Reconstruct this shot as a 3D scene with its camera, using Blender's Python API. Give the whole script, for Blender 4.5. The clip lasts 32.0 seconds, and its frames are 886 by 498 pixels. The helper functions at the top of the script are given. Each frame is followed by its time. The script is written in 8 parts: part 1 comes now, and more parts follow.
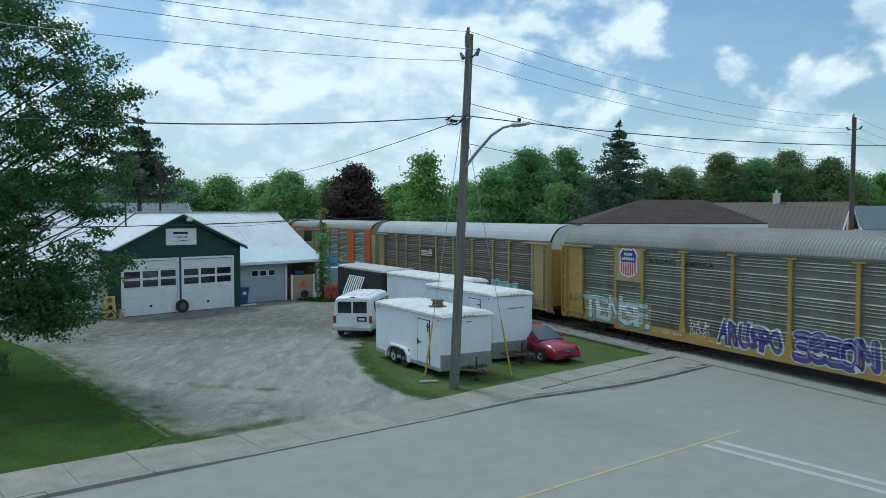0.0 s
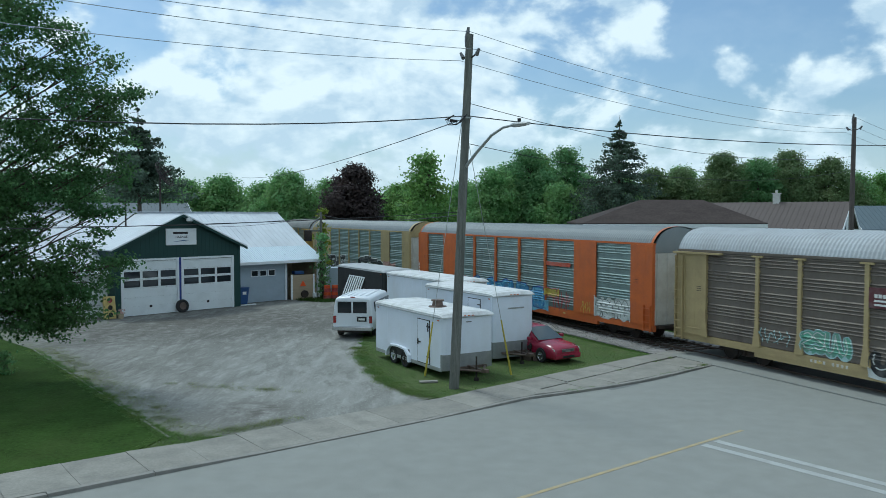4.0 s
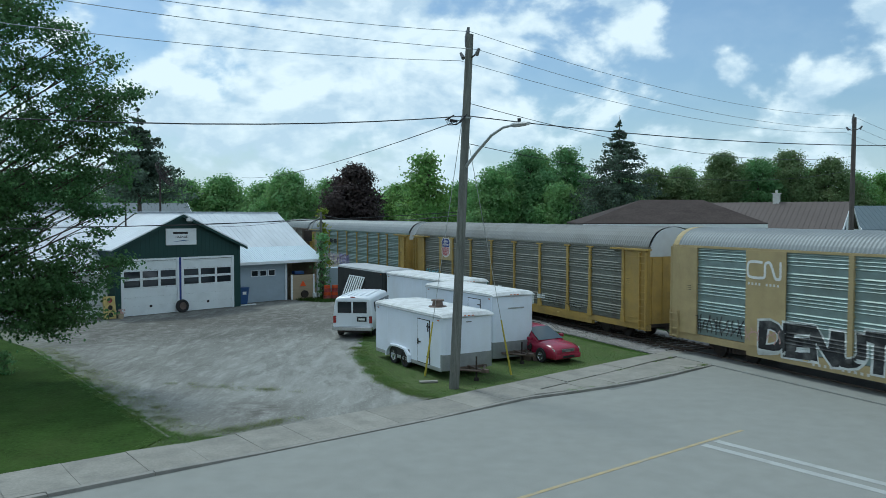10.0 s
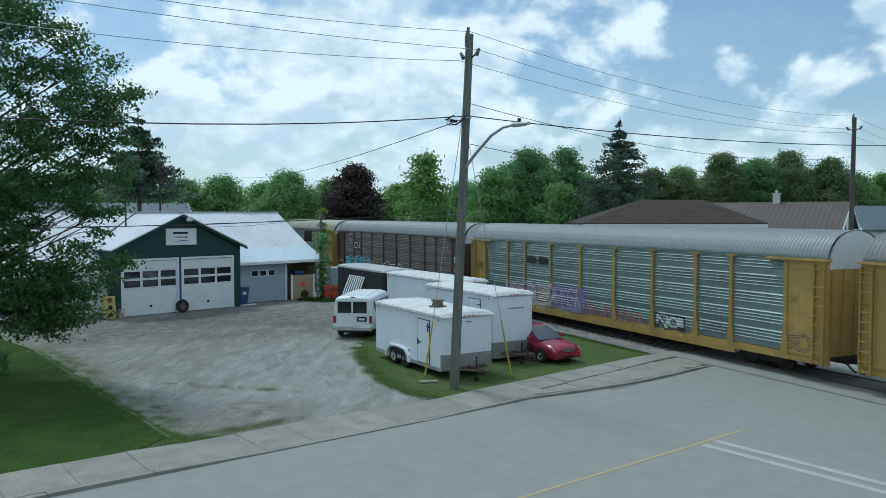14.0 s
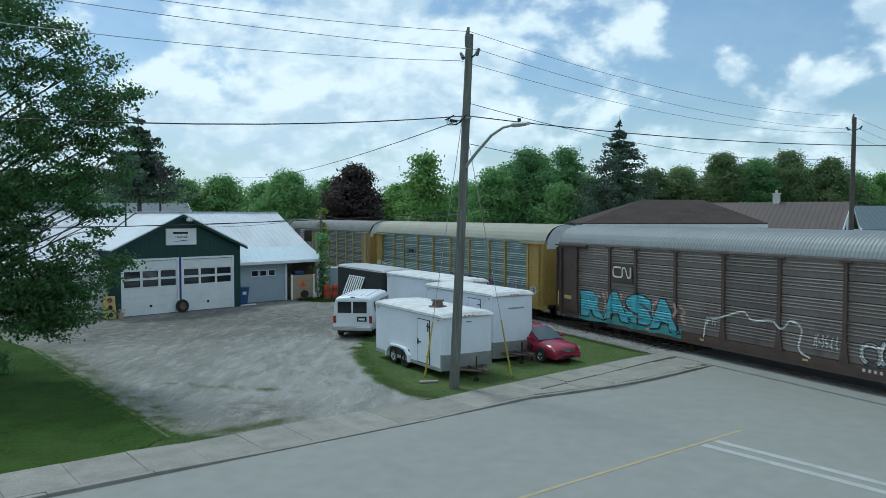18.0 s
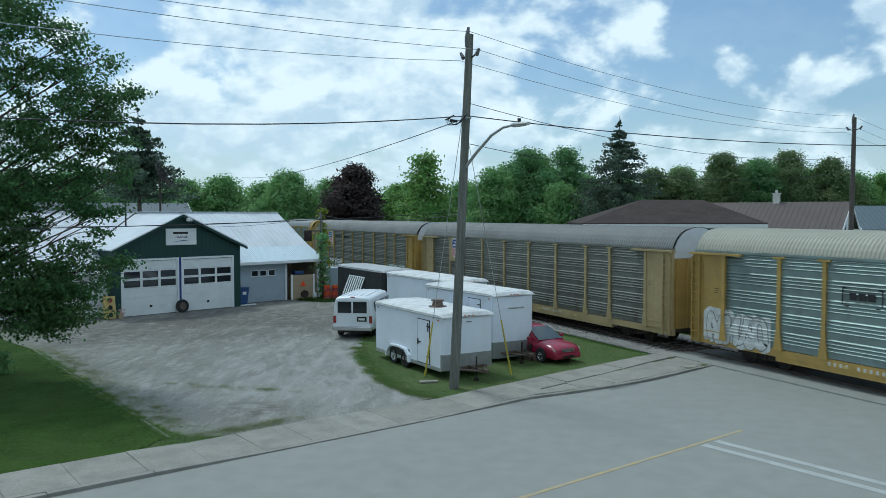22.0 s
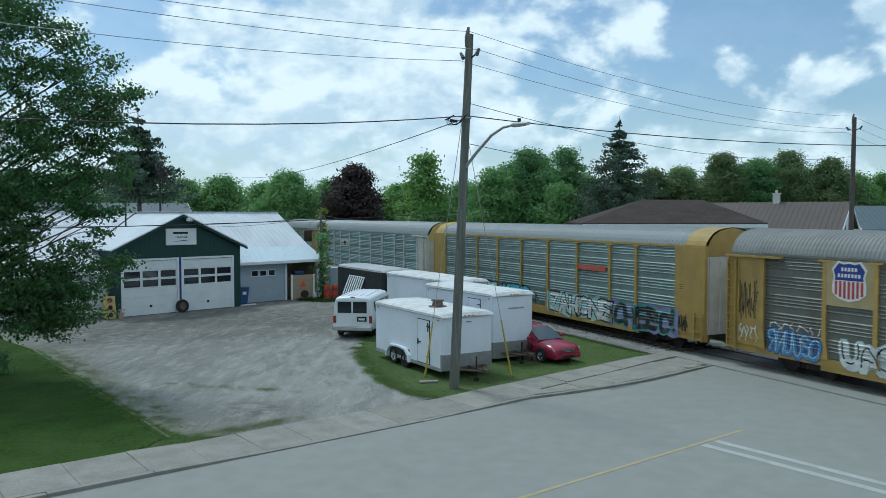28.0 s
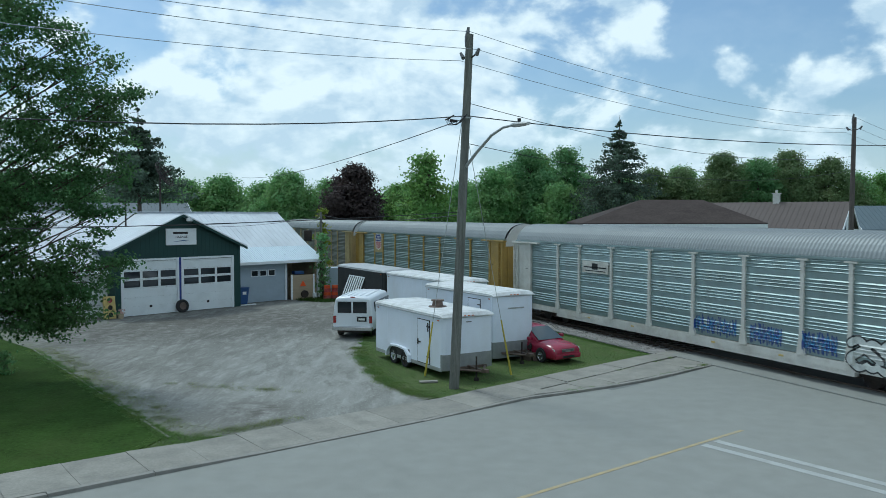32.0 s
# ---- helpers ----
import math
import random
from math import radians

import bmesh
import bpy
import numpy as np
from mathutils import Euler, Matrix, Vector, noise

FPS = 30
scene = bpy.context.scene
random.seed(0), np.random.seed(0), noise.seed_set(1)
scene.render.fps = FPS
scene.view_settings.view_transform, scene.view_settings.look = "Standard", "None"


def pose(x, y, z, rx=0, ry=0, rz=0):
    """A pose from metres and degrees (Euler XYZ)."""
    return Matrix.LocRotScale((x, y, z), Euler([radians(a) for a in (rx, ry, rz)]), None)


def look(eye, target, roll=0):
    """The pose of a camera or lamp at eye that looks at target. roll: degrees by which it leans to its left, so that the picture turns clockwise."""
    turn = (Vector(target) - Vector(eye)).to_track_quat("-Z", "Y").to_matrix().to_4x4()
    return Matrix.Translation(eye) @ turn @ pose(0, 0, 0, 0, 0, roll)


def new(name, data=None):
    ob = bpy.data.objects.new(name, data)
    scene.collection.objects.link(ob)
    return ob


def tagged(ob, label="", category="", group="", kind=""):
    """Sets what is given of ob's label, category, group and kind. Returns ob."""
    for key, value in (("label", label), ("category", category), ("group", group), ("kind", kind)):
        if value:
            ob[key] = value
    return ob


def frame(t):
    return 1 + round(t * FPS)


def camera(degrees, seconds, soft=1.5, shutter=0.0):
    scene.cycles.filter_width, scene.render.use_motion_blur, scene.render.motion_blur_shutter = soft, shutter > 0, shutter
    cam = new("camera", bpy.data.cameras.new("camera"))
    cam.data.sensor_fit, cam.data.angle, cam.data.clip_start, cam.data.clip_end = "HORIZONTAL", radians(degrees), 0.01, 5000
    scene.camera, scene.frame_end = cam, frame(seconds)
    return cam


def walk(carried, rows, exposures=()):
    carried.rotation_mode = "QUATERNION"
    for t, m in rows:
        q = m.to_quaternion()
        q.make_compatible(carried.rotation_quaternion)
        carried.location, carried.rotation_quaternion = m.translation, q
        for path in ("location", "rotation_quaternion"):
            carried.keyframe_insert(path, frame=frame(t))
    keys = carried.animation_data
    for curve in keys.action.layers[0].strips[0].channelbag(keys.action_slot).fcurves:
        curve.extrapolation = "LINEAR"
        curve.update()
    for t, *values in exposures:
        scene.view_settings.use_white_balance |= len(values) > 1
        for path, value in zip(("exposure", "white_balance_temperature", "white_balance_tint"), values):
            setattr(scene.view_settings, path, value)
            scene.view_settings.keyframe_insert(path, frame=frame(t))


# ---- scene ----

# ================= camera =================
cam = camera(58.86, 32.0, soft=0.65, shutter=0.15)
EYE = (0.0, 0.0, 6.4)
TILT = 87.49
walk(cam, [(0.0, pose(*EYE, TILT, 0, 0)), (32.0, pose(*EYE, TILT, 0, 0))], exposures=[(0.0, 0.0, 5480, -4), (32.0, 0.0, 5480, -4)])

# ================= world and sun =================
SUN_EL, SUN_AZ = 60.0, -40.0      # degrees; azimuth from +Y towards +X
world = bpy.data.worlds.new("world")
scene.world = world
world.use_nodes = True


def build_world():
    nt = world.node_tree
    N, L = nt.nodes, nt.links
    N.clear()
    out = N.new("ShaderNodeOutputWorld")
    bg = N.new("ShaderNodeBackground")
    sky = N.new("ShaderNodeTexSky")
    sky.sky_type = "NISHITA"
    sky.sun_disc = False
    sky.sun_elevation = radians(SUN_EL)
    sky.sun_rotation = radians(SUN_AZ)
    sky.air_density, sky.dust_density, sky.ozone_density = 1.0, 1.2, 1.0
    gain = N.new("ShaderNodeMix")
    gain.data_type = "RGBA"
    gain.blend_type = "MULTIPLY"
    gain.inputs["Factor"].default_value = 1.0
    gain.inputs["B"].default_value = (0.095, 0.098, 0.100, 1)
    L.new(sky.outputs["Color"], gain.inputs["A"])
    # clouds: billowing noise over the dome, with denser and clearer regions
    co = N.new("ShaderNodeTexCoord")
    sep = N.new("ShaderNodeSeparateXYZ")
    L.new(co.outputs["Generated"], sep.inputs[0])

    def calc(op, a, b):
        nn = N.new("ShaderNodeMath"); nn.operation = op
        for k, v in enumerate((a, b)):
            if isinstance(v, (int, float)):
                nn.inputs[k].default_value = v
            else:
                L.new(v, nn.inputs[k])
        return nn.outputs[0]

    def cover(shift):
        mp = N.new("ShaderNodeMapping")
        mp.inputs["Scale"].default_value = (1.0, 1.0, 1.5)
        mp.inputs["Location"].default_value = shift
        L.new(co.outputs["Generated"], mp.inputs["Vector"])
        nn = N.new("ShaderNodeTexNoise")
        nn.inputs["Scale"].default_value, nn.inputs["Detail"].default_value, nn.inputs["Roughness"].default_value = 6.5, 9, 0.57
        nn.inputs["Distortion"].default_value = 0.2
        L.new(mp.outputs[0], nn.inputs["Vector"])
        vo = N.new("ShaderNodeTexVoronoi"); vo.feature = "SMOOTH_F1"
        vo.inputs["Scale"].default_value, vo.inputs["Detail"].default_value, vo.inputs["Roughness"].default_value = 16.0, 3, 0.55
        L.new(mp.outputs[0], vo.inputs["Vector"])
        return calc("ADD", nn.outputs["Fac"], calc("MULTIPLY", calc("SUBTRACT", 0.45, vo.outputs["Distance"]), 0.22))

    def region(az, el, r, amount):
        vd = N.new("ShaderNodeVectorMath"); vd.operation = "DISTANCE"
        L.new(co.outputs["Generated"], vd.inputs[0])
        vd.inputs[1].default_value = Vector((az, 1.0, el)).normalized()
        mr = N.new("ShaderNodeMapRange"); mr.interpolation_type = "SMOOTHSTEP"
        mr.inputs["From Max"].default_value = r
        mr.inputs["To Min"].default_value, mr.inputs["To Max"].default_value = amount, 0.0
        L.new(vd.outputs["Value"], mr.inputs["Value"])
        return mr.outputs[0]

    CLOUD = (3.7, 1.9, 5.2)
    n1 = cover(CLOUD)
    n2 = cover((CLOUD[0] - 0.006, CLOUD[1], CLOUD[2] + 0.035))
    bias = None
    for az, el, r, amount in ((-0.20, 0.20, 0.20, 0.13), (-0.05, 0.22, 0.22, 0.14), (0.12, 0.25, 0.17, 0.12), (-0.22, 0.13, 0.15, 0.10), (-0.31, 0.10, 0.15, 0.10), (0.48, 0.17, 0.09, 0.13), (0.36, 0.19, 0.05, 0.13), (0.56, 0.24, 0.08, 0.14), (-0.1, 0.08, 0.2, 0.08), (0.2, 0.08, 0.15, 0.06),
                              (-0.40, 0.21, 0.07, -0.16), (-0.28, 0.165, 0.075, -0.17), (-0.30, 0.235, 0.08, 0.17), (0.25, 0.265, 0.09, 0.17), (0.13, 0.19, 0.08, -0.13), (0.24, 0.16, 0.09, 0.05), (0.30, 0.19, 0.10, -0.15), (0.38, 0.25, 0.13, -0.16), (0.46, 0.24, 0.09, -0.12), (0.40, 0.12, 0.12, 0.07), (0.54, 0.16, 0.08, -0.14)):
        q = region(az, el, r, amount)
        bias = q if bias is None else calc("ADD", bias, q)
    # cover thickens away from the clear part: unseen cloud added to brighten camera-facing sides
    thick = N.new("ShaderNodeMapRange"); thick.interpolation_type = "SMOOTHSTEP"
    thick.inputs["From Min"].default_value, thick.inputs["From Max"].default_value = 0.75, -0.2
    thick.inputs["To Max"].default_value = 0.12
    L.new(sep.outputs["Y"], thick.inputs["Value"])
    bias = calc("ADD", bias, thick.outputs[0])
    r1 = N.new("ShaderNodeMapRange"); r1.interpolation_type = "SMOOTHSTEP"
    r1.inputs["From Min"].default_value = 0.375; r1.inputs["From Max"].default_value = 0.525
    L.new(calc("ADD", n1, bias), r1.inputs["Value"])
    r2 = N.new("ShaderNodeMapRange")
    r2.inputs["From Min"].default_value = -0.10; r2.inputs["From Max"].default_value = 0.11
    puff = N.new("ShaderNodeTexNoise")
    puff.inputs["Scale"].default_value, puff.inputs["Detail"].default_value, puff.inputs["Roughness"].default_value, puff.inputs["Distortion"].default_value = 13.0, 8, 0.6, 0.6
    pm = N.new("ShaderNodeMapping")
    pm.inputs["Scale"].default_value = (1.0, 1.0, 1.9)
    L.new(co.outputs["Generated"], pm.inputs["Vector"]); L.new(pm.outputs[0], puff.inputs["Vector"])
    L.new(calc("ADD", calc("SUBTRACT", n1, n2), calc("MULTIPLY", calc("SUBTRACT", puff.outputs["Fac"], 0.47), 0.42)), r2.inputs["Value"])
    shade = N.new("ShaderNodeMix"); shade.data_type = "RGBA"
    shade.inputs["A"].default_value = (0.62, 0.69, 0.765, 1)
    shade.inputs["B"].default_value = (0.97, 0.965, 0.95, 1)
    L.new(r2.outputs[0], shade.inputs["Factor"])
    mix = N.new("ShaderNodeMix"); mix.data_type = "RGBA"
    L.new(calc("ADD", calc("MULTIPLY", r1.outputs[0], 0.80), 0.10), mix.inputs["Factor"])
    L.new(gain.outputs["Result"], mix.inputs["A"]); L.new(shade.outputs["Result"], mix.inputs["B"])
    hz = N.new("ShaderNodeMapRange"); hz.interpolation_type = "SMOOTHSTEP"
    hz.inputs["From Min"].default_value = 0.0; hz.inputs["From Max"].default_value = 0.15
    hz.inputs["To Min"].default_value = 0.62; hz.inputs["To Max"].default_value = 0.0
    L.new(sep.outputs["Z"], hz.inputs["Value"])
    haze = N.new("ShaderNodeMix"); haze.data_type = "RGBA"
    haze.inputs["B"].default_value = (0.66, 0.74, 0.80, 1)
    L.new(hz.outputs[0], haze.inputs["Factor"]); L.new(mix.outputs["Result"], haze.inputs["A"])
    L.new(haze.outputs["Result"], bg.inputs["Color"])
    bg.inputs["Strength"].default_value = 1.0
    L.new(bg.outputs[0], out.inputs["Surface"])


build_world()
sun = new("sun", bpy.data.lights.new("sun", "SUN"))
sun.data.energy, sun.data.angle, sun.data.color = 1.7, radians(12), (1.0, 0.95, 0.87)
_el, _az = radians(SUN_EL), radians(SUN_AZ)
sun.matrix_world = look((40 * math.cos(_el) * math.sin(_az), 40 * math.cos(_el) * math.cos(_az), 40 * math.sin(_el)), (0, 0, 0))


# ================= materials =================
def material(name, col, rough=0.7, metal=0.0, var=0.15, scale=3.0, fine=40.0, bump=0.15, dirt=None, dirt_amt=0.0, dirt_scale=1.2, spread=0.0, stretch=(1, 1, 1), spec=0.4, gdist=0.004):
    """Noise at two scales, an optional layer of dirt, and a change from object to object."""
    m = bpy.data.materials.new(name)
    m.use_nodes = True
    nt = m.node_tree
    N, L = nt.nodes, nt.links
    b = N["Principled BSDF"]
    b.inputs["Roughness"].default_value = rough
    b.inputs["Metallic"].default_value = metal
    b.inputs["Specular IOR Level"].default_value = spec
    co = N.new("ShaderNodeTexCoord")
    mp = N.new("ShaderNodeMapping")
    mp.inputs["Scale"].default_value = stretch
    L.new(co.outputs["Object"], mp.inputs["Vector"])
    big = N.new("ShaderNodeTexNoise"); big.inputs["Scale"].default_value = scale; big.inputs["Detail"].default_value = 5
    sml = N.new("ShaderNodeTexNoise"); sml.inputs["Scale"].default_value = fine; sml.inputs["Detail"].default_value = 3
    L.new(mp.outputs[0], big.inputs["Vector"]); L.new(mp.outputs[0], sml.inputs["Vector"])
    add = N.new("ShaderNodeMath"); add.operation = "ADD"
    L.new(big.outputs["Fac"], add.inputs[0]); L.new(sml.outputs["Fac"], add.inputs[1])
    val = N.new("ShaderNodeMapRange")
    val.inputs["From Min"].default_value = 0.6; val.inputs["From Max"].default_value = 1.4
    val.inputs["To Min"].default_value = 1 - var; val.inputs["To Max"].default_value = 1 + var
    L.new(add.outputs[0], val.inputs["Value"])
    hsv = N.new("ShaderNodeHueSaturation")
    hsv.inputs["Color"].default_value = (*col, 1)
    if spread:
        oi = N.new("ShaderNodeObjectInfo")
        sp = N.new("ShaderNodeMapRange")
        sp.inputs["To Min"].default_value = 1 - spread; sp.inputs["To Max"].default_value = 1 + spread
        L.new(oi.outputs["Random"], sp.inputs["Value"])
        mul = N.new("ShaderNodeMath"); mul.operation = "MULTIPLY"
        L.new(sp.outputs[0], mul.inputs[0]); L.new(val.outputs[0], mul.inputs[1])
        L.new(mul.outputs[0], hsv.inputs["Value"])
    else:
        L.new(val.outputs[0], hsv.inputs["Value"])
    last = hsv.outputs["Color"]
    if dirt:
        dn = N.new("ShaderNodeTexNoise"); dn.inputs["Scale"].default_value = dirt_scale; dn.inputs["Detail"].default_value = 8; dn.inputs["Roughness"].default_value = 0.65
        L.new(mp.outputs[0], dn.inputs["Vector"])
        dr = N.new("ShaderNodeMapRange")
        dr.inputs["From Min"].default_value = 0.45; dr.inputs["From Max"].default_value = 0.72
        dr.inputs["To Max"].default_value = dirt_amt
        L.new(dn.outputs["Fac"], dr.inputs["Value"])
        mx = N.new("ShaderNodeMix"); mx.data_type = "RGBA"
        mx.inputs["B"].default_value = (*dirt, 1)
        L.new(dr.outputs[0], mx.inputs["Factor"]); L.new(last, mx.inputs["A"])
        last = mx.outputs["Result"]
    L.new(last, b.inputs["Base Color"])
    if bump:
        bp = N.new("ShaderNodeBump"); bp.inputs["Strength"].default_value = bump; bp.inputs["Distance"].default_value = gdist
        L.new(sml.outputs["Fac"], bp.inputs["Height"]); L.new(bp.outputs[0], b.inputs["Normal"])
    return m


def leaf_material(name, col, var=0.35, hue=0.02, spec=0.3):
    m = bpy.data.materials.new(name)
    m.use_nodes = True
    N, L = m.node_tree.nodes, m.node_tree.links
    b = N["Principled BSDF"]
    b.inputs["Roughness"].default_value = 0.55
    b.inputs["Specular IOR Level"].default_value = spec
    geo = N.new("ShaderNodeNewGeometry")
    co = N.new("ShaderNodeTexCoord")
    ns = N.new("ShaderNodeTexNoise"); ns.inputs["Scale"].default_value = 0.5; ns.inputs["Detail"].default_value = 2
    L.new(co.outputs["Object"], ns.inputs["Vector"])
    hsv = N.new("ShaderNodeHueSaturation"); hsv.inputs["Color"].default_value = (*col, 1)
    r = N.new("ShaderNodeMapRange"); r.inputs["To Min"].default_value = 1 - var; r.inputs["To Max"].default_value = 1 + var
    L.new(geo.outputs["Random Per Island"], r.inputs["Value"]); L.new(r.outputs[0], hsv.inputs["Value"])
    h = N.new("ShaderNodeMapRange"); h.inputs["From Min"].default_value = 0.3; h.inputs["From Max"].default_value = 0.7
    h.inputs["To Min"].default_value = 0.5 - hue; h.inputs["To Max"].default_value = 0.5 + hue
    L.new(ns.outputs["Fac"], h.inputs["Value"]); L.new(h.outputs[0], hsv.inputs["Hue"])
    L.new(hsv.outputs[0], b.inputs["Base Color"])
    tr = N.new("ShaderNodeBsdfTranslucent")
    L.new(hsv.outputs[0], tr.inputs["Color"])
    ms = N.new("ShaderNodeMixShader"); ms.inputs[0].default_value = 0.5
    L.new(b.outputs[0], ms.inputs[1]); L.new(tr.outputs[0], ms.inputs[2])
    L.new(ms.outputs[0], N["Material Output"].inputs["Surface"])
    return m


def glass_material(name, col=(0.02, 0.025, 0.03)):
    m = bpy.data.materials.new(name)
    m.use_nodes = True
    b = m.node_tree.nodes["Principled BSDF"]
    b.inputs["Base Color"].default_value = (*col, 1)
    b.inputs["Roughness"].default_value = 0.06
    b.inputs["Specular IOR Level"].default_value = 0.7
    return m


def gravel_material():
    """Crushed stone: pale tyre-swept streaks over darker gravel."""
    m = bpy.data.materials.new("gravel")
    m.use_nodes = True
    N, L = m.node_tree.nodes, m.node_tree.links
    b = N["Principled BSDF"]
    b.inputs["Roughness"].default_value = 0.95
    b.inputs["Specular IOR Level"].default_value = 0.2
    co = N.new("ShaderNodeTexCoord")

    def layer(scale, detail, rough, stretch, rot=0.0, dist=0.0):
        mp = N.new("ShaderNodeMapping")
        mp.inputs["Scale"].default_value = stretch
        mp.inputs["Rotation"].default_value = (0, 0, radians(rot))
        L.new(co.outputs["Object"], mp.inputs["Vector"])
        nn = N.new("ShaderNodeTexNoise")
        nn.inputs["Scale"].default_value, nn.inputs["Detail"].default_value, nn.inputs["Roughness"].default_value, nn.inputs["Distortion"].default_value = scale, detail, rough, dist
        L.new(mp.outputs[0], nn.inputs["Vector"])
        return nn.outputs["Fac"]

    def ramp(src, a, z, lo, hi):
        r = N.new("ShaderNodeMapRange")
        r.inputs["From Min"].default_value, r.inputs["From Max"].default_value, r.inputs["To Min"].default_value, r.inputs["To Max"].default_value = a, z, lo, hi
        L.new(src, r.inputs["Value"])
        return r.outputs[0]

    def blend(fac, a, col):
        x = N.new("ShaderNodeMix"); x.data_type = "RGBA"
        L.new(fac, x.inputs["Factor"])
        if isinstance(a, tuple):
            x.inputs["A"].default_value = (*a, 1)
        else:
            L.new(a, x.inputs["A"])
        x.inputs["B"].default_value = (*col, 1)
        return x.outputs["Result"]

    c = blend(ramp(layer(0.10, 4, 0.55, (1, 1, 1)), 0.38, 0.62, 0, 1), (0.118, 0.117, 0.105), (0.215, 0.215, 0.197))
    c = blend(ramp(layer(0.8, 6, 0.68, (1.5, 0.35, 1), -16, 0.7), 0.50, 0.64, 0, 0.56), c, (0.34, 0.345, 0.322))
    c = blend(ramp(layer(1.7, 6, 0.7, (1.5, 0.4, 1), 34, 0.6), 0.52, 0.68, 0, 0.54), c, (0.36, 0.363, 0.345))
    c = blend(ramp(layer(1.1, 6, 0.68, (1.3, 0.4, 1), 8, 0.8), 0.50, 0.66, 0, 0.7), c, (0.105, 0.10, 0.09))
    c = blend(ramp(layer(5.0, 6, 0.75, (1.2, 0.6, 1)), 0.46, 0.72, 0, 0.5), c, (0.135, 0.13, 0.115))
    c = blend(ramp(layer(14.0, 3, 0.65, (1, 0.7, 1)), 0.52, 0.72, 0, 0.45), c, (0.42, 0.41, 0.39))
    # the well-driven middle of the yard is worn paler
    wd = N.new("ShaderNodeVectorMath"); wd.operation = "DISTANCE"
    L.new(co.outputs["Object"], wd.inputs[0]); wd.inputs[1].default_value = (-3.6, 32.0, 0)
    worn = N.new("ShaderNodeMath"); worn.operation = "MULTIPLY"
    L.new(ramp(wd.outputs["Value"], 2.0, 10.0, 1.0, 0.0), worn.inputs[0]); L.new(ramp(layer(0.7, 5, 0.65, (1.3, 0.5, 1), 20, 0.8), 0.35, 0.65, 0.15, 0.7), worn.inputs[1])
    c = blend(worn.outputs[0], c, (0.35, 0.352, 0.335))
    # thin green growth along the lawn edging
    dp = N.new("ShaderNodeVectorMath"); dp.operation = "DOT_PRODUCT"
    L.new(co.outputs["Object"], dp.inputs[0]); dp.inputs[1].default_value = (0.786, 0.619, 0)
    growth = N.new("ShaderNodeMath"); growth.operation = "MULTIPLY"
    L.new(ramp(dp.outputs["Value"], 7.6, 9.3, 1.0, 0.0), growth.inputs[0]); L.new(ramp(layer(1.8, 6, 0.7, (1, 1, 1)), 0.40, 0.62, 0.0, 0.75), growth.inputs[1])
    c = blend(growth.outputs[0], c, (0.13, 0.155, 0.07))
    # a small soil stain near the entrance, and darker patches before the garage
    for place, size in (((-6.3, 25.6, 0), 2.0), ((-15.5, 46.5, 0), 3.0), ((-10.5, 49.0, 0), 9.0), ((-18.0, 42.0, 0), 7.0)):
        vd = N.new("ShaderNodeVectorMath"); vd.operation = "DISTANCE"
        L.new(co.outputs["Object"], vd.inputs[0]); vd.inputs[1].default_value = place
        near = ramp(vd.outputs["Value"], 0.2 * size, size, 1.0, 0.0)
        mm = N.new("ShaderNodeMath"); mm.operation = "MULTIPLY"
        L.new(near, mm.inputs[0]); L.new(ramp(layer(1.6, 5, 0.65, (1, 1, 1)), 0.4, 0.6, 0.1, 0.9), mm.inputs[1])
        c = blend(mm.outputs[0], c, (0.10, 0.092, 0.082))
    L.new(c, b.inputs["Base Color"])
    bp = N.new("ShaderNodeBump"); bp.inputs["Strength"].default_value = 0.7; bp.inputs["Distance"].default_value = 0.02
    L.new(layer(22.0, 4, 0.7, (1, 1, 1)), bp.inputs["Height"]); L.new(bp.outputs[0], b.inputs["Normal"])
    return m


M = {}
M["asphalt"] = material("asphalt", (0.247, 0.25, 0.232), 0.9, var=0.12, scale=1.6, fine=38, bump=0.8, dirt=(0.205, 0.208, 0.194), dirt_amt=0.2, dirt_scale=0.35, gdist=0.008)
M["patch"] = material("asphalt_patch", (0.17, 0.175, 0.17), 0.9, var=0.12, scale=0.8, fine=60, bump=0.4)
M["gravel"] = gravel_material()
M["concrete"] = material("concrete", (0.25, 0.24, 0.212), 0.9, var=0.2, scale=1.0, fine=16, bump=0.4, dirt=(0.15, 0.145, 0.135), dirt_amt=0.6, spread=0.08)
M["curb"] = material("curb_concrete", (0.25, 0.24, 0.22), 0.9, var=0.15, scale=1.5, fine=50, bump=0.3, dirt=(0.12, 0.12, 0.11), dirt_amt=0.6)
M["grass_ground"] = material("grass_soil", (0.035, 0.066, 0.014), 0.95, spec=0.05, var=0.45, scale=0.9, fine=9, bump=0.4, gdist=0.02, dirt=(0.066, 0.09, 0.028), dirt_amt=0.4, dirt_scale=0.4)
M["soil"] = material("soil", (0.12, 0.10, 0.08), 0.95, var=0.25, scale=1, fine=20, bump=0.7, gdist=0.02)
M["ballast"] = material("ballast", (0.26, 0.25, 0.24), 0.95, var=0.45, scale=2, fine=14, bump=1.0, gdist=0.05, dirt=(0.12, 0.1, 0.09), dirt_amt=0.6)
M["stone"] = material("ballast_stone", (0.27, 0.262, 0.245), 0.9, var=0.3, scale=8, fine=40)
M["yard_stone"] = material("yard_stone", (0.34, 0.33, 0.31), 0.9, var=0.3, scale=0.9, fine=9, spec=0.1)
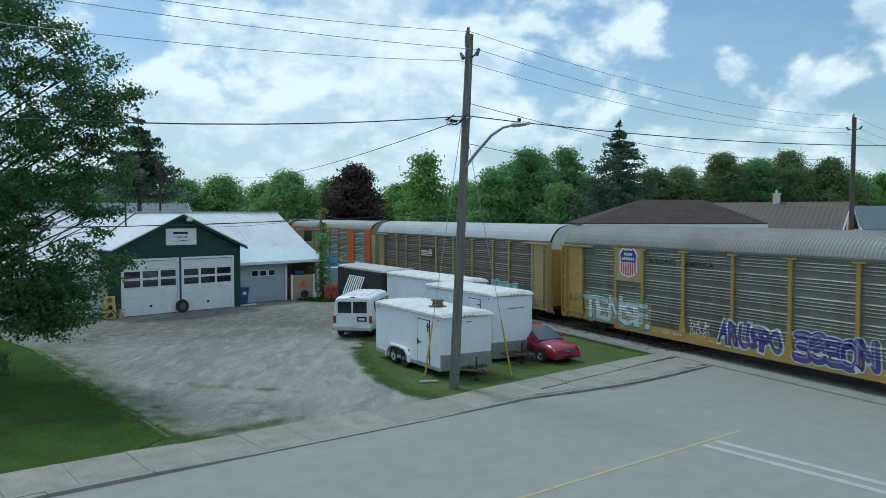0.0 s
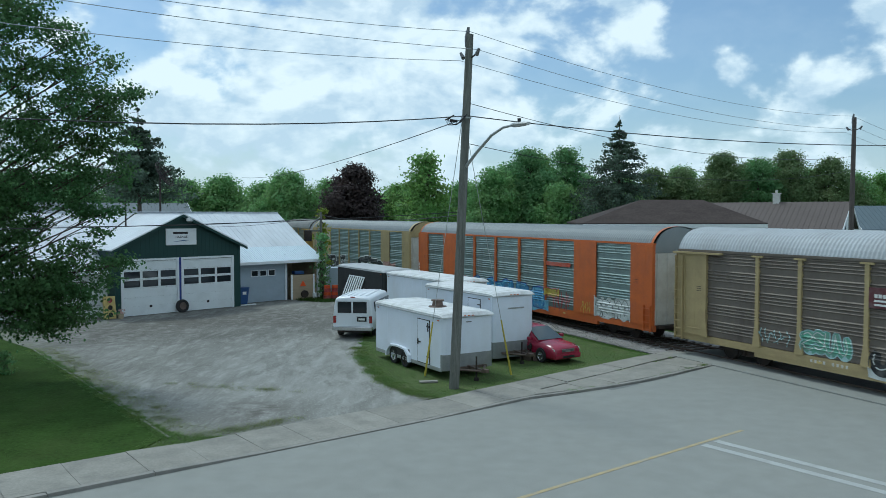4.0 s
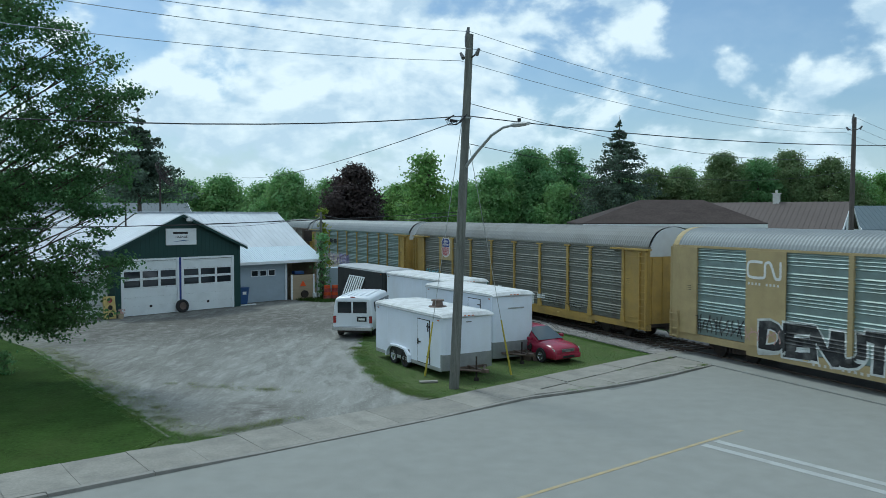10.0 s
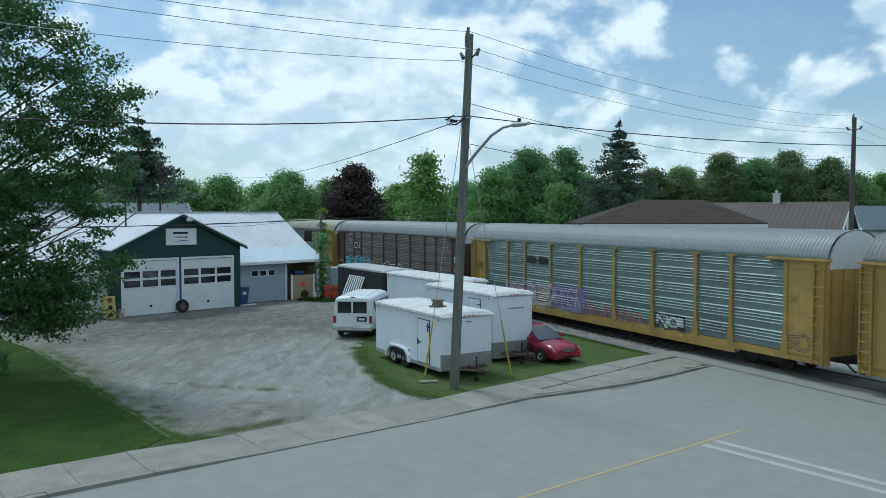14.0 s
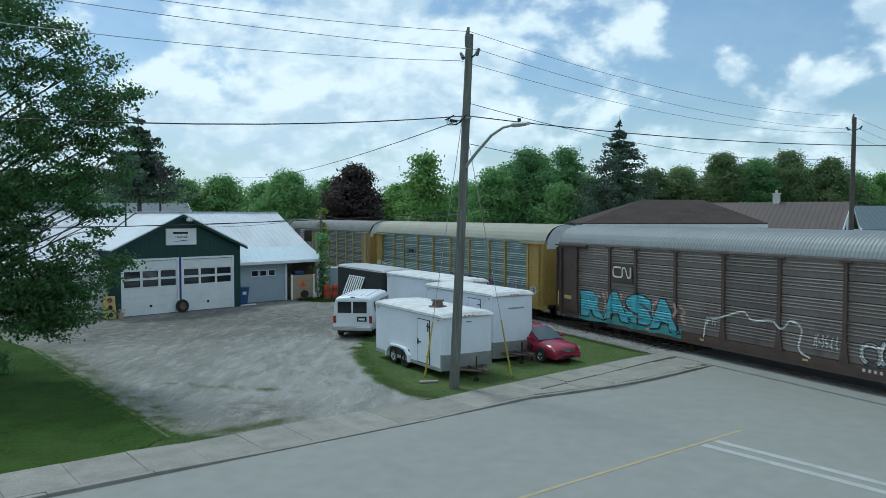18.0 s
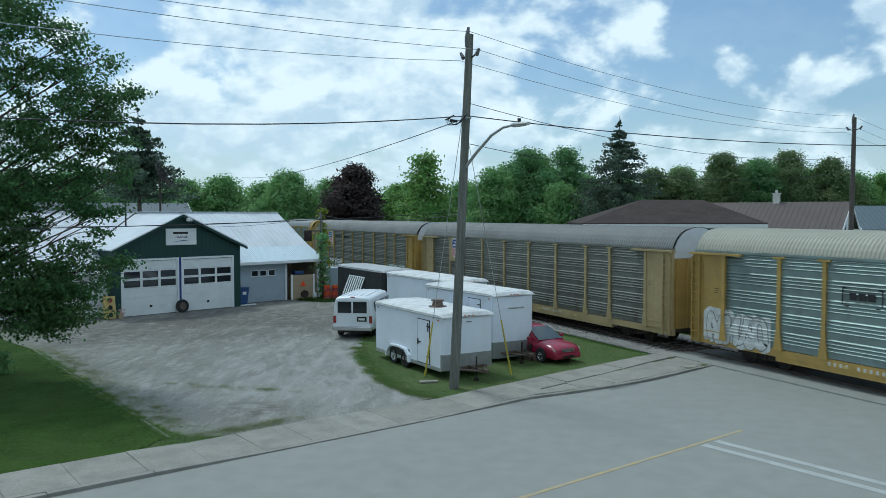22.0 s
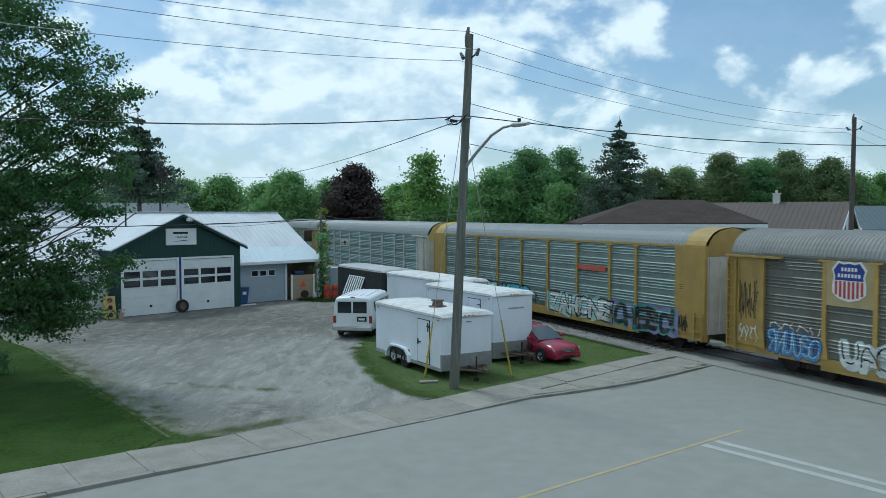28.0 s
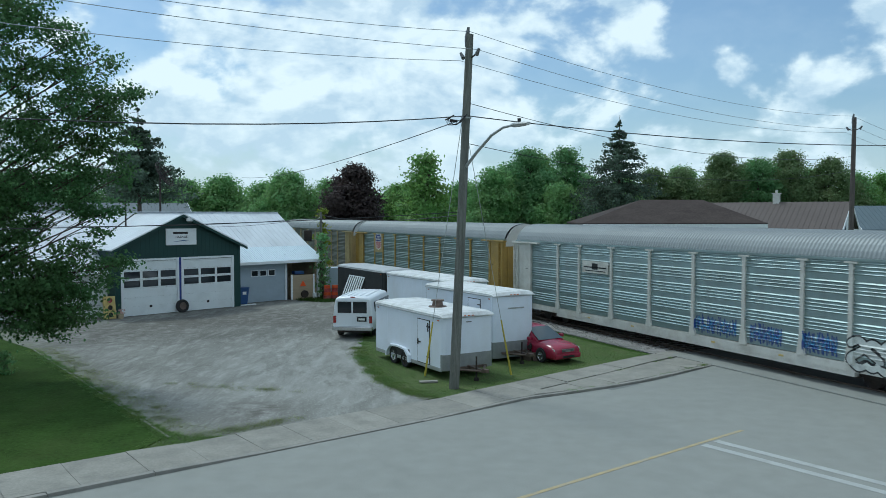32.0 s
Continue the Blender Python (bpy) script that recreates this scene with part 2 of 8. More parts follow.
M["rail"] = material("rail_steel", (0.16, 0.12, 0.10), 0.5, metal=0.6, var=0.3, scale=3, fine=60)
M["crack"] = material("crack_shadow", (0.215, 0.218, 0.208), 0.9, var=0.1)
M["yellow_line"] = material("road_yellow", (0.38, 0.305, 0.165), 0.8, var=0.2, scale=3, fine=30, dirt=(0.27, 0.27, 0.25), dirt_amt=0.95, dirt_scale=2.2)
M["white_line"] = material("road_white", (0.37, 0.38, 0.37), 0.8, var=0.12, scale=3, fine=30, dirt=(0.3, 0.3, 0.29), dirt_amt=0.7, dirt_scale=2.5)
M["steel_dark"] = material("dark_steel", (0.035, 0.03, 0.028), 0.7, metal=0.3, var=0.35, scale=2, fine=30, dirt=(0.09, 0.06, 0.045), dirt_amt=0.6)
M["rubber"] = material("rubber", (0.02, 0.02, 0.02), 0.8, var=0.2, scale=6, fine=60)
M["wood_pole"] = material("weathered_pole_wood", (0.145, 0.148, 0.132), 0.85, var=0.5, scale=2, fine=25, stretch=(4, 4, 0.25), bump=0.5, dirt=(0.08, 0.075, 0.065), dirt_amt=0.7, dirt_scale=3.0)
M["wood_dark"] = material("dark_pole_wood", (0.095, 0.08, 0.072), 0.85, var=0.4, scale=2, fine=25, stretch=(4, 4, 0.25), bump=0.5)
M["strand"] = material("bare_aluminium_strand", (0.34, 0.36, 0.38), 0.5, metal=0.5, var=0.1)
M["wire"] = material("cable_black", (0.03, 0.03, 0.032), 0.6, var=0.1)
M["insulator"] = material("insulator_grey", (0.12, 0.12, 0.125), 0.4, var=0.1)
M["galv"] = material("galvanised_steel", (0.42, 0.43, 0.43), 0.45, metal=0.6, var=0.12, scale=4, fine=30)
M["roof_dirty"] = material("sooty_rail_car_roof", (0.205, 0.21, 0.205), 0.65, metal=0.2, var=0.15, scale=0.7, fine=20, dirt=(0.14, 0.135, 0.12), dirt_amt=0.6, dirt_scale=0.5, spread=0.08)
M["roof_galv"] = material("rail_car_roof", (0.235, 0.253, 0.258), 0.55, metal=0.3, var=0.12, scale=0.7, fine=20, dirt=(0.24, 0.255, 0.26), dirt_amt=0.5, dirt_scale=0.6, spread=0.08)
M["roof_pale"] = material("chalky_rail_car_roof", (0.40, 0.42, 0.44), 0.6, metal=0.0, var=0.1, scale=0.8, fine=20, dirt=(0.27, 0.27, 0.27), dirt_amt=0.5, dirt_scale=0.5)
M["roof_white"] = material("roof_end_white", (0.55, 0.57, 0.59), 0.5, metal=0.0, var=0.08, scale=1, fine=20, dirt=(0.42, 0.42, 0.42), dirt_amt=0.5)
M["roof_tan"] = material("roof_tan", (0.33, 0.32, 0.26), 0.6, metal=0.1, var=0.12, scale=0.7, fine=20, dirt=(0.36, 0.35, 0.3), dirt_amt=0.5)
M["panel_grey"] = material("galvanised_panel", (0.185, 0.19, 0.165), 0.55, metal=0.5, var=0.2, scale=0.9, fine=18, bump=0.05, dirt=(0.115, 0.098, 0.078), dirt_amt=0.8, dirt_scale=0.8, spread=0.10, stretch=(1, 1, 0.3))
M["panel_green"] = material("green_grey_panel", (0.26, 0.325, 0.31), 0.52, metal=0.75, var=0.12, scale=0.9, fine=30, bump=0.05, dirt=(0.17, 0.17, 0.145), dirt_amt=0.6, dirt_scale=0.7, spread=0.08)
M["panel_brown"] = material("brown_grey_panel", (0.175, 0.15, 0.125), 0.62, metal=0.3, var=0.18, scale=0.9, fine=30, dirt=(0.085, 0.068, 0.058), dirt_amt=0.75, dirt_scale=0.9, spread=0.12, stretch=(1, 1, 0.3))
M["panel_dark"] = material("dirty_brown_panel", (0.19, 0.165, 0.15), 0.65, metal=0.15, var=0.2, scale=0.9, fine=30, dirt=(0.075, 0.06, 0.052), dirt_amt=0.7, dirt_scale=0.9, spread=0.15, stretch=(1, 1, 0.3))
M["panel_light"] = material("bright_zinc_panel", (0.34, 0.42, 0.425), 0.48, metal=0.8, var=0.1, scale=0.9, fine=30, bump=0.05, dirt=(0.21, 0.22, 0.20), dirt_amt=0.55, dirt_scale=0.7, spread=0.06)
M["yellow"] = material("rail_yellow_paint", (0.39, 0.262, 0.07), 0.55, var=0.16, scale=1.2, fine=25, dirt=(0.21, 0.15, 0.075), dirt_amt=0.6, dirt_scale=1.4, spread=0.10)
M["tan"] = material("rail_tan_paint", (0.38, 0.30, 0.15), 0.6, var=0.14, scale=1.2, fine=25, dirt=(0.24, 0.18, 0.10), dirt_amt=0.5, dirt_scale=1.4, spread=0.06)
M["orange"] = material("rail_orange_paint", (0.50, 0.12, 0.025), 0.55, var=0.14, scale=1.2, fine=25, dirt=(0.25, 0.08, 0.04), dirt_amt=0.5, dirt_scale=1.4, spread=0.06)
M["brown"] = material("rail_brown_paint", (0.075, 0.05, 0.04), 0.6, var=0.2, scale=1.2, fine=25, dirt=(0.12, 0.09, 0.075), dirt_amt=0.5, dirt_scale=1.4)
M["white_post"] = material("rail_white_paint", (0.58, 0.57, 0.53), 0.55, var=0.12, scale=1.2, fine=25, dirt=(0.35, 0.31, 0.26), dirt_amt=0.6, dirt_scale=1.4)
M["green_wall"] = material("dark_green_siding", (0.012, 0.045, 0.04), 0.6, var=0.2, scale=1.5, fine=30, stretch=(1, 1, 0.4))
M["white_paint"] = material("white_paint", (0.74, 0.76, 0.78), 0.5, var=0.06, scale=1.2, fine=25, dirt=(0.5, 0.5, 0.48), dirt_amt=0.4)
M["door_white"] = material("garage_door_white", (0.72, 0.75, 0.76), 0.5, var=0.05, scale=1.0, fine=25, dirt=(0.5, 0.51, 0.5), dirt_amt=0.35)
M["trailer_white"] = material("trailer_white_skin", (0.73, 0.77, 0.85), 0.4, var=0.04, scale=1.0, fine=25, dirt=(0.60, 0.61, 0.63), dirt_amt=0.4, dirt_scale=0.8)
M["trailer_roof"] = material("trailer_roof_dirty", (0.62, 0.63, 0.63), 0.55, var=0.12, scale=1.5, fine=25, dirt=(0.24, 0.23, 0.205), dirt_amt=0.5, dirt_scale=2.2)
M["tread_plate"] = material("aluminium_tread_plate", (0.30, 0.31, 0.31), 0.45, metal=0.5, var=0.2, scale=3, fine=70, bump=0.5)
M["roof_metal"] = material("white_metal_roof", (0.60, 0.63, 0.67), 0.6, metal=0.0, var=0.08, scale=0.6, fine=15, dirt=(0.44, 0.46, 0.49), dirt_amt=0.6, dirt_scale=0.5)
M["roof_blue"] = material("pale_metal_roof", (0.60, 0.68, 0.74), 0.55, metal=0.0, var=0.05, scale=0.6, fine=15, dirt=(0.48, 0.54, 0.58), dirt_amt=0.4)
M["roof_grey"] = material("grey_metal_roof", (0.17, 0.19, 0.205), 0.85, metal=0.0, spec=0.1, var=0.1, scale=0.6, fine=15)
M["shingle"] = material("brown_shingle", (0.068, 0.055, 0.051), 0.95, var=0.25, scale=1, fine=8, bump=0.5, gdist=0.02, stretch=(1, 1, 3), spec=0.08)
M["roof_brown"] = material("brown_metal_roof", (0.125, 0.105, 0.098), 0.8, var=0.12, scale=0.6, fine=15, spec=0.12)
M["roof_teal"] = material("blue_grey_roof", (0.12, 0.15, 0.17), 0.8, var=0.12, scale=0.6, fine=15, spec=0.12)
M["siding"] = material("white_siding", (0.66, 0.68, 0.68), 0.6, var=0.06, scale=0.6, fine=15)
M["grey_wall"] = material("grey_blue_wall", (0.34, 0.40, 0.46), 0.6, var=0.08, scale=0.8, fine=20, dirt=(0.25, 0.28, 0.3), dirt_amt=0.4)
M["plywood"] = material("weathered_plywood", (0.36, 0.29, 0.20), 0.8, var=0.2, scale=2, fine=30, stretch=(1, 1, 5))
M["glass"] = glass_material("dark_glass")
M["black"] = material("black_plastic", (0.015, 0.015, 0.016), 0.5, var=0.15)
M["black_trailer"] = material("black_trailer_skin", (0.022, 0.025, 0.026), 0.5, var=0.2, scale=1.5, fine=20, dirt=(0.06, 0.065, 0.06), dirt_amt=0.5)
M["windscreen"] = glass_material("clear_windscreen", (0.07, 0.085, 0.09))
M["van_white"] = material("van_white_paint", (0.70, 0.73, 0.77), 0.3, var=0.04, scale=1.0, fine=25, spec=0.6)
M["car_red"] = material("car_red_paint", (0.26, 0.012, 0.04), 0.25, var=0.06, scale=1.0, fine=25, spec=0.7)
M["chrome"] = material("chrome", (0.55, 0.56, 0.57), 0.2, metal=0.9, var=0.05)
M["lamp_clear"] = material("headlamp_clear", (0.6, 0.62, 0.62), 0.15, var=0.05, spec=0.8)
M["lamp_red"] = material("tail_lamp_red", (0.25, 0.015, 0.015), 0.2, var=0.05, spec=0.8)
M["lamp_orange"] = material("marker_lamp_amber", (0.5, 0.12, 0.02), 0.25, var=0.05)
M["bin_blue"] = material("bin_blue_plastic", (0.03, 0.075, 0.20), 0.5, var=0.1)
M["signal_yellow"] = material("signal_yellow", (0.52, 0.40, 0.15), 0.5, var=0.15, dirt=(0.25, 0.17, 0.06), dirt_amt=0.4)
M["guy_yellow"] = material("guard_yellow_plastic", (0.47, 0.39, 0.06), 0.5, var=0.08)
M["triangle_orange"] = material("triangle_orange", (0.75, 0.10, 0.02), 0.5, var=0.05)
M["barrel_orange"] = material("barrel_orange", (0.55, 0.08, 0.02), 0.6, var=0.1)
M["blue"] = material("shield_blue", (0.025, 0.045, 0.22), 0.5, var=0.1)
M["red"] = material("shield_red", (0.38, 0.05, 0.06), 0.5, var=0.1)
M["white"] = material("decal_white", (0.68, 0.68, 0.66), 0.5, var=0.08, dirt=(0.4, 0.38, 0.35), dirt_amt=0.35)
M["ink"] = material("decal_black", (0.02, 0.02, 0.022), 0.6, var=0.1)
M["bark"] = material("bark", (0.075, 0.06, 0.048), 0.9, var=0.3, scale=3, fine=20, stretch=(3, 3, 0.6), bump=0.8, gdist=0.02)
M["leaf"] = leaf_material("maple_leaf", (0.086, 0.168, 0.062), spec=0.2)
M["leaf_far"] = leaf_material("woodland_leaf", (0.205, 0.36, 0.13), var=0.2)
M["leaf_light"] = leaf_material("light_leaf", (0.19, 0.33, 0.09))
M["leaf_dark"] = leaf_material("deep_leaf", (0.16, 0.30, 0.12), var=0.2)
M["leaf_yellow"] = leaf_material("yellow_green_leaf", (0.20, 0.24, 0.03))
M["leaf_maroon"] = leaf_material("maroon_leaf", (0.062, 0.046, 0.044))
M["leaf_spruce"] = leaf_material("spruce_needle", (0.105, 0.15, 0.105))
M["leaf_olive"] = leaf_material("olive_leaf", (0.16, 0.225, 0.095), var=0.2)
M["verge_ground"] = material("verge_soil", (0.080, 0.115, 0.042), 0.95, spec=0.1, var=0.3, scale=0.7, fine=14, bump=0.4, gdist=0.02, dirt=(0.13, 0.125, 0.07), dirt_amt=0.6, dirt_scale=0.7)
M["verge_blade"] = leaf_material("verge_blade", (0.15, 0.23, 0.07), var=0.3, spec=0.1)
M["weed"] = leaf_material("weed_blade", (0.20, 0.23, 0.11), var=0.3)
M["blade"] = leaf_material("grass_blade", (0.048, 0.09, 0.02), var=0.3, spec=0.05)


# ================= building helpers =================
def mesh_of(name, bm, mat=None, smooth=False):
    me = bpy.data.meshes.new(name)
    bm.normal_update()
    bm.to_mesh(me)
    bm.free()
    me.materials.append(mat)
    if smooth:
        for p in me.polygons:
            p.use_smooth = True
    return me


def part(name, bm, mat, parent, label="", at=None, smooth=False):
    """Links a bmesh, or a mesh that is there already, as one object under parent."""
    me = bm if isinstance(bm, bpy.types.Mesh) else mesh_of(name, bm, mat, smooth)
    ob = new(name, me)
    if me.materials[0] is not mat:
        ob.material_slots[0].link = "OBJECT"
        ob.material_slots[0].material = mat
    ob.parent = parent
    if at is not None:
        ob.matrix_basis = at if isinstance(at, Matrix) else Matrix.Translation(at)
    if label:
        ob["label"] = label
    return ob


def thing(name, label, category, m=None, group="", kind=""):
    ob = new(name)
    ob.empty_display_size = 0.3
    if m is not None:
        ob.matrix_basis = m
    return tagged(ob, label, category, group, kind)


def solid(name, bm, mat, label="", category="", group="", kind="", m=None, smooth=False):
    ob = new(name, mesh_of(name, bm, mat, smooth))
    if m is not None:
        ob.matrix_basis = m
    return tagged(ob, label, category, group, kind)


def box(bm, x0, x1, y0, y1, z0, z1, bevel=0.0):
    v = [bm.verts.new((x, y, z)) for z in (z0, z1) for y in (y0, y1) for x in (x0, x1)]
    fs = [bm.faces.new([v[i] for i in q]) for q in ((0, 2, 3, 1), (4, 5, 7, 6), (0, 1, 5, 4), (2, 6, 7, 3), (0, 4, 6, 2), (1, 3, 7, 5))]
    if bevel:
        es = list({e for f in fs for e in f.edges})
        bmesh.ops.bevel(bm, geom=es, offset=bevel, segments=2, affect="EDGES", profile=0.6)
    return bm


def boxes(*lims, bevel=0.0):
    bm = bmesh.new()
    for b in lims:
        box(bm, *b, bevel=bevel)
    return bm


def rod(bm, p0, p1, r0, r1=None, n=8, caps=True):
    p0, p1 = Vector(p0), Vector(p1)
    r1 = r0 if r1 is None else r1
    q = (p1 - p0).to_track_quat("Z", "Y")
    rings = []
    for p, r in ((p0, r0), (p1, r1)):
        rings.append([bm.verts.new(p + q @ Vector((r * math.cos(k * math.tau / n), r * math.sin(k * math.tau / n), 0))) for k in range(n)])
    for k in range(n):
        bm.faces.new((rings[0][k], rings[0][(k + 1) % n], rings[1][(k + 1) % n], rings[1][k]))
    if caps:
        bm.faces.new(rings[0][::-1])
        bm.faces.new(rings[1])
    return bm


def tube(bm, pts, r, n=6):
    """A tube along points; r is one radius or one for each point."""
    pts = [Vector(p) for p in pts]
    rs = r if isinstance(r, (list, tuple)) else [r] * len(pts)
    prev = None
    for i, p in enumerate(pts):
        d = (pts[min(i + 1, len(pts) - 1)] - pts[max(i - 1, 0)]).normalized()
        q = d.to_track_quat("Z", "Y")
        ring = [bm.verts.new(p + q @ Vector((rs[i] * math.cos(k * math.tau / n), rs[i] * math.sin(k * math.tau / n), 0))) for k in range(n)]
        if prev:
            for k in range(n):
                bm.faces.new((prev[k], prev[(k + 1) % n], ring[(k + 1) % n], ring[k]))
        else:
            bm.faces.new(ring[::-1])
        prev = ring
    bm.faces.new(prev)
    return bm


def prism(bm, outline, a, b, axis="y"):
    """An outline in two axes pushed from a to b along the third (x: outline is y,z; y: x,z; z: x,y)."""
    def at3(p, w):
        return {"x": (w, p[0], p[1]), "y": (p[0], w, p[1]), "z": (p[0], p[1], w)}[axis]
    A = [bm.verts.new(at3(p, a)) for p in outline]
    B = [bm.verts.new(at3(p, b)) for p in outline]
    n = len(outline)
    bm.faces.new(A)
    bm.faces.new(B[::-1])
    for i in range(n):
        bm.faces.new((A[i], B[i], B[(i + 1) % n], A[(i + 1) % n]))
    bmesh.ops.recalc_face_normals(bm, faces=bm.faces[:])
    return bm


def loft(bm, rings, closed=True, caps=True):
    """Skins a list of rings of equal length."""
    vs = [[bm.verts.new(p) for p in r] for r in rings]
    n = len(rings[0])
    for a, b in zip(vs, vs[1:]):
        for k in range(n if closed else n - 1):
            bm.faces.new((a[k], a[(k + 1) % n], b[(k + 1) % n], b[k]))
    if caps and closed:
        bm.faces.new(vs[0][::-1])
        bm.faces.new(vs[-1])
    bmesh.ops.recalc_face_normals(bm, faces=bm.faces[:])
    return bm


def sheet(pts, z, thick=0.0):
    """A flat slab over a polygon."""
    bm = bmesh.new()
    if thick:
        return prism(bm, pts, z - thick, z, "z")
    f = bm.faces.new([bm.verts.new((x, y, z)) for x, y in pts])
    f.normal_update()
    if f.normal.z < 0:
        f.normal_flip()
    return bm


# ================= plan =================
ROAD_A = radians(38.0)
RX, RY = Vector((math.cos(ROAD_A), math.sin(ROAD_A), 0)), Vector((-math.sin(ROAD_A), math.cos(ROAD_A), 0))
ROAD_M = Matrix.Rotation(ROAD_A, 4, "Z")             # x along the road, y across it
TRACK_A = radians(25.87)
TN = Vector((math.cos(TRACK_A), math.sin(TRACK_A), 0))   # away from the camera
TT = Vector((math.sin(TRACK_A), -math.cos(TRACK_A), 0))  # the way the train runs
TRACK_D = 27.08
TRACK_M = Matrix.Translation(TN * TRACK_D) @ Matrix.Rotation(TRACK_A - math.pi / 2, 4, "Z")
CURB, BACK, CENTRE = 19.3, 21.5, 12.7


# ================= ground =================
def road_pts(pts):
    return [tuple((RX * a + RY * b).xy) for a, b in pts]


def track_pts(pts):
    return [tuple((TN * TRACK_D + TT * a + TN * b).xy) for a, b in pts]


solid("ground", sheet([(-1500, -600), (1500, -600), (1500, 2500), (-1500, 2500)], -0.05), M["grass_ground"], "flat green grassy ground reaching the horizon", "ground", kind="structure")
solid("road", sheet(road_pts([(-160, 5.8), (200, 5.8), (200, CURB + 0.25), (-160, CURB + 0.25)]), 0.0, 0.04), M["asphalt"], "grey worn asphalt road with fine cracks", "road", kind="structure")
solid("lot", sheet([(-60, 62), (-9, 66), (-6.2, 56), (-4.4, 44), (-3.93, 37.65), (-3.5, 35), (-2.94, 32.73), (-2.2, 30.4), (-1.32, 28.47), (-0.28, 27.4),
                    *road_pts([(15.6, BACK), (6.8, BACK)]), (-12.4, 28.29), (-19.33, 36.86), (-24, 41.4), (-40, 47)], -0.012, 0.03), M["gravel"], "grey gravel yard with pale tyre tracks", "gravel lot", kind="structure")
solid("lawn", sheet([*road_pts([(-60, BACK), (6.2, BACK)]), (-7.95, 22.3), (-12.5, 28.3), (-19.4, 36.9), (-24.1, 41.4), (-70, 48)], 0.03, 0.06), M["grass_ground"], "mown green lawn beside the gravel yard", "lawn", kind="structure")

# ---- track ----
solid("track_bed", sheet(track_pts([(-400, -2.7), (330, -2.7), (330, 2.7), (-400, 2.7)]), -0.002, 0.04), M["ballast"], "grey crushed-stone track bed", "track bed", kind="structure")
for side in (-0.75, 0.75):
    bm = boxes((-400, 330, side - 0.035, side + 0.035, 0.05, 0.1), (-400, 330, side - 0.012, side + 0.012, 0.0, 0.052))
    solid("rail", bm, M["rail"], "worn steel railway rail on the stone bed", "rail", group="rails", kind="structure", m=TRACK_M)


# ================= train =================
PITCH, HALF, WIDE = 29.274, 13.95, 1.55       # metres: coupler to coupler, half body, half width
SILL0, SILL1, RIDGE = 0.62, 1.06, 5.82
LOW, HIGH = 4.77, 4.95                         # eaves of the two kinds of car
RIB = 0.04
POSTS = (1.88, 4.64, 6.7, 9.5, 12.43, 15.36, 18.28, 21.15, 23.22, 26.0)   # from the rear end


def rib_profile(z0, z1, bands=5):
    """Outline of one side sheet: flat bands and groups of four ribs."""
    h = (z1 - z0) / bands
    pts = []
    for b in range(bands):
        base = z0 + b * h
        pts += [(0.0, base), (0.0, base + 0.28 * h)]
        step = 0.72 * h / 4
        for k in range(4):
            q = base + 0.28 * h + k * step
            pts += [(0.0, q + 0.22 * step), (-RIB, q + 0.40 * step), (-RIB, q + 0.50 * step), (0.0, q + 0.86 * step)]
    pts.append((0.0, z1))
    return pts


def panel_mesh(width, eave):
    bm = bmesh.new()
    prof = rib_profile(SILL1 + 0.003, eave - 0.03)
    a = [bm.verts.new((0.0, y, z)) for y, z in prof]
    b = [bm.verts.new((width, y, z)) for y, z in prof]
    for i in range(len(prof) - 1):
        bm.faces.new((a[i], b[i], b[i + 1], a[i + 1]))
    c = [bm.verts.new((x, 0.05, z)) for x, z in ((0, prof[0][1]), (width, prof[0][1]), (width, prof[-1][1]), (0, prof[-1][1]))]
    bm.faces.new(c[::-1])
    bm.faces.new((a[0], c[0], c[1], b[0]))
    bm.faces.new((a[-1], b[-1], c[2], c[3]))
    return mesh_of("side_panel", bm)


def roof_section(y_half, z0, z1):
    half = ((1.0, 0.0), (0.985, 0.12), (0.93, 0.32), (0.83, 0.54), (0.68, 0.75), (0.48, 0.89), (0.24, 0.97))
    out = [(-y_half * a, z0 + (z1 - z0) * b) for a, b in half] + [(0.0, z1)]
    return out + [(y_half * a, z0 + (z1 - z0) * b) for a, b in half[::-1]]


def roof_mesh(eave, x0=0.0):
    bm = bmesh.new()
    rings, n = [], 640
    for i in range(n + 1):
        x = -HALF + x0 + 0.05 + (2 * HALF - 0.1 - 2 * x0) * i / n
        d = 0.0 if i % 4 in (0, 1) else 0.024
        rings.append([(x, y * (1 - d * 0.4), z - d) for y, z in roof_section(WIDE + 0.02, eave, RIDGE)])
    return mesh_of("roof", loft(bm, rings, closed=False), None)


def end_cap_mesh(eave):
    sec = roof_section(WIDE - 0.005, eave - 0.42, RIDGE - 0.025)
    return mesh_of("roof_end", prism(bmesh.new(), [*sec], -0.04, 0.04, "x"))


def roof_band_mesh(eave, wide):
    """A painted sleeve over the last stretch of the roof."""
    rings = [[(x, y, z) for y, z in roof_section(WIDE + 0.04, eave - 0.02, RIDGE + 0.012)] for x in (-wide / 2, wide / 2)]
    return mesh_of("roof_band", loft(bmesh.new(), rings, closed=False), None)


